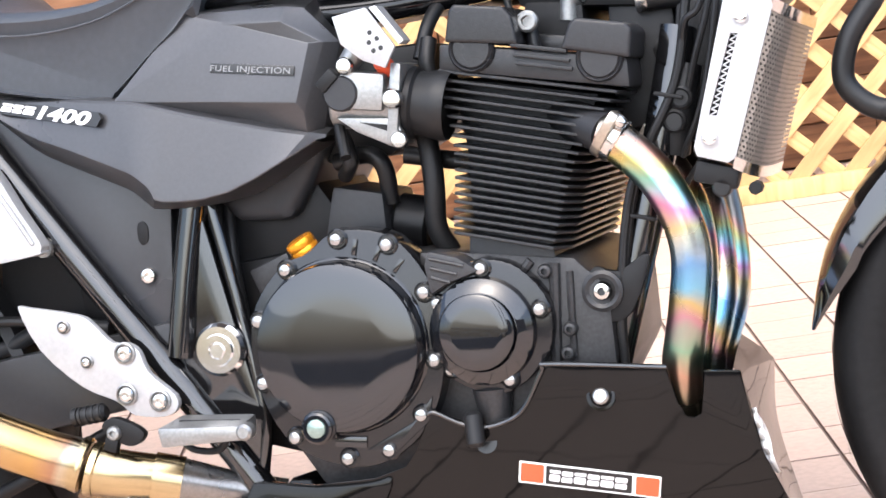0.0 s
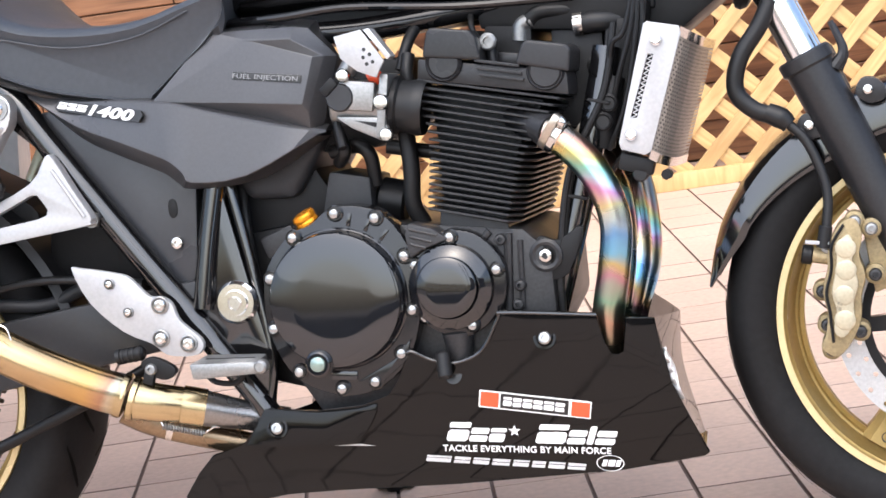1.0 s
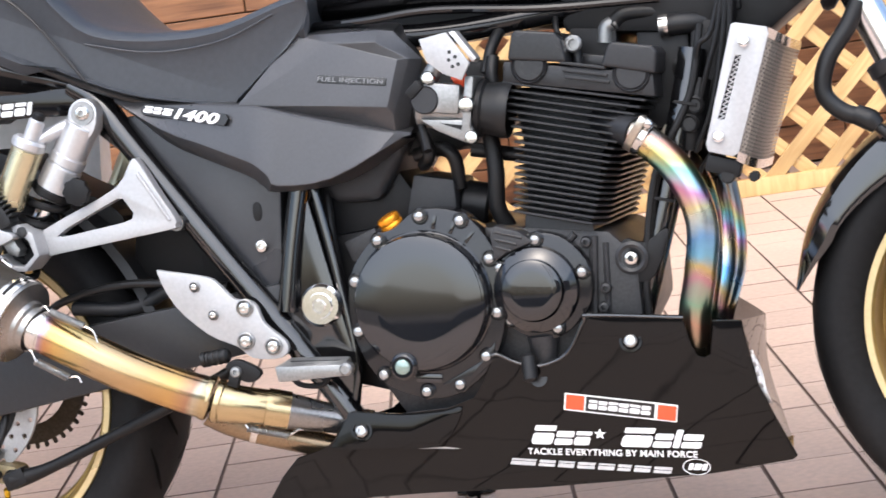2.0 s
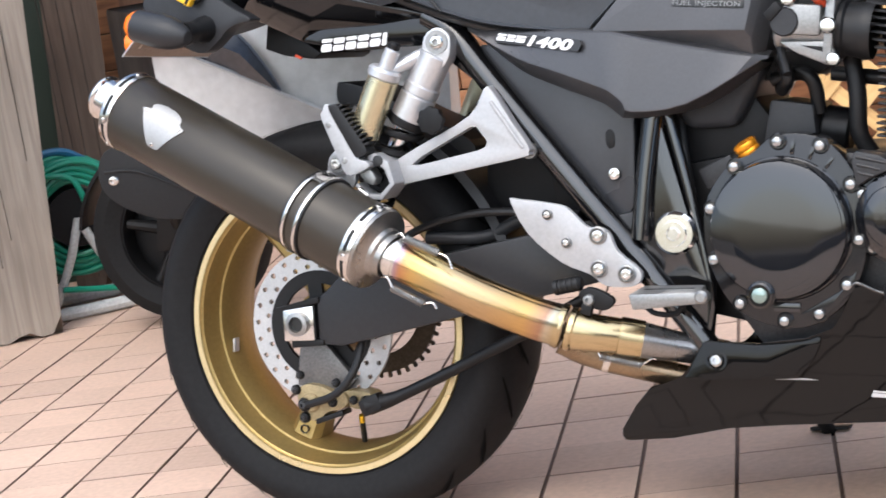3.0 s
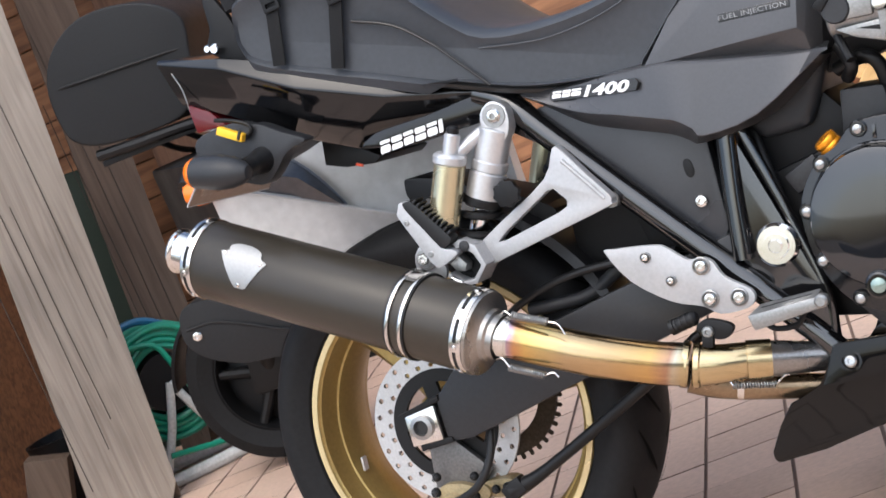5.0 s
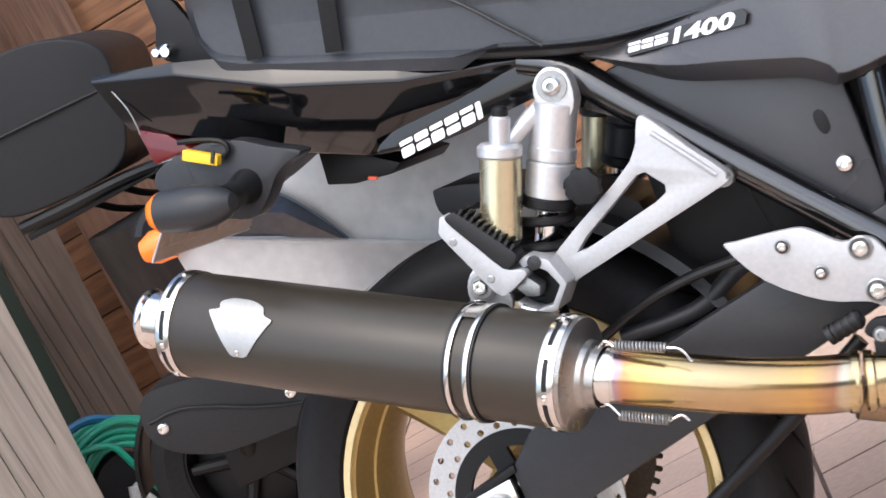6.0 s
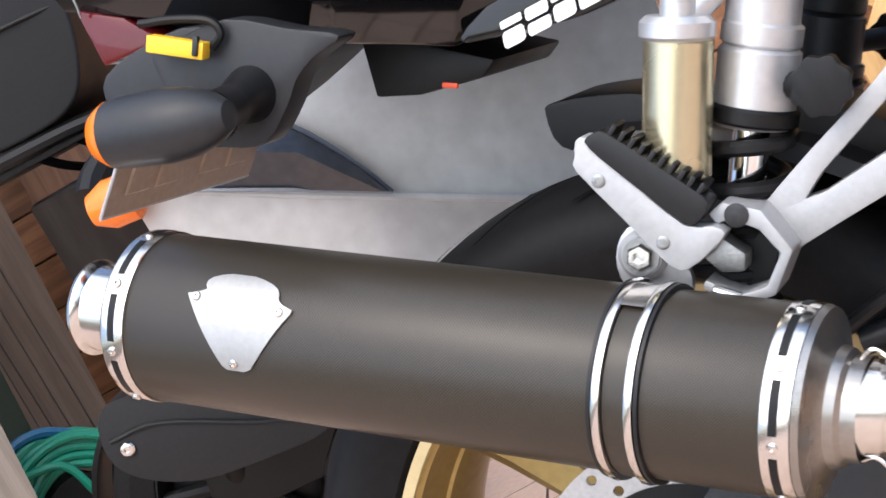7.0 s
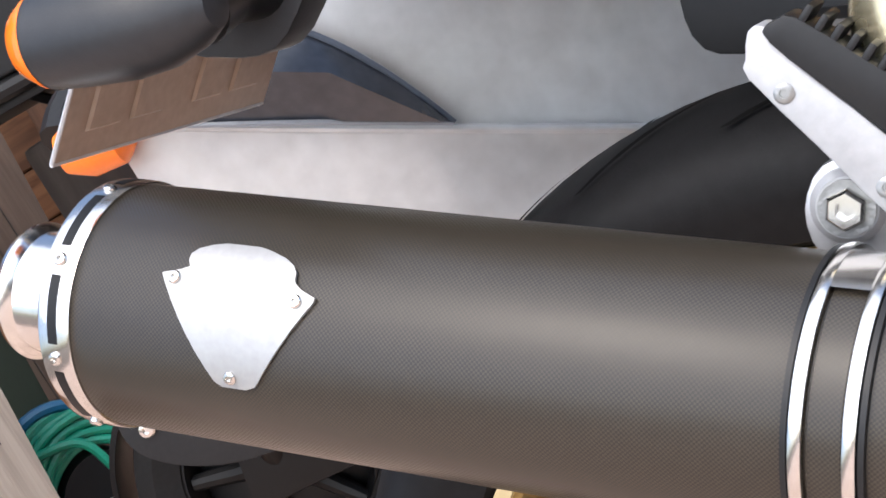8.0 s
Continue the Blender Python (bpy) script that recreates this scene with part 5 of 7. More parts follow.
PAN = [(0.497, 0.127), (0.490, 0.129), (0.487, 0.135), (0.489, 0.145), (0.515, 0.178), (0.540, 0.203), (0.585, 0.212), (0.598, 0.222), (0.622, 0.258), (0.632, 0.264), (0.70, 0.255), (0.765, 0.256), (0.805, 0.268), (0.82, 0.286), (0.838, 0.326), (0.846, 0.327), (0.870, 0.314), (0.895, 0.307), (0.925, 0.313), (0.945, 0.328), (0.968, 0.364), (0.978, 0.370), (1.097, 0.357), (1.101, 0.315), (1.108, 0.301), (1.118, 0.298), (1.128, 0.303), (1.133, 0.350), (1.171, 0.347), (1.180, 0.258), (1.222, 0.160), (1.215, 0.155), (1.106, 0.143), (0.877, 0.138), (0.72, 0.140), (0.64, 0.141), (0.56, 0.128)]
pan = bp("belly_pan", shell(PAN, pan_y, 0.005, 0.0022), PAN_GLOSS, None, "gloss black belly pan with race stickers")
bp("pan_lip", tube([(x, pan_y(x, z) - 0.001, z) for x, z in ((0.838, 0.326), (0.846, 0.327), (0.870, 0.314), (0.895, 0.307), (0.925, 0.313), (0.945, 0.328), (0.968, 0.364), (0.978, 0.370), (1.097, 0.357))], 0.0026, 8), FRAME_GLOSS, pan)
bp("left_panel", shell([(x - max(0, x - 0.9) * 0.22, min(z, 0.285) if x > 0.95 else z) for x, z in PAN], lambda x, z: -pan_y(x, z) - 0.004, 0.004, 0.0013), PAN_GLOSS, pan)
R = curve_points([(1.171, 0, 0.347), (1.180, 0, 0.258), (1.222, 0, 0.160)], 6)
C = curve_points([(1.184, 0, 0.330), (1.181, 0, 0.258), (1.202, 0, 0.158)], 6)


def nose_at(i, s, side=1):
    """A point of the rounded nose: i runs down it, s from the near edge (0) to the middle (1)."""
    r, c = R[i], C[i]
    bend = math.sin(s * math.pi / 2)
    return (r.x + (c.x - r.x) * bend - (0.06 * (1 - s) if side < 0 else 0), side * pan_y(r.x, r.z) * (1 - s), r.z + (c.z - r.z) * s)


nose = bmesh.new()
for sg in (1, -1):
    strip_rows = [[nose.verts.new(nose_at(i, k / 8, sg)) for k in range(9)] for i in range(len(R))]
    for p, q in zip(strip_rows, strip_rows[1:]):
        for k in range(8):
            nose.faces.new((p[k], p[k + 1], q[k + 1], q[k]))
bp("nose_panel", nose, PAN_GLOSS, pan, "", 70)
for path in ([(3, 0.10), (4, 0.20), (5, 0.16), (6, 0.26), (7, 0.22), (8, 0.30)], [(3, 0.16), (4, 0.11), (5, 0.24), (6, 0.17), (7, 0.30)], [(4, 0.26), (5, 0.32), (6, 0.33), (7, 0.27)]):
    line = [Vector(nose_at(i, s)) + Vector((0.0012, -0.0006, 0)) for i, s in path]
    bp("nose_graphic", tube(line, [0.0012] + [0.0032] * (len(line) - 2) + [0.001], 8, flat=0.35), WHITE, pan)
bp("bottom_panel", facets([(0.49, -0.150, 0.128), (0.64, -0.152, 0.142), (1.215, -0.155, 0.156), (1.205, 0, 0.158), (1.140, 0.155, 0.156), (0.64, 0.152, 0.142), (0.49, 0.150, 0.128)], [(0, 1, 2, 3, 4, 5, 6)]), PAN_GLOSS, pan)
for x, z in ((1.025, 0.331), (0.642, 0.236)):
    y = min(pan_y(x, z), -0.1795 if x < 0.8 else 0)
    bp("fixing_ring", lathe([(0.0155, -0.002), (0.0150, 0.0015), (0.012, 0.002), (0.0095, 0.0005)], (x, y, z), (0, -0.982, 0.187), 28), PAN_GLOSS, pan)
    bp("fixing_bolt", bolt_shape((x, y, z), 0.0088, (0, -0.982, 0.187), 0.006), BOLT, pan)
bp("cable_hole", lathe([(0.0115, 0.0006), (0, 0.0006)], (0.896, pan_y(0.896, 0.290), 0.290), (0, -0.982, 0.187), 24), INK, pan)
bp("rubber_plug", rod((0.886, -0.188, 0.325), (0.888, -0.195, 0.288), 0.010, 16, bevel=0.004), HOSE_RUBBER, pan)
TILT = 10.8
st = lambda x, z, slope, off=0.0008: on_surface(x, pan_y(x, z) - off, z, TILT, slope)
marks("sticker", [0.150], 0.0245, 0, st(0.9235, 0.2445, -11), WHITE, pan, "white, orange and black parts-maker sticker", 0, 0.0005, False)
marks("sticker_square", [0.0245], 0.0205, 0, st(0.926, 0.2460, -11, 0.0014), ORANGE_RED, pan, "", 0, 0.0004, False)
marks("sticker_square", [0.0245], 0.0205, 0, st(1.0455, 0.2228, -11, 0.0014), ORANGE_RED, pan, "", 0, 0.0004, False)
marks("sticker_bar", [0.091], 0.0205, 0, st(0.9523, 0.2409, -11, 0.0014), INK, pan, "", 0, 0.0004, False)
marks("sticker_logo", [0.0115, 0.0115, 0.0125, 0.0125, 0.0135, 0.0125], 0.0125, 0.0016, st(0.9565, 0.2440, -11, 0.0019), WHITE, pan, "white logo blocks", 0.06, 0.0003)
marks("tuner_logo", [0.029, 0.024, 0.021], 0.027, 0.0022, st(0.872, 0.2005, -5.5), WHITE, pan, "bold white slanted logo blocks", 0.3, tall=(1.0, 0.72, 0.72))
marks("tuner_logo", [0.040, 0.024, 0.009, 0.026], 0.027, 0.0022, st(0.992, 0.1885, -5.5), WHITE, pan, "bold white slanted logo blocks", 0.3, tall=(1.0, 0.72, 0.95, 0.72))
star = bmesh.new()
loop = [star.verts.new(((0.0085 if k % 2 == 0 else 0.0036) * math.sin(k * math.pi / 5), (0.0085 if k % 2 == 0 else 0.0036) * math.cos(k * math.pi / 5), 0)) for k in range(10)]
star.faces.new(loop)
so = part("star", star, WHITE, pan, "", 0)
so.matrix_local = st(0.967, 0.2075, -5.5)
lettering("slogan", "TACKLE EVERYTHING BY MAIN FORCE", 0.0125, st(0.866, 0.1865, -5.2), WHITE, pan, "white slogan lettering", 0, 1.0)
marks("tyre_logo", [0.034, 0.022, 0.022, 0.024, 0.022, 0.018, 0.022, 0.024], 0.0090, 0.004, st(0.840, 0.1740, -7.5), mat("grey_white_print", (0.5, 0.5, 0.5), 0.4, 0, 0.1, 60, 0), pan, "grey-white wide logo blocks", 0.25)
ring = lathe([(0.0185, 0), (0.0172, 0)], (0, 0, 0), (0, 0, 1), 36)
bmesh.ops.scale(ring, vec=(1, 0.62, 1), verts=ring.verts)
ro = part("oval_ring", ring, WHITE, pan, "", 0)
ro.matrix_local = st(1.089, 0.1535, -6)
marks("oval_mark", [0.006, 0.009, 0.006], 0.009, 0.0015, st(1.077, 0.1505, -6), WHITE, pan, "", 0.3, 0.0006, False)
bp("rear_lip", prism(smooth_loop([(0.597, 0.212), (0.602, 0.224), (0.622, 0.256), (0.634, 0.2625), (0.70, 0.2535), (0.760, 0.2545), (0.786, 0.258), (0.770, 0.226), (0.745, 0.208), (0.70, 0.207), (0.65, 0.210)], 3), -0.1795, -0.166, 0.004), PAN_GLOSS, pan)
# Pale sliver painted on the pan in place of the crease highlight.
bp("crease_glint", facets([(0.70, pan_y(0.70, 0.2) - 0.0008, 0.205), (0.735, pan_y(0.7, 0.2) - 0.0008, 0.208), (0.775, pan_y(0.7, 0.2) - 0.0008, 0.200), (0.735, pan_y(0.7, 0.2) - 0.0008, 0.203)], [(0, 1, 2, 3)]), mat("painted_glint_grey", (0.45, 0.43, 0.42), 0.4, 0.5), pan)

# ---- side panels, seat and tank ----
def strip(rows, bm=None, bevel=0.0):
    """A skin through rows of points that run alongside each other."""
    b = bmesh.new()
    vs = [[b.verts.new(p) for p in row] for row in rows]
    for p, q in zip(vs, vs[1:]):
        for i in range(len(p) - 1):
            f = [p[i], p[i + 1], q[i + 1], q[i]]
            b.faces.new(f)
    if bevel:
        inner = [e for e in b.edges if len(e.link_faces) == 2]
        bmesh.ops.bevel(b, geom=inner, offset=bevel, segments=3, profile=0.5, affect="EDGES", clamp_overlap=True)
    return merge(bm, b)


TOP = [(0.325, 0.731), (0.385, 0.711), (0.450, 0.703), (0.510, 0.694), (0.543, 0.6885), (0.575, 0.679), (0.610, 0.6675), (0.690, 0.6445), (0.754, 0.6290)]
LOW = [(0.330, 0.722), (0.402, 0.674), (0.462, 0.648), (0.520, 0.622), (0.5405, 0.6115), (0.5575, 0.5955), (0.5695, 0.5815), (0.645, 0.5835), (0.746, 0.6275)]
EDGE = [(0.333, 0.712), (0.398, 0.656), (0.455, 0.627), (0.510, 0.602), (0.528, 0.592), (0.541, 0.581), (0.560, 0.5715), (0.650, 0.5760), (0.745, 0.6245)]
yt = [-0.150, -0.164, -0.176, -0.185, -0.189, -0.191, -0.190, -0.185, -0.170]
NEAR = [((a[0] * 0.12 + b[0] * 0.88), (a[1] * 0.12 + b[1] * 0.88)) for a, b in zip(TOP, LOW)]
wing = strip([curve_points([(x, y + dy, z + dz) for (x, z), y in zip(row, yt)], 3) for row, dy, dz in ((TOP, 0.030, 0.010), (TOP, 0.006, 0.003), (TOP, 0.003, 0.0), (NEAR, -0.0085, 0.0), (LOW, -0.0095, 0.0), (LOW, -0.0088, -0.0014), (EDGE, 0.018, 0.0), (EDGE, 0.065, 0.0))])
side = bp("side_cover", wing, GREY_PANEL, None, "satin dark grey side cover", 26)
upper = facets([
    (0.5180, -0.1790, 0.6950), (0.6060, -0.1660, 0.7790), (0.6550, -0.1700, 0.7630), (0.7490, -0.1728, 0.7304), (0.7304, -0.1820, 0.6687), (0.6510, -0.1820, 0.6790),
    (0.7223, -0.1745, 0.7570), (0.7210, -0.1560, 0.7745), (0.7420, -0.1530, 0.7700), (0.7770, -0.1480, 0.7290), (0.7630, -0.1640, 0.7305),
    (0.7362, -0.1740, 0.6595), (0.7350, -0.1680, 0.6335), (0.7450, -0.1480, 0.6315), (0.6400, -0.1620, 0.6590),
    (0.5360, -0.1350, 0.6920), (0.6220, -0.1100, 0.7860), (0.7200, -0.1100, 0.7860), (0.7420, -0.1100, 0.7820), (0.7720, -0.1000, 0.7200), (0.7480, -0.1000, 0.6300),
], [(0, 1, 2), (0, 2, 5), (5, 2, 3, 4), (1, 7, 6, 2), (2, 6, 10, 3), (7, 8, 9, 10, 6), (3, 10, 11, 4), (10, 9, 13, 12, 11), (0, 5, 4, 14), (4, 11, 12, 14),
    (0, 15, 16, 1), (1, 16, 17, 7), (7, 17, 18, 8), (8, 18, 19, 9), (9, 19, 20, 13)], 0.0014)
bp("upper_panel", upper, GREY_PANEL, side, "", 20)
bmat = on_surface(0.6345, -0.1786, 0.7150, -8, -9.0)
badge = bp("badge", box((0.0495, 0.0034, -0.0012), (0.097, 0.0105, 0.0016), (0, 0, 0), 0.0006), INK, side, "black badge strip")
badge.matrix_local = bmat
lettering("badge_lettering", "FUEL INJECTION", 0.0092, bmat @ Matrix.Translation((0.001, 0, 0.0002)), mat("grey_print", (0.22, 0.22, 0.22), 0.4, 0.3), side, "silver badge lettering", 0, 1.32, bold=0.0)
BADGE = Matrix.Translation((0.439, -0.1785, 0.6915)) @ pose(0, 0, 0, 0, 0, -8.4) @ pose(0, 0, 0, 78) @ pose(0, 0, 0, 0, 0, -12.8)
mb = bp("model_badge", facets([(-0.070, -0.004, -0.004), (-0.068, 0.004, -0.004), (-0.064, 0.0075, -0.004), (0.066, 0.0085, -0.004), (0.071, 0.002, -0.004), (0.067, -0.0075, -0.004), (-0.066, -0.0075, -0.004), (-0.070, -0.004, 0.0008), (-0.068, 0.004, 0.0008), (-0.064, 0.0075, 0.0008), (0.066, 0.0085, 0.0008), (0.071, 0.002, 0.0008), (0.067, -0.0075, 0.0008), (-0.066, -0.0075, 0.0008)], [(0, 1, 2, 3, 4, 5, 6), (7, 8, 9, 10, 11, 12, 13)] + [(k, (k + 1) % 7, 7 + (k + 1) % 7, 7 + k) for k in range(7)]), INK, side, "black model badge")
mb.matrix_local = BADGE
lettering("badge_number", "1400", 0.0205, BADGE @ Matrix.Translation((-0.020, -0.0070, 0.0012)), WHITE, side, "silver badge numerals", 0.25, 1.74, bold=0.035)
marks("badge_mark", [0.014, 0.013, 0.015], 0.0095, 0.002, BADGE @ Matrix.Translation((-0.066, -0.0045, 0.0010)), WHITE, side, "small silver logo blocks", 0.3, 0.0008)
inner = bp("inner_cover", prism([(0.328, 0.700), (0.45, 0.690), (0.54, 0.62), (0.548, 0.57), (0.536, 0.456), (0.512, 0.412), (0.495, 0.430), (0.40, 0.566)], -0.128, -0.10, 0.006), INNER_GREY, None, "dark grey plastic inner side cover")
bp("cover_bolt", bolt_shape((0.512, -0.128, 0.498), 0.010, h=0.007), STEEL, inner)
bp("cover_slot", prism(smooth_loop([(0.505, 0.556), (0.512, 0.560), (0.517, 0.553), (0.516, 0.538), (0.509, 0.533), (0.504, 0.540)], 3), -0.1295, -0.127, 0.0006), DARK, inner)
SEAT = [(-0.054, 0.943), (-0.024, 0.909), (0.148, 0.824), (0.297, 0.751), (0.383, 0.719), (0.500, 0.696), (0.518, 0.702), (0.560, 0.735), (0.612, 0.778), (0.632, 0.83), (0.60, 0.832), (0.50, 0.806), (0.40, 0.806), (0.31, 0.825), (0.26, 0.87), (0.20, 0.94), (0.10, 0.99), (-0.03, 1.015), (-0.055, 0.98)]
seat = bmesh.new()
rings = []
for y, k in ((-0.165, 0.93), (-0.172, 0.975), (-0.165, 1.0), (-0.13, 1.015), (0.0, 1.03), (0.13, 1.015), (0.165, 1.0), (0.172, 0.975), (0.165, 0.93)):
    row = []
    for x, z in smooth_loop(SEAT, 3):
        kk = k if z > 0.8 or k < 1 else 1.0
        row.append(seat.verts.new((x, y, z + (kk - 1) * 0.35 * (1 if z > 0.79 else -0.25))))
    rings.append(row)
for p, q in zip(rings, rings[1:]):
    for i in range(len(p)):
        seat.faces.new((p[i], p[(i + 1) % len(p)], q[(i + 1) % len(p)], q[i]))
seat.faces.new(rings[0])
seat.faces.new(rings[-1][::-1])
seat_part = bp("seat", seat, VINYL, None, "black vinyl dual seat with stitched step", 50)
bp("seat_seam", tube([(0.13, -0.171, 0.912), (0.19, -0.1745, 0.882), (0.235, -0.1745, 0.838), (0.27, -0.173, 0.79), (0.297, -0.171, 0.752)], 0.0022, 8), INK, seat_part)
bp("seat_seam", tube([(0.30, -0.170, 0.805), (0.40, -0.172, 0.782), (0.50, -0.172, 0.785), (0.58, -0.170, 0.812)], 0.0014, 8), VINYL, seat_part)
bp("seat_base", tube([(-0.03, -0.150, 0.905), (0.148, -0.152, 0.818), (0.297, -0.152, 0.746), (0.383, -0.15, 0.714), (0.50, -0.15, 0.690), (0.53, -0.15, 0.703), (0.62, -0.148, 0.782)], 0.007, 8), INK, seat_part)
tank_rows = []
for x, z0, z1, w in ((0.575, 0.800, 0.86, 0.09), (0.63, 0.792, 0.93, 0.13), (0.78, 0.788, 0.99, 0.155), (0.95, 0.776, 1.0, 0.16), (1.08, 0.772, 0.98, 0.14), (1.15, 0.785, 0.93, 0.10)):
    tank_rows.append([(x, w * math.copysign(abs(math.cos(a)) ** 0.6, math.cos(a)), (z0 + z1) / 2 + (z1 - z0) / 2 * math.copysign(abs(math.sin(a)) ** 0.6, math.sin(a))) for a in (2 * math.pi * k / 28 for k in range(28))])
tk = bmesh.new()
vs = [[tk.verts.new(p) for p in row] for row in tank_rows]
for p, q in zip(vs, vs[1:]):
    for i in range(28):
        tk.faces.new((p[i], p[(i + 1) % 28], q[(i + 1) % 28], q[i]))
tk.faces.new(vs[0])
tk.faces.new(vs[-1][::-1])
tank = bp("fuel_tank", tk, FRAME_GLOSS, None, "gloss black fuel tank", 60)
bp("tank_edge", tube([(0.60, -0.118, 0.792), (0.70, -0.142, 0.789), (0.80, -0.150, 0.791), (0.95, -0.155, 0.775), (1.10, -0.13, 0.770)], 0.006, 10), BLACK_GLOSS, tank)
bp("tank_rail", tube([(0.62, -0.10, 0.772), (0.80, -0.10, 0.762), (1.0, -0.09, 0.775), (1.17, -0.06, 0.78)], 0.016, 14), BLACK_GLOSS, frame_part)

# ---- footrests ----
plate = bp("footrest_plate", prism(smooth_loop([(0.374, 0.478), (0.386, 0.479), (0.445, 0.466), (0.462, 0.455), (0.483, 0.432), (0.500, 0.430), (0.514, 0.420), (0.523, 0.395), (0.551, 0.368), (0.551, 0.352), (0.535, 0.345), (0.500, 0.349), (0.480, 0.366), (0.440, 0.386), (0.395, 0.430)], 3), -0.187, -0.177, 0.0015), ALU_WHITE, None, "bead-blasted aluminium footrest plate")
for x, z, r in ((0.428, 0.454, 0.0075), (0.451, 0.413, 0.0075), (0.498, 0.419, 0.0125), (0.494, 0.373, 0.0125), (0.533, 0.363, 0.0125)):
    bp("plate_ring", lathe([(r, 0), (r, 0.003), (r * 0.85, 0.004), (r * 0.75, 0.002)], (x, -0.187, z), (0, -1, 0), 28), ALU_CAST, plate)
    bp("plate_bolt", bolt_shape((x, -0.1875, z), r * 0.72, h=0.006), STEEL, plate)
peg = bp("footpeg", facets([(0.553, -0.18, 0.345), (0.556, -0.18, 0.322), (0.553, -0.25, 0.342), (0.556, -0.25, 0.320), (0.650, -0.25, 0.338), (0.650, -0.25, 0.322), (0.640, -0.18, 0.340), (0.640, -0.18, 0.322)], [(0, 2, 4, 6), (1, 7, 5, 3), (0, 1, 3, 2), (4, 5, 7, 6), (2, 3, 5, 4), (0, 6, 7, 1)], 0.004), ALU_CAST, None, "cast aluminium footpeg")
bp("peg_tip", rod((0.653, -0.255, 0.331), (0.653, -0.235, 0.331), 0.009, 14, bevel=0.003), ALU_CAST, peg)
bp("peg_groove", box((0.60, -0.215, 0.3408), (0.070, 0.004, 0.0022), (0, 3, 0), 0.0006), DARK, peg)
bp("peg_link", tube([(0.557, -0.195, 0.318), (0.572, -0.20, 0.308), (0.60, -0.20, 0.306), (0.615, -0.20, 0.322)], 0.004, 8), DARK, peg)
mc = bp("master_cylinder", rod((0.432, -0.19, 0.3525), (0.468, -0.19, 0.356), 0.0098, 20, bevel=0.003), DARK, None, "black rear brake master cylinder")
bp("master_end", rod((0.428, -0.19, 0.352), (0.434, -0.19, 0.3527), 0.0108, 20), HOSE_RUBBER, mc)
for k in range(4):
    bp("boot_ring", rod((0.436 + k * 0.008, -0.19, 0.3528 + k * 0.0008), (0.439 + k * 0.008, -0.19, 0.3531 + k * 0.0008), 0.0108, 18), HOSE_RUBBER, mc)
bp("pedal_arm", prism(smooth_loop([(0.464, 0.342), (0.48, 0.350), (0.506, 0.338), (0.514, 0.328), (0.504, 0.318), (0.49, 0.318), (0.474, 0.328)], 3), -0.20, -0.188, 0.002), DARK, mc)
bp("clevis_pin", bolt_shape((0.479, -0.20, 0.333), 0.0085, h=0.006), ALU_CAST, mc)
bp("clevis", box((0.474, -0.197, 0.321), (0.016, 0.012, 0.018), (0, 20, 0), 0.003), DARK, mc)
bk_outer = smooth_loop([(0.352, 0.637), (0.364, 0.632), (0.387, 0.588), (0.408, 0.551), (0.407, 0.541), (0.399, 0.536), (0.30, 0.5255), (0.190, 0.513), (0.160, 0.501), (0.147, 0.507), (0.143, 0.521), (0.165, 0.535), (0.190, 0.546), (0.24, 0.567), (0.325, 0.602)], 3)
bracket = bp("pillion_bracket", prism_holes(bk_outer, [[(0.228, 0.5425), (0.245, 0.553), (0.325, 0.586), (0.334, 0.585), (0.347, 0.564), (0.344, 0.556), (0.330, 0.552), (0.24, 0.541)]], -0.180, -0.160, 0.0045), ALU_WHITE, None, "silver cast pillion footrest bracket")
bp("bracket_rib", tube([(0.360, -0.1805, 0.618), (0.384, -0.1815, 0.578), (0.400, -0.1805, 0.549)], 0.003, 8), ALU_WHITE, bracket)
bp("bracket_bolt", rod((0.400, -0.160, 0.543), (0.400, -0.135, 0.543), 0.011, 16), ALU_CAST, bracket)
bp("clevis", prism([(0.176, 0.563), (0.187, 0.566), (0.207, 0.551), (0.2135, 0.5195), (0.1905, 0.4985), (0.166, 0.5015), (0.1505, 0.5225), (0.155, 0.5265), (0.169, 0.5085), (0.188, 0.506), (0.2055, 0.521), (0.200, 0.5405), (0.186, 0.5545), (0.178, 0.5545)], -0.214, -0.165, 0.0018), ALU_WHITE, bracket)
# Dark plate added inside the clevis to stand in for its shaded depth.
bp("clevis_dark_fill", prism([(0.164, 0.526), (0.178, 0.545), (0.186, 0.545), (0.201, 0.525), (0.187, 0.505), (0.170, 0.508)], -0.185, -0.175, 0.001), DARK, bracket)
bp("clevis_pivot", lathe([(0.0078, 0), (0.0078, 0.0012), (0.006, 0.0018), (0, 0.0018)], (0.192, -0.214, 0.5545), (0, -1, 0), 20), CRANK, bracket)
bp("clevis_spring", rod((0.156, -0.2135, 0.519), (0.170, -0.2135, 0.506), 0.0036, 10, bevel=0.001), STEEL, bracket)
pp = bp("pillion_peg", prism(smooth_loop([(0.1180, 0.6320), (0.1245, 0.6425), (0.1320, 0.6410), (0.1345, 0.6250), (0.1480, 0.5950), (0.1625, 0.5640), (0.1780, 0.5560), (0.1835, 0.5480), (0.1700, 0.5420), (0.1520, 0.5380), (0.1415, 0.5455), (0.1285, 0.5850), (0.1155, 0.6250)], 2), -0.226, -0.203, 0.003), ALU_WHITE, None, "folded silver pillion peg with ribbed rubber")
bp("peg_tongue", prism([(0.158, 0.545), (0.176, 0.548), (0.186, 0.530), (0.180, 0.520), (0.166, 0.526)], -0.2145, -0.190, 0.003), ALU_CAST, pp)
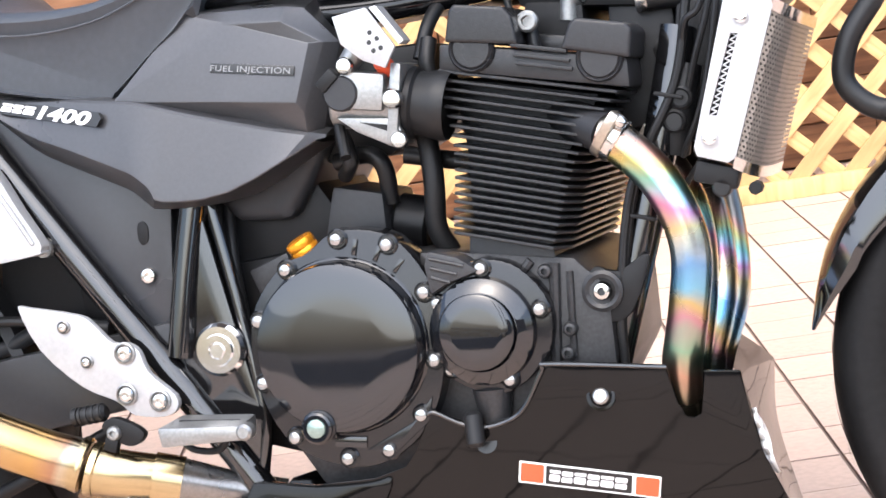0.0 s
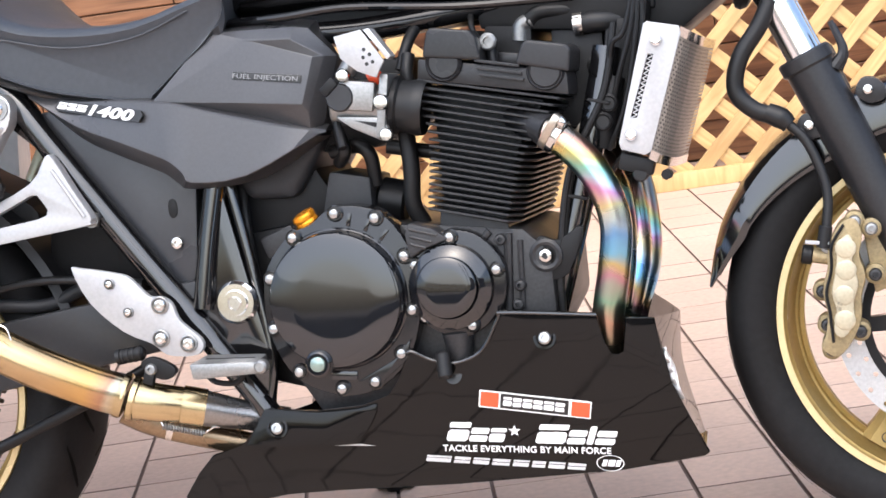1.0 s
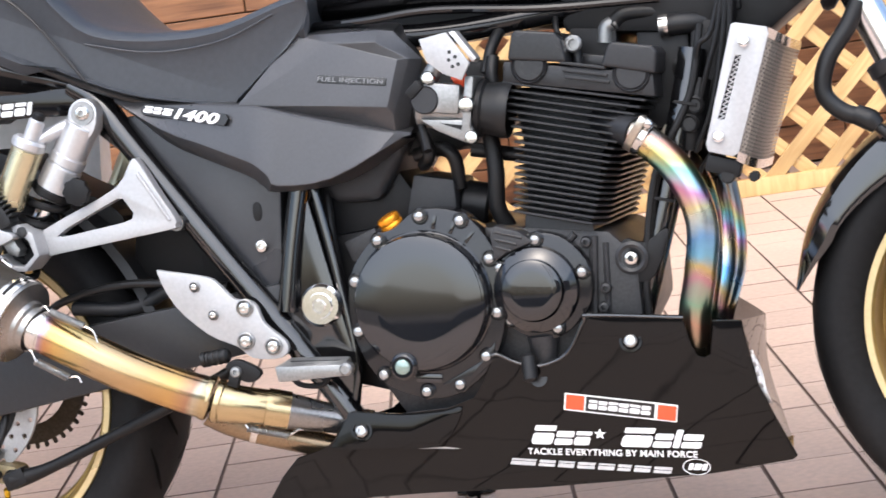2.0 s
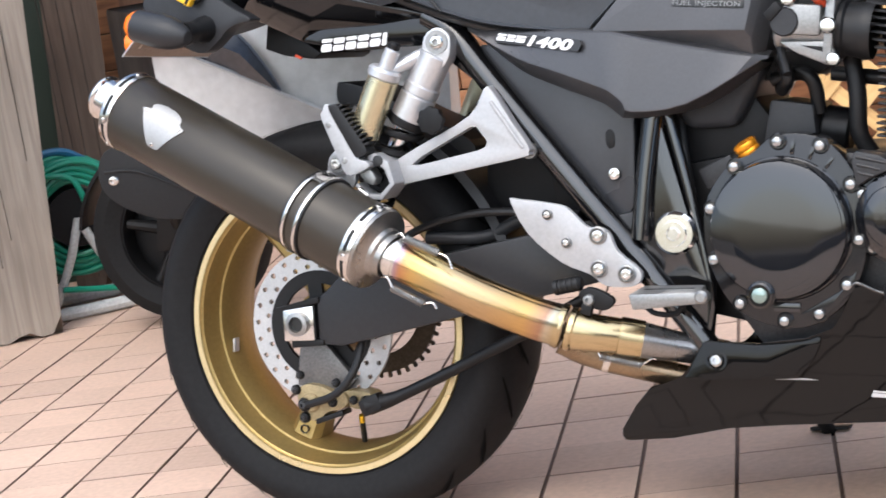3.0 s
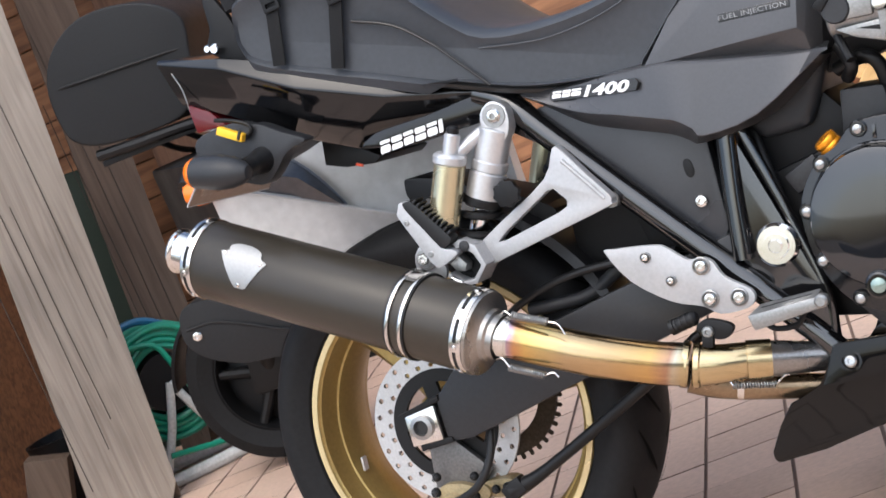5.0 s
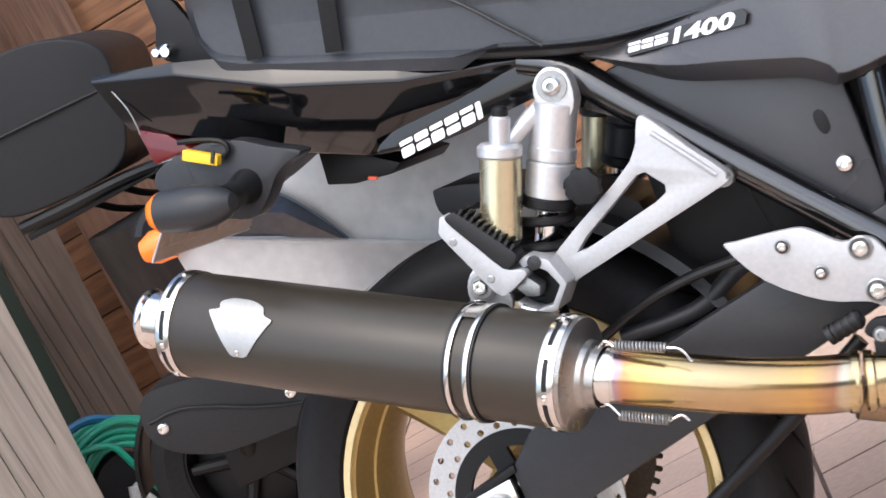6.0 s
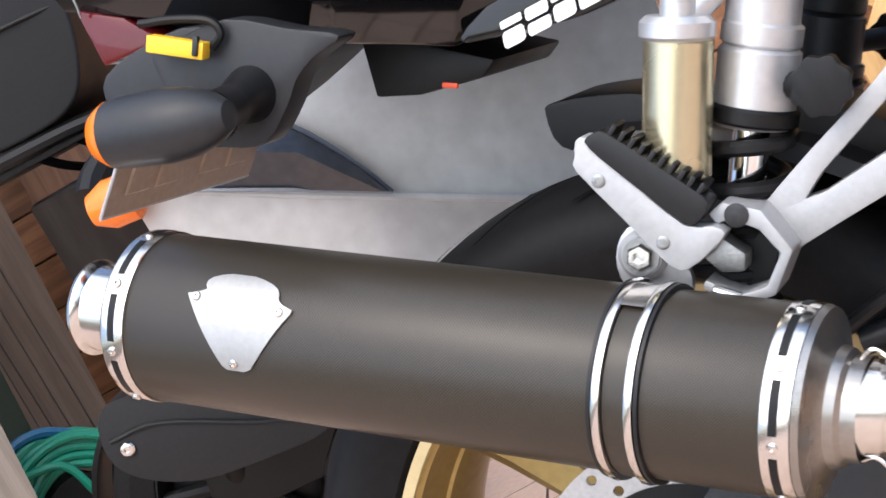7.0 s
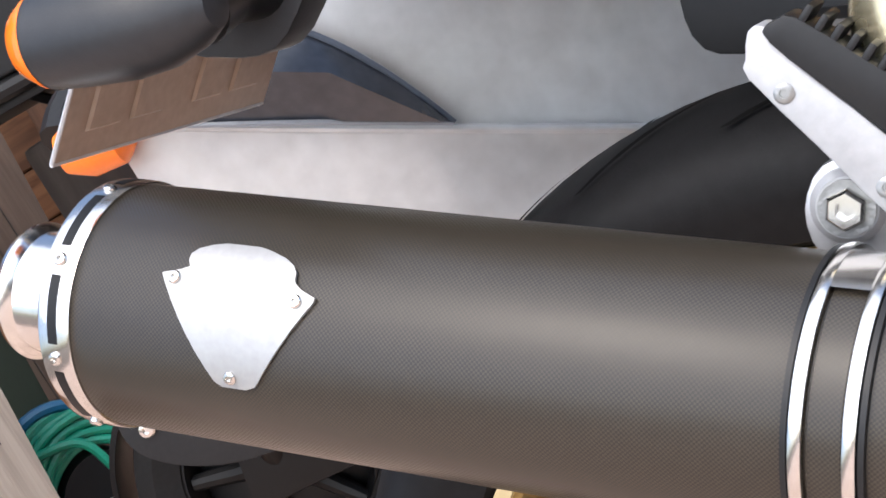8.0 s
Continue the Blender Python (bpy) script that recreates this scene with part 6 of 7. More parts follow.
bp("peg_rubber", prism(smooth_loop([(0.1300, 0.6395), (0.1380, 0.6412), (0.1455, 0.6380), (0.1640, 0.6065), (0.1820, 0.5755), (0.1820, 0.5680), (0.1730, 0.5625), (0.1635, 0.5640), (0.1490, 0.5940), (0.1345, 0.6245)], 2), -0.2285, -0.201, 0.0025), HOSE_RUBBER, pp)
p0, p1 = Vector((0.1445, -0.2147, 0.6390)), Vector((0.1820, -0.2147, 0.5750))
rib_way = (p1 - p0).normalized()
rib_out = Vector((-rib_way.z, 0, rib_way.x))
for k in range(10):
    q = p0.lerp(p1, (k + 0.5) / 10) + rib_out * 0.003
    bp("rubber_rib", box(tuple(q), (0.0036, 0.0265, 0.0090), (0, math.degrees(math.atan2(-rib_way.z, rib_way.x)), 0), 0.0014), HOSE_RUBBER, pp)
for x, z in ((0.1260, 0.6130), (0.1450, 0.5600)):
    bp("peg_bolt", bolt_shape((x, -0.226, z), 0.0045, h=0.0012), ALU_CAST, pp)

# ---- tail ----
U = [(-0.234, 0.986), (-0.11, 0.945), (0.0, 0.898), (0.14, 0.834), (0.287, 0.760)]
C1 = [(-0.230, 0.956), (-0.10, 0.890), (0.012, 0.840), (0.134, 0.788), (0.277, 0.740)]
C2 = [(-0.227, 0.934), (-0.105, 0.873), (-0.005, 0.816), (0.085, 0.772), (0.262, 0.734)]
LO = [(-0.222, 0.908), (-0.112, 0.841), (-0.033, 0.784), (0.045, 0.741), (0.254, 0.726)]
B1 = [(-0.233, 0.981), (-0.108, 0.930), (0.004, 0.858), (0.136, 0.795), (0.281, 0.745)]
W = ((0.112, 0.158, 0.160, 0.154, 0.120), (0.124, 0.168, 0.178, 0.170, 0.134), (0.119, 0.154, 0.172, 0.168, 0.131), (0.116, 0.144, 0.158, 0.158, 0.126), (0.112, 0.124, 0.120, 0.122, 0.120))
cowl = bmesh.new()
for sg in (1, -1):
    strip([[(x, sg * -y, z) for (x, z), y in zip(row, w)] for row, w in zip((U, B1, C1, C2, LO), W)] + [[(x, sg * -y * 0.6, z + 0.004) for (x, z), y in zip(LO, W[4])]], cowl, 0.003)
strip([[(x, w, z) for (x, z), w in zip(U, W[0])], [(x, -w, z) for (x, z), w in zip(U, W[0])]], cowl)
cowl_part = bp("tail_cowl", cowl, BLACK_GLOSS, None, "gloss black pointed tail cowl")
bp("cowl_tip", prism(smooth_loop([(0.055, 0.742), (0.090, 0.729), (0.141, 0.716), (0.203, 0.713), (0.262, 0.712), (0.275, 0.742), (0.20, 0.757), (0.11, 0.758)], 3), -0.138, -0.105, 0.004), BLACK_GLOSS, cowl_part)
mo = on_surface(0.083, -0.1388, 0.7205, 0, -1.5)
marks("cowl_logo", [0.017, 0.018, 0.017, 0.018, 0.017, 0.007], 0.0185, 0.0026, mo, WHITE, cowl_part, "bold white logo blocks", 0.25)
bp("cowl_screw", bolt_shape((0.005, -0.128, 0.790), 0.006, h=0.004), DARK, cowl_part)
grab = bp("grab_bracket", prism([(-0.118, 1.040), (-0.098, 1.036), (-0.086, 1.008), (-0.0765, 0.972), (-0.060, 0.9205), (-0.100, 0.930), (-0.131, 0.955), (-0.136, 0.974), (-0.122, 0.995)], -0.125, -0.113, 0.003), DARK, None, "black seat grab bracket")
for x, z, r in ((-0.1195, 0.9625, 0.0085), (-0.131, 0.967, 0.0065)):
    bp("bracket_nut", lathe([(r, 0), (r, 0.010), (r * 0.7, 0.013), (0, 0.013)], (x, -0.125, z), (0, -1, 0), 12), CHROME, grab)
lens = [(-0.2115, 0.906), (-0.211, 0.858), (-0.157, 0.852), (-0.178, 0.882)]
tl = bp("tail_light", facets([(x, sg * 0.119, z) for sg in (-1, 1) for x, z in lens], [(0, 1, 2, 3), (7, 6, 5, 4), (0, 4, 5, 1), (1, 5, 6, 2), (3, 2, 6, 7), (0, 3, 7, 4)], 0.003), RED, None, "dark red tail light")
bp("lens_trim", tube([(-0.212, -0.126, 0.958), (-0.204, -0.127, 0.930), (-0.2035, -0.127, 0.908), (-0.206, -0.125, 0.897)], 0.0010, 8), ALU_CAST, tl)
flap = bp("rear_mudguard", prism(smooth_loop([(-0.140, 0.832), (-0.120, 0.836), (-0.074, 0.831), (-0.035, 0.803), (-0.003, 0.781), (-0.027, 0.777), (-0.046, 0.770), (-0.062, 0.757), (-0.090, 0.742), (-0.118, 0.752), (-0.136, 0.770)], 3), -0.182, -0.150, 0.004), DARK_PANEL, None, "dark grey plastic rear mudguard")
bp("mudguard_side", prism(smooth_loop([(-0.196, 0.846), (-0.150, 0.850), (-0.110, 0.842), (-0.06, 0.80), (-0.085, 0.785), (-0.176, 0.776), (-0.204, 0.820)], 3), -0.152, 0.02, 0.004), DARK_PANEL, flap)
bp("reflector", box((-0.1095, -0.195, 0.8290), (0.044, 0.012, 0.0120), (0, 35, 0), 0.001), YELLOW, flap, "yellow reflective strip")
bp("reflector_holder", tube([(-0.132, -0.188, 0.858), (-0.108, -0.188, 0.849), (-0.083, -0.188, 0.835), (-0.079, -0.188, 0.823), (-0.090, -0.188, 0.817)], 0.0032, 8), DARK, flap)
bp("reflector_clip", box((-0.094, -0.2015, 0.822), (0.004, 0.004, 0.014), (0, 35, 0), 0.0008), INK, flap)
pr, pl = Vector((-0.262, 0.110, 0.753)), Vector((-0.278, -0.115, 0.760))
pu = Vector((0.098, 0, 0.083))
pb = bmesh.new()
nn = (pl - pr).cross(pu).normalized() * 0.0008
vs = [pb.verts.new(p + k * nn) for k in (-1, 1) for p in (pr, pl, pl + pu, pr + pu)]
for f in ((0, 1, 2, 3), (7, 6, 5, 4), (0, 4, 5, 1), (1, 5, 6, 2), (2, 6, 7, 3), (3, 7, 4, 0)):
    pb.faces.new([vs[i] for i in f])
plate_ob = bp("number_plate", pb, PLATE_BACK, None, "bare metal back of a number plate with embossed bars")
dr = (pl - pr)
for k, w in ((0.08, 0.15), (0.27, 0.15), (0.56, 0.15), (0.75, 0.15)):
    o = pr + dr * k + pu * 0.12
    e = facets([o, o + dr * w, o + dr * w + pu * 0.5, o + pu * 0.5] + [p - nn * 3.5 + (mid_p - p) * 0.1 for mid_p in [o + dr * w / 2 + pu * 0.25] for p in (o, o + dr * w, o + dr * w + pu * 0.5, o + pu * 0.5)] + [p + nn * 3.5 + (mid_p - p) * 0.1 for mid_p in [o + dr * w / 2 + pu * 0.25] for p in (o, o + dr * w, o + dr * w + pu * 0.5, o + pu * 0.5)], [(4, 5, 6, 7), (11, 10, 9, 8)] + [(a, (a + 1) % 4, 4 + (a + 1) % 4, 4 + a) for a in range(4)] + [((a + 1) % 4, a, 8 + a, 8 + (a + 1) % 4) for a in range(4)])
    bp("embossed_bar", e, PLATE_BACK, plate_ob)
edge = bmesh.new()
for a, c in ((pr, pl), (pl, pl + pu)):
    rod(a, c, 0.0014, 6, edge)
bp("plate_rim", edge, ALU, plate_ob)
for sy in (-1,):
    y = 0.245 * sy
    bl = bp("turn_signal", lathe([(0.0235, 0), (0.0250, 0.02), (0.0258, 0.045), (0.0235, 0.066), (0.017, 0.084), (0.010, 0.094), (0, 0.096)], (-0.158, y, 0.792), (0.95, 0.1 * sy, -0.31), 32), DARK_PANEL, None, "black turn signal with an amber lens")
    bp("signal_lens", lathe([(0, -0.018), (0.010, -0.0165), (0.018, -0.011), (0.023, -0.002), (0.0238, 0.001)], (-0.158, y, 0.792), (0.95, 0.1 * sy, -0.31), 32), AMBER, bl, "amber lens")
    bp("signal_stem", tube([(-0.090, y * 0.95, 0.770), (-0.086, y * 0.85, 0.773), (-0.083, y * 0.70, 0.778)], [0.018, 0.015, 0.022], 20), HOSE_RUBBER, bl)
bp("inner_flap", prism([(-0.030, 0.784), (-0.008, 0.772), (0.023, 0.748), (0.055, 0.722), (0.040, 0.715), (-0.009, 0.726), (-0.040, 0.740)], -0.085, 0.085, 0.003), DARK)
bp("flap_mark", box((0.016, -0.0855, 0.7215), (0.012, 0.004, 0.004), (0, 30, 0), 0.001), ORANGE_RED)
bp("hugger_lip", prism(smooth_loop([(0.0612, 0.6713), (0.0721, 0.6758), (0.1243, 0.6564), (0.176, 0.6224), (0.2356, 0.5898), (0.2761, 0.5574), (0.2617, 0.5306), (0.1813, 0.5773), (0.0915, 0.626), (0.0608, 0.6446)], 3), -0.06, 0.06, 0.004), DARK, None, "black front lip of the rear hugger")
bp("under_tray", prism([(-0.19, 0.875), (-0.03, 0.785), (0.06, 0.742), (0.28, 0.727), (0.28, 0.755), (0.0, 0.87), (-0.18, 0.93)], -0.075, 0.075, 0.01), DARK)

# ---- front end ----
for sy in (-1, 1):
    y = 0.105 * sy
    fk = bp("fork_leg", rod((1.392, y, 0.648), (1.535, y, 0.300), 0.0325, 32, r2=0.027, bevel=0.004), ENGINE, None, "satin black fork lower leg")
    bp("fork_tube", rod((1.315, y, 0.835), (1.400, y, 0.630), 0.0235, 32), CHROME, fk, "chrome fork tube")
    bp("fork_collar", rod((1.386, y, 0.662), (1.394, y, 0.643), 0.036, 32, bevel=0.003), ENGINE, fk)
    bp("fork_clamp", rod((1.30, y, 0.86), (1.327, y, 0.80), 0.033, 28), DARK, fk)
    for x, z in ((1.386, 0.570), (1.464, 0.608)):
        bp("fender_boss", prism(smooth_loop([(x - 0.016, z - 0.004), (x - 0.008, z + 0.014), (x + 0.010, z + 0.014), (x + 0.022, z + 0.002), (x + 0.02, z - 0.014), (x, z - 0.018)], 3), y - 0.012, y + 0.012, 0.003), ENGINE, fk)
        bp("fender_bolt", bolt_shape((x, y + sy * 0.012, z), 0.0075, (0, sy, 0), 0.006), STEEL, fk)
    bp("axle_lug", rod((1.535, y - 0.02, 0.302), (1.535, y + 0.02, 0.302), 0.035, 28, bevel=0.003), ENGINE, fk)
    bp("hose_guide", tube([(1.425, y - 0.01, 0.640), (1.437, y - 0.01, 0.662), (1.425, y - 0.01, 0.700)], [0.010, 0.006, 0.004], 10), ENGINE, fk)
fen = arc_sweep([(0.290, -0.074), (0.300, -0.076), (0.316, -0.068), (0.326, -0.045), (0.330, 0), (0.326, 0.045), (0.316, 0.068), (0.300, 0.076), (0.290, 0.074), (0.300, 0.072), (0.313, 0.064), (0.322, 0.043), (0.326, 0), (0.322, -0.043), (0.313, -0.064), (0.300, -0.072)], FW, 168, 30, 40)
for v in fen.verts:
    a = math.degrees(math.atan2(v.co.z - FW[2], v.co.x - FW[0]))
    rr = math.hypot(v.co.x - FW[0], v.co.z - FW[2])
    if rr < 0.302 and a < 150:
        k = min(1, (150 - a) / 30) * 0.032
        v.co.x -= (v.co.x - FW[0]) / rr * k
        v.co.z -= (v.co.z - FW[2]) / rr * k
for v in fen.verts:
    a = math.degrees(math.atan2(v.co.z - FW[2], v.co.x - FW[0]))
    rr = math.hypot(v.co.x - FW[0], v.co.z - FW[2])
    if a > 154:
        k = ((a - 154) / 14) ** 1.2 * 0.85
        to = rr + (0.322 - rr) * k
        v.co.x, v.co.z = FW[0] + (v.co.x - FW[0]) / rr * to, FW[2] + (v.co.z - FW[2]) / rr * to
bp("front_fender", fen, FRAME_GLOSS, None, "gloss black front fender")
PALE = mat("pale_gold_caliper", (0.46, 0.41, 0.29), 0.45, 0.3, 0.08, 60)
cal = bp("front_caliper", prism(smooth_loop([(1.376, 0.283), (1.383, 0.300), (1.388, 0.330), (1.384, 0.355), (1.393, 0.385), (1.396, 0.412), (1.412, 0.440), (1.432, 0.447), (1.440, 0.425), (1.434, 0.398), (1.440, 0.372), (1.432, 0.345), (1.430, 0.318), (1.415, 0.288), (1.395, 0.270)], 3), -0.148, -0.082, 0.006), GOLD_DULL, None, "champagne gold six-piston front brake caliper")
bp("caliper_face", prism(smooth_loop([(1.394, 0.305), (1.400, 0.330), (1.396, 0.355), (1.404, 0.385), (1.408, 0.412), (1.422, 0.428), (1.429, 0.412), (1.424, 0.390), (1.430, 0.365), (1.422, 0.340), (1.420, 0.315), (1.406, 0.296)], 3), -0.156, -0.146, 0.004), PALE, cal)
for x, z in ((1.409, 0.318), (1.411, 0.350), (1.416, 0.382), (1.418, 0.410)):
    bp("piston_bump", lathe([(0.0, 0.002), (0.010, 0.0018), (0.0125, 0.001), (0.0135, 0.0)], (x, -0.1555, z), (0, -1, 0), 20), PALE, cal)
bp("caliper_split", tube([(1.392, -0.150, 0.290), (1.391, -0.151, 0.330), (1.389, -0.151, 0.355), (1.398, -0.151, 0.385), (1.401, -0.151, 0.415), (1.418, -0.150, 0.440)], 0.0022, 6), DARK, cal)
for x, z in ((1.384, 0.356), (1.395, 0.412), (1.432, 0.442), (1.452, 0.431), (1.452, 0.372), (1.386, 0.312), (1.389, 0.279), (1.427, 0.300)):
    bp("bolt_lug", rod((x, -0.10, z), (x, -0.140, z), 0.013, 18, bevel=0.003), GOLD_DULL, cal)
    bp("caliper_bolt", bolt_shape((x, -0.140, z), 0.0085, h=0.007), CRANK if z < 0.4 else ALU_CAST, cal)
bp("bleed_union", rod((1.400, -0.135, 0.398), (1.372, -0.135, 0.404), 0.010, 16, bevel=0.002), GOLD_DULL, cal)
bp("union_bolt", rod((1.376, -0.135, 0.403), (1.362, -0.135, 0.406), 0.0125, 12, bevel=0.002), DARK, cal)
bp("union_clip", box((1.383, -0.150, 0.420), (0.030, 0.004, 0.005), (0, 8, 0), 0.001), ALU_WHITE, cal)
bp("caliper_mount", prism([(1.44, 0.44), (1.475, 0.455), (1.49, 0.36), (1.45, 0.345)], -0.118, -0.095, 0.003), GOLD_DULL, cal)
marks("caliper_mark", [0.005, 0.005, 0.005, 0.005], 0.007, 0.002, Matrix.Translation((1.405, -0.1568, 0.330)) @ pose(0, 0, 0, 90) @ pose(0, 0, 0, 0, 0, 70), mat("dark_print", (0.25, 0.22, 0.15), 0.5), cal, "", 0.1, 0.0003)
hb = bp("brake_hose", tube([(1.352, -0.12, 0.735), (1.336, -0.125, 0.705), (1.307, -0.13, 0.665), (1.298, -0.13, 0.625), (1.318, -0.13, 0.598), (1.347, -0.13, 0.586)], 0.0115, 14), HOSE_RUBBER, None, "black front brake hose")
bp("hose_joint", tube([(1.335, -0.13, 0.592), (1.352, -0.132, 0.583), (1.362, -0.133, 0.573)], [0.013, 0.0145, 0.011], 14), HOSE_RUBBER, hb)
bp("hose_end", tube([(1.355, -0.132, 0.580), (1.382, -0.135, 0.549), (1.401, -0.14, 0.490), (1.397, -0.145, 0.44), (1.390, -0.145, 0.412)], 0.0065, 12), HOSE_RUBBER, hb)
bp("hose_ferrule", rod((1.396, -0.145, 0.44), (1.390, -0.145, 0.412), 0.009, 14, bevel=0.001), HOSE_RUBBER, hb)
bp("horn_cover", rod((1.318, -0.10, 0.765), (1.335, -0.10, 0.755), 0.035, 24, bevel=0.006), DARK)
stand = bp("side_stand", tube([(0.62, 0.16, 0.27), (0.64, 0.24, 0.14), (0.66, 0.33, 0.03)], 0.012, 12), DARK, None, "black side stand")
bp("stand_foot", box((0.66, 0.335, 0.042), (0.06, 0.04, 0.006), (-7, 0, 0), 0.001), DARK, stand)

# ---- luggage on the seat ----
bag = new("seat_bag")
bag.matrix_world = BIKE.matrix_world.copy()
tagged(bag, "black fabric bag strapped on the pillion seat", "bag")
FABRIC = mat("black_nylon_fabric", (0.013, 0.014, 0.016), 0.75, 0, 0.15, 60, 0.05, 900, spec=0.25)
part("bag_body", prism([(-0.07, 0.995), (-0.055, 1.18), (0.16, 1.16), (0.20, 1.05), (0.18, 0.985), (0.06, 1.012)], -0.17, 0.17, 0.02), FABRIC, bag)
WEB = mat("black_webbing", (0.007, 0.007, 0.0075), 0.7, 0, 0.2, 200, 0.05, 900, spec=0.25)
for x0, z0, x1, z1 in ((0.028, 1.01, -0.002, 0.895), (0.128, 0.97, 0.086, 0.857)):
    q = Vector((x1 - x0, 0, z1 - z0))
    part("strap", box(((x0 + x1) / 2, -0.1765, (z0 + z1) / 2), (0.021, 0.0025, q.length), (0, math.degrees(math.atan2(q.x, q.z)) + 180, 0), 0.0006), WEB, bag)
for x, z in ((0.022, 0.985), (0.124, 0.958)):
    part("buckle", prism_holes([(x - 0.014, z - 0.014), (x + 0.014, z - 0.014), (x + 0.014, z + 0.014), (x - 0.014, z + 0.014)], [[(x - 0.009, z - 0.008), (x + 0.009, z - 0.008), (x + 0.009, z - 0.002), (x - 0.009, z - 0.002)]], -0.183, -0.178, 0.001), DARK, bag)

# ---- parked scooter ----
scooter = new("scooter")
tagged(scooter, "silver scooter with black top case parked behind the motorcycle", "scooter")
sp_ = lambda name, b, m, parent=None, label="", smooth=35: part(name, b, m, parent or scooter, label, smooth)
SC = (-0.80, 1.75, 0.235)
body = sp_("body_panel", facets([(-0.27, 0.37, 0.86), (-0.335, 0.36, 0.779), (-0.14, 0.35, 0.664), (0.16, 0.36, 0.487), (0.20, 0.38, 0.86), (-0.26, 0.55, 0.88), (0.18, 0.56, 0.88), (-0.33, 0.55, 0.60), (0.14, 0.56, 0.40), (-0.34, 0.378, 0.63), (-0.13, 0.370, 0.50), (0.15, 0.380, 0.40)], [(0, 1, 2, 3, 4), (1, 9, 10, 2), (2, 10, 11, 3), (0, 4, 6, 5), (9, 7, 8, 11, 10), (0, 5, 7, 9, 1), (4, 3, 11, 8, 6)], 0.003), SILVER_BODY, None, "scuffed silver side panel")
sp_("panel_ledge", tube([(-0.335, 0.358, 0.778), (-0.14, 0.348, 0.663), (0.16, 0.358, 0.486)], 0.0035, 8), SILVER_BODY, body)
BL = [(-0.112, 0.653), (-0.123, 0.681), (-0.139, 0.715), (-0.157, 0.745), (-0.176, 0.767), (-0.205, 0.785), (-0.290, 0.790), (-0.330, 0.778), (-0.285, 0.752), (-0.195, 0.702)]
blade = sp_("tinted_lens", facets([(x, 0.340, z) for x, z in BL] + [(-0.118, 0.322, 0.660), (-0.165, 0.312, 0.728), (-0.230, 0.310, 0.768)], [(0, 1, 10), (1, 2, 10), (2, 11, 10), (2, 3, 11), (3, 4, 11), (4, 12, 11), (4, 5, 12), (5, 6, 12), (6, 7, 12), (7, 8, 12), (8, 9, 11, 12), (9, 0, 10, 11)], 0.0), BLADE, None, "dark tinted pointed lens", 20)
sp_("lens_rim", tube([(x, 0.338, z) for x, z in BL[:6]], 0.0024, 6), mat("blue_grey_trim", (0.12, 0.14, 0.18), 0.3), blade)
sp_("lens_rim", tube([(x, 0.338, z) for x, z in (BL[8], BL[9], BL[0])], 0.0022, 6), mat("pale_grey_trim", (0.22, 0.24, 0.27), 0.3), blade)
sp_("panel_bolt", rod((0.02, 0.375, 0.79), (0.02, 0.352, 0.79), 0.016, 20, bevel=0.004), DARK_PANEL)
sp_("body_core", facets([(-0.35, 0.55, 0.62), (0.10, 0.58, 0.60), (-0.50, 1.40, 0.60), (-0.75, 1.35, 0.60), (-0.35, 0.55, 0.80), (0.10, 0.58, 0.80), (-0.50, 1.40, 0.82), (-0.75, 1.35, 0.82)], [(3, 2, 1, 0), (4, 5, 6, 7), (0, 1, 5, 4), (1, 2, 6, 5), (2, 3, 7, 6), (3, 0, 4, 7)], 0.01), DARK, None, "dark rear body")
sh_ = sp_("exhaust_shield", prism(smooth_loop([(-0.901, 0.400), (-0.893, 0.462), (-0.859, 0.490), (-0.79, 0.480), (-0.716, 0.457), (-0.64, 0.41), (-0.567, 0.348), (-0.548, 0.300), (-0.58, 0.282), (-0.68, 0.290), (-0.782, 0.308), (-0.86, 0.348)], 4), 1.50, 1.62, 0.016), MATTE_BLACK, None, "matte black exhaust heat shield")
for x, z in ((-0.866, 0.412), (-0.60, 0.350)):
    sp_("shield_bolt", bolt_shape((x, 1.50, z), 0.013, h=0.008), STEEL, sh_)
sp_("shield_crease", tube([(-0.885, 1.499, 0.435), (-0.80, 1.497, 0.425), (-0.66, 1.497, 0.35), (-0.575, 1.499, 0.315)], 0.004, 8), MATTE_BLACK, sh_)
sp_("rear_tyre", lathe([(0.15, -0.055), (0.19, -0.066), (0.22, -0.055), (0.235, 0), (0.22, 0.055), (0.19, 0.066), (0.15, 0.055)], SC, (0, 1, 0), 64), RUBBER, None, "black scooter tyre")
rim_o = sp_("rear_rim", lathe([(0.155, -0.05), (0.145, -0.052), (0.135, -0.03), (0.13, 0.03), (0.155, 0.05)], SC, (0, 1, 0), 48), DARK, None, "dark scooter wheel rim")
for k in range(5):
    a = radians(72 * k + 20)
    sp_("rim_spoke", rod((SC[0] + 0.03 * math.cos(a), SC[1] - 0.02, SC[2] + 0.03 * math.sin(a)), (SC[0] + 0.14 * math.cos(a), SC[1] - 0.03, SC[2] + 0.14 * math.sin(a)), 0.018, 10, r2=0.013), DARK, rim_o)
# Dark disc added behind the spokes in place of the shade there.
sp_("rim_dark_fill", lathe([(0, 0.0), (0.12, 0.01), (0.14, 0.02)], (SC[0], SC[1] - 0.015, SC[2]), (0, 1, 0), 32), DARK, rim_o)
sp_("rim_hub", rod((SC[0], SC[1] - 0.05, SC[2]), (SC[0], SC[1] + 0.05, SC[2]), 0.045, 24, bevel=0.004), DARK, rim_o)
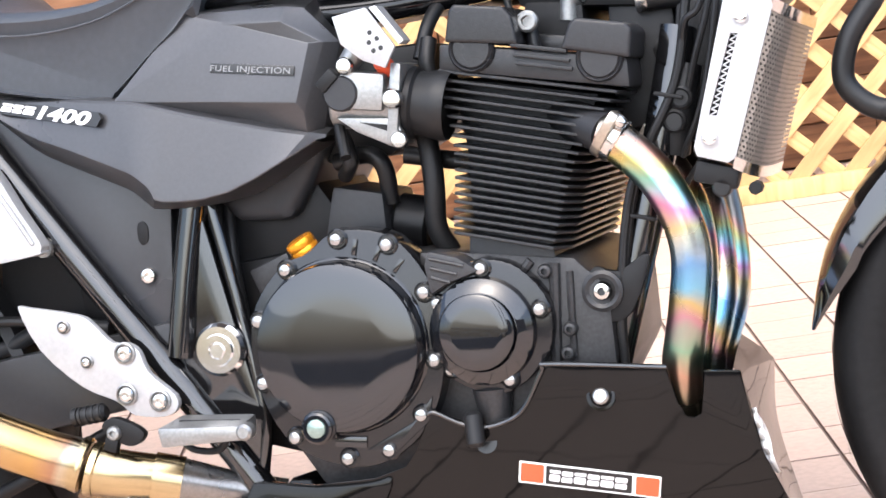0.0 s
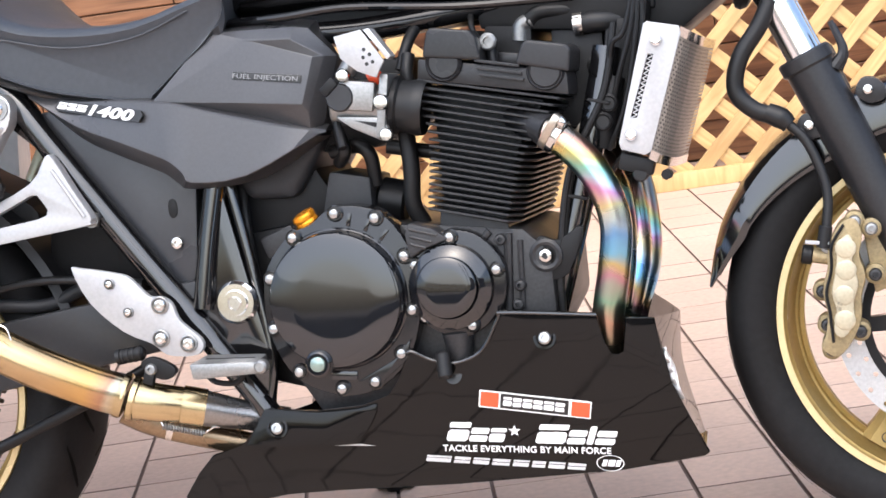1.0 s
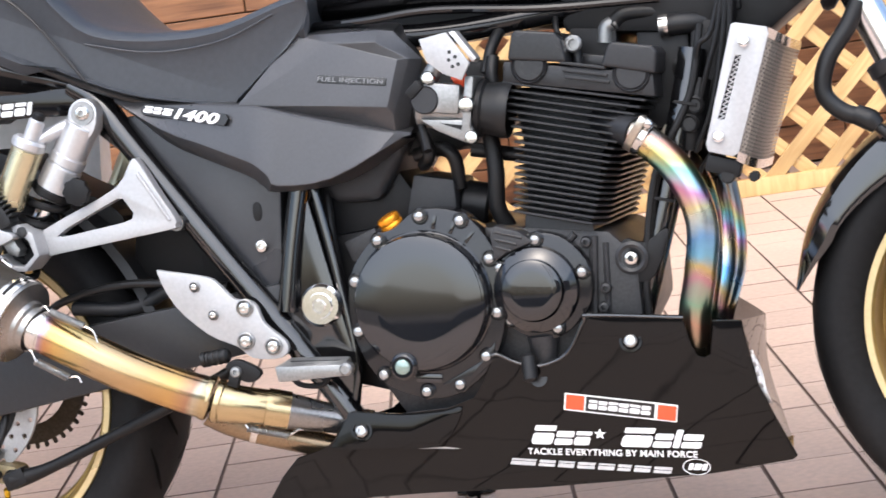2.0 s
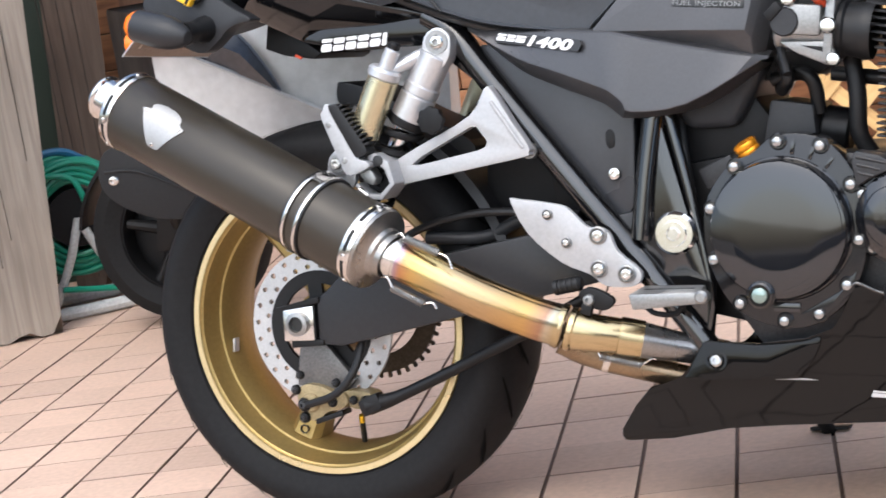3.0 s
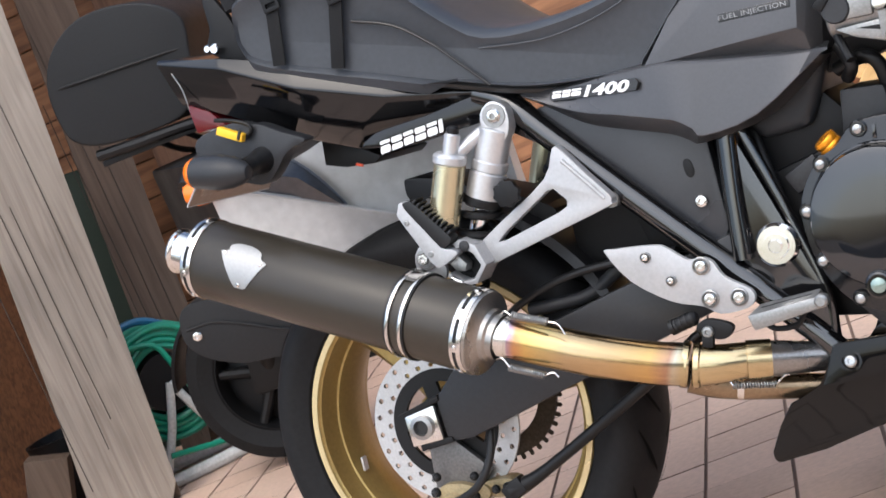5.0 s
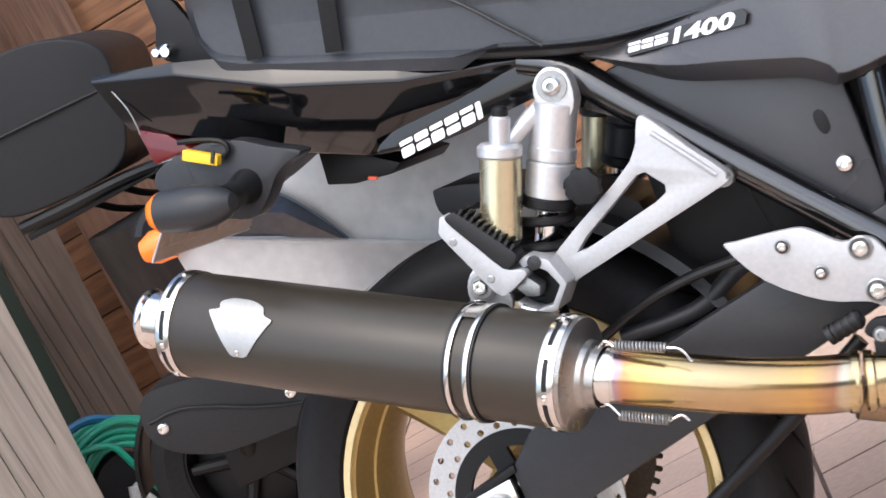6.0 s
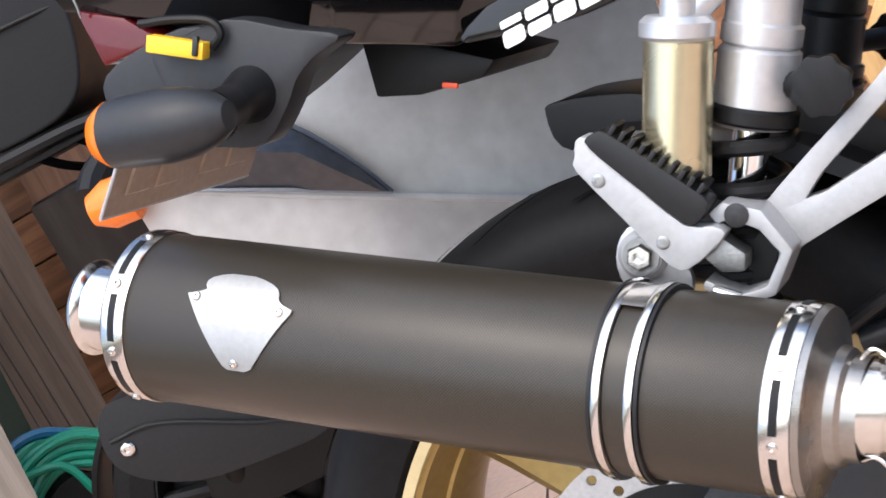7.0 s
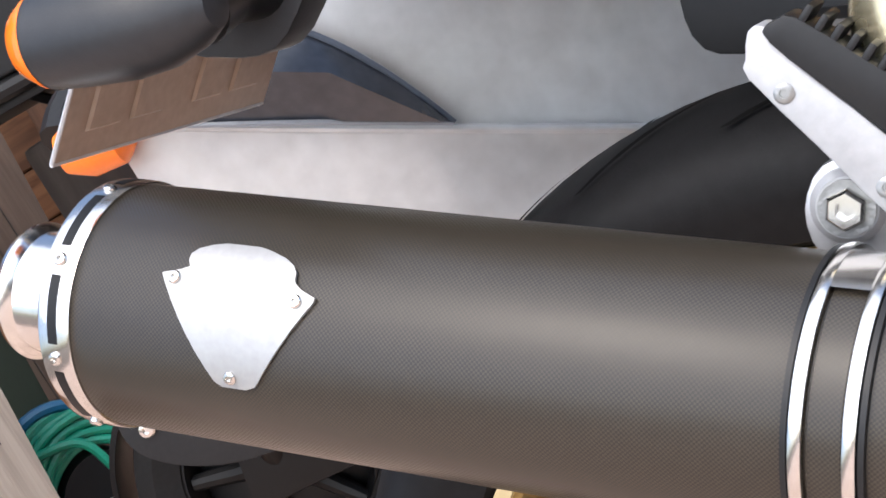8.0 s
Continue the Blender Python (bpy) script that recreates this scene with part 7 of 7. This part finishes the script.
sp_("engine_unit", prism([(-0.85, 0.20), (-0.82, 0.36), (-0.65, 0.46), (-0.45, 0.62), (-0.30, 0.60), (-0.35, 0.26), (-0.5, 0.18)], 1.64, 1.72, 0.02), DARK)
sp_("rear_fender", arc_sweep([(0.245, -0.07), (0.255, -0.065), (0.26, 0), (0.255, 0.065), (0.245, 0.07), (0.25, 0)], SC, 60, 170, 20), DARK)
sp_("rear_strut", rod((-0.70, 1.42, 0.70), (-0.78, 1.66, 0.26), 0.022, 14), DARK)
case = sp_("top_case", prism(smooth_loop([(-0.845, 0.985), (-0.84, 1.07), (-0.80, 1.14), (-0.73, 1.182), (-0.66, 1.188), (-0.585, 1.172), (-0.525, 1.140), (-0.492, 1.095), (-0.505, 1.03), (-0.525, 0.965), (-0.560, 0.915), (-0.625, 0.900), (-0.76, 0.912), (-0.825, 0.940)], 4), 1.20, 1.52, 0.03, 3), mat("grained_black_case", (0.0085, 0.0088, 0.0095), 0.55, 0, 0.12, 40, 0.05, 700, spec=0.3), None, "grained black top case")
sp_("case_seam", tube([(-0.838, 1.206, 1.068), (-0.767, 1.197, 1.062), (-0.66, 1.196, 1.053), (-0.572, 1.198, 1.045), (-0.507, 1.206, 1.038)], 0.0035, 8), DARK, case)
rack = sp_("rack", tube([(-0.80, 1.22, 0.898), (-0.70, 1.21, 0.890), (-0.58, 1.22, 0.882), (-0.50, 1.24, 0.865), (-0.42, 1.28, 0.82)], 0.013, 10), DARK, None, "black luggage rack")
for x in (-0.66, -0.60, -0.55):
    sp_("rack_strut", tube([(x, 1.23, 0.87), (x + 0.02, 1.28, 0.84), (x + 0.05, 1.36, 0.81)], 0.007, 8), DARK, rack)
sp_("rack_plate", box((-0.66, 1.36, 0.872), (0.28, 0.28, 0.014), (0, 2, 0), 0.003), DARK, rack)
sp_("turn_signal", lathe([(0, -0.024), (0.015, -0.019), (0.024, 0), (0.023, 0.024), (0.008, 0.04)], (-0.350, 0.35, 0.772), (1, 0, -0.15), 24), AMBER, None, "orange scooter turn signal")
sp_("signal_bracket", tube([(-0.33, 0.42, 0.82), (-0.36, 0.39, 0.80), (-0.37, 0.37, 0.785)], 0.016, 10), DARK)

# ---- posts, hose reel, lattice, wall ----
def post(name_label, c, w, d, h, lean, turn, splay, timber):
    b = bmesh.new()
    n = 32
    rows = []
    rng = random.Random(len(name_label))
    for k in range(13):
        t = k / 12
        row = []
        for i in range(n):
            u = i / n * 4
            s, f = int(u), u - int(u)
            px, py = [(-1 + 2 * f, -1), (1, -1 + 2 * f), (1 - 2 * f, 1), (-1, 1 - 2 * f)][s]
            j = 1 + 0.022 * (rng.random() - 0.5)
            z = h * t + (0.05 * rng.random() ** 3 * (1.6 if px > 0.1 else 0.7) if k == 0 else 0)
            row.append(b.verts.new((px * w / 2 * j * (1 + splay * (1 - t)) + lean * h * t, py * d / 2 * j, z)))
        rows.append(row)
    for p, q in zip(rows, rows[1:]):
        for i in range(n):
            b.faces.new((p[i], p[(i + 1) % n], q[(i + 1) % n], q[i]))
    b.faces.new(rows[0][::-1])
    b.faces.new(rows[-1])
    ob = part("post", b, timber, None, name_label, 30)
    ob.matrix_world = pose(*c, 0, 0, turn)
    return tagged(ob, name_label, "post", "timber posts")


CRACK = mat("dark_crack", (0.05, 0.04, 0.033), 0.9)


def crack(parent, x, y, z0, z1, r):
    part("crack", tube([(x, y, z0), (x + r.uniform(-0.006, 0.006), y, (z0 + z1) / 2), (x + r.uniform(-0.008, 0.008), y, z1)], 0.0013, 5), CRACK, parent)


pa = post("weathered grey timber post with a rotten split foot", (-1.34, 1.845, 0), 0.217, 0.2, 2.6, 0.082, 24, 0.06, GREY_WOOD)
pc = post("weathered grey-brown timber post behind the hose reel", (-1.30, 2.43, 0), 0.155, 0.15, 2.6, 0.07, 21, 0.02, OLD_WOOD)
rr_ = random.Random(4)
for ob, wide, front in ((pa, 0.19, -0.1015), (pc, 0.11, -0.0765)):
    for k in range(4):
        z0 = rr_.uniform(0.0, 0.5)
        crack(ob, wide * (k / 3.6 - 0.42 + rr_.uniform(-0.08, 0.08)) + 0.05 * z0, front, z0, z0 + rr_.uniform(0.5, 1.1), rr_)
board = part("timber_board", box((0, 0, 1.15), (0.27, 0.03, 2.3), bevel=0.003), wood("red_brown_board", (0.20, 0.105, 0.06), (0.11, 0.055, 0.032), 0.7, (10, 10, 0.5), 8, 0.5))
board.matrix_world = pose(-1.15, 2.92, 0, 0, 2.5, 8)
tagged(board, "brown weathered upright board leaning on the wall", "board")
reel = new("hose_reel")
reel.matrix_world = pose(-1.225, 2.1, 0, 0, 0, 28)
tagged(reel, "garden hose reel wound with green hose on a white base", "hose reel")
RC = Vector((0, 0, 0.27))
for ring_k in range(4):
    for k in range(9):
        r = 0.145 - 0.016 * ring_k + 0.004 * math.sin(k * 2.1)
        y = -0.09 + 0.02 * k + 0.006 * math.sin(ring_k + k)
        ph = rr_.uniform(0, 6)
        loop = [(RC.x + r * math.cos(a + ph) + 0.006 * math.sin(3 * a), y + 0.010 * math.sin(a + k), RC.z + 1.05 * r * math.sin(a + ph)) for a in (2 * math.pi * i / 16 for i in range(17))]
        if ring_k < 2 or k in (0, 1, 7, 8):
            part("hose_coil", tube(loop, 0.0085, 8, per=2), GREEN_HOSE, reel)
part("loose_hose", tube([(-0.09, -0.10, 0.40), (0.0, -0.12, 0.38), (0.03, -0.13, 0.30), (0.07, -0.12, 0.18), (0.15, -0.10, 0.11), (0.17, -0.10, 0.075), (0.10, -0.12, 0.06), (-0.08, -0.14, 0.09)], 0.0085, 8), GREEN_HOSE, reel)
part("blue_hose", tube([(-0.11, -0.05, 0.40), (-0.06, -0.06, 0.45), (0.02, -0.05, 0.44), (0.10, -0.04, 0.36), (0.15, -0.05, 0.22), (0.17, -0.05, 0.12)], 0.011, 8), BLUE_HOSE, reel, "blue hose end")
part("reel_drum", rod((0, -0.1, 0.27), (0, 0.1, 0.27), 0.08, 24), DARK, reel)
part("reel_base", tube([(-0.18, -0.12, 0.02), (0.14, -0.12, 0.02), (0.19, -0.08, 0.02), (0.19, 0.1, 0.02), (-0.18, 0.12, 0.02)], 0.018, 10), WHITE_PLASTIC, reel, "white plastic base")
for x in (-0.12, 0.12):
    part("reel_leg", tube([(x, -0.12, 0.02), (x * 0.4, -0.122, 0.15), (0, -0.122, 0.27)], 0.012, 8), WHITE_PLASTIC, reel)

lattice = new("lattice_screen")
tagged(lattice, "yellow pine diagonal lattice screen standing on the tiles", "lattice")
X0, X1, Z1, YL = 0.55, 3.6, 1.75, 2.575


def slat(a, c, y):
    a, c = Vector((a[0], y, a[1])), Vector((c[0], y, c[1]))
    d = c - a
    b = box((0, 0, 0), (0.042, 0.010, d.length), bevel=0.0012, segs=1)
    ob = part("slat", b, PINE, lattice, "", 30)
    ob.matrix_local = Matrix.Translation((a + c) / 2) @ pose(0, 0, 0, 0, math.degrees(math.atan2(d.x, d.z)), 0)


STEP = 0.1035 * math.sqrt(2)
for sgn, y in ((1, YL - 0.006), (-1, YL + 0.006)):
    k = -30
    while k < 60:
        off = 0.085 + k * STEP
        xs = X0 + off
        if sgn > 0:
            t0, t1 = max(0.03, X0 - xs + 0.03), min(Z1, X1 - xs + 0.03)
            a, c = (xs + t0 - 0.03, t0), (xs + t1 - 0.03, t1)
        else:
            t0, t1 = max(0.03, xs - X1 + 0.03), min(Z1, xs - X0 + 0.03)
            a, c = (xs - (t0 - 0.03), t0), (xs - (t1 - 0.03), t1)
        if t1 - t0 > 0.06:
            slat(a, c, y)
        k += 1
part("bottom_rail", box(((X0 + X1) / 2, YL - 0.008, 0.026), (X1 - X0, 0.034, 0.05), bevel=0.003), PINE, lattice)
for x in (X0, X1):
    part("side_rail", box((x, YL, Z1 / 2), (0.05, 0.03, Z1), bevel=0.003), PINE, lattice)

wall = part("wall_back", box((0.6, 3.12, 1.5), (8.0, 0.1, 3.0)), mat("dark_wall_gap", (0.05, 0.028, 0.015), 0.8))
tagged(wall, "brown stained horizontal board wall", "wall", kind="structure")
rw = random.Random(9)
row = 0
z = 0.0
PL = {}
while z < 2.4:
    x = -3.4 + (0.45 if row % 2 else 0.0)
    while x < 4.4:
        w = rw.choice((0.9, 1.2, 1.5))
        if w not in PL:
            bb = box((0, 0, 0), (w - 0.004, 0.022, 0.114), bevel=0.0025, segs=1)
            bmesh.ops.recalc_face_normals(bb, faces=bb.faces)
            me = bpy.data.meshes.new("plank")
            bb.to_mesh(me)
            bb.free()
            me.materials.append(BROWN_WOOD)
            PL[w] = me
        ob = new("plank", PL[w])
        ob.parent = wall
        ob.location = (x + w / 2, 3.058 + rw.uniform(-0.002, 0.002), z + 0.06)
        x += w
    z += 0.118
    row += 1
# Side wall added only to darken this corner.
wall_w = part("shade_wall_west", box((-1.95, 1.9, 1.2), (0.08, 2.4, 2.4)), BROWN_WOOD)
tagged(wall_w, "brown timber side wall added to darken the corner", "wall", kind="structure")
# Out-of-view slab added to throw shade on the corner and boards.
eave = part("shade_roof", box((-2.1, 2.55, 2.35), (1.9, 1.5, 0.08), (6, 0, 0)), BROWN_WOOD)
tagged(eave, "timber roof slab added out of view to shade the corner", "roof", kind="structure")
# Unseen low wall, added to shape what the glossy covers reflect.
wall_s = part("wall_south", box((0.5, -6.0, 0.16), (9.0, 0.2, 0.32)), mat("grey_reflection_wall", (0.24, 0.235, 0.22), 0.8, 0, 0.2, 6, 0.05, 60))
tagged(wall_s, "low grey wall added out of view for reflections", "wall", kind="structure")
for x in (0.55, 1.35):
    part("wall_pole", rod((x, -6.0, 0.3), (x, -6.0, 5.5), 0.06, 12), GREY_WOOD, wall_s)
wall_n = part("wall_neighbour", box((3.4, -6.6, 0.9), (3.6, 0.2, 1.8)), mat("dull_house_wall", (0.17, 0.15, 0.13), 0.8, 0, 0.25, 3, 0.05, 60))
tagged(wall_n, "dull brown neighbouring house wall", "wall", kind="structure")
shelf = new("dark_plants")
tagged(shelf, "dark green garden tools and pots in the shade", "garden clutter")
part("clutter_board", box((-1.55, 2.6, 0.45), (0.3, 0.02, 0.9), (0, 4, 0), 0.004), mat("dark_green_board", (0.01, 0.026, 0.015), 0.6), shelf)
part("clutter_pot", lathe([(0, 0), (0.09, 0), (0.12, 0.22), (0.11, 0.22), (0.08, 0.02)], (-1.62, 2.25, 0), (0, 0, 1), 24), DARK, shelf)
part("timber_offcut", box((-1.62, 2.0, 0.10), (0.12, 0.08, 0.22), (0, 18, 12), 0.004), OLD_WOOD, shelf)

# ---- floor tiles, last ----
def tile_mesh():
    b = box((0, 0, 0), (PITCH_X - 0.0056, PITCH_Y - 0.0021, 0.012), bevel=0.0005, segs=1)
    bmesh.ops.recalc_face_normals(b, faces=b.faces)
    me = bpy.data.meshes.new("tile")
    b.to_mesh(me)
    b.free()
    me.materials.append(TILE)
    me.materials.append(GROUT)
    for p in me.polygons:
        p.material_index = 0 if p.normal.z > 0.95 else 1
    return me


TM = tile_mesh()
rt = random.Random(2)
rest = bmesh.new()
for i in range(-22, 32):
    for j in range(-38, 20):
        x, y = JOINT_X + PITCH_X * (i + 0.5), JOINT_Y + PITCH_Y * (j + 0.5)
        if x < -3.3 or x > 4.0 or y < -5.4 or y > 2.98:
            continue
        z = -0.006 + rt.uniform(-0.0007, 0.0007)
        if -1.45 < x < 1.75 and -0.5 < y < 1.45:
            ob = new("tile", TM)
            ob.parent = floor
            ob.location = (x, y, z)
        else:
            box((x, y, z), (PITCH_X - 0.0056, PITCH_Y - 0.0021, 0.012), bm=rest)
more = tagged(part("more_tiles", rest, TILE, floor, "", 0), kind="stuff")
more.data.materials.append(GROUT)
for p in more.data.polygons:
    p.material_index = 0 if p.normal.z > 0.95 else 1
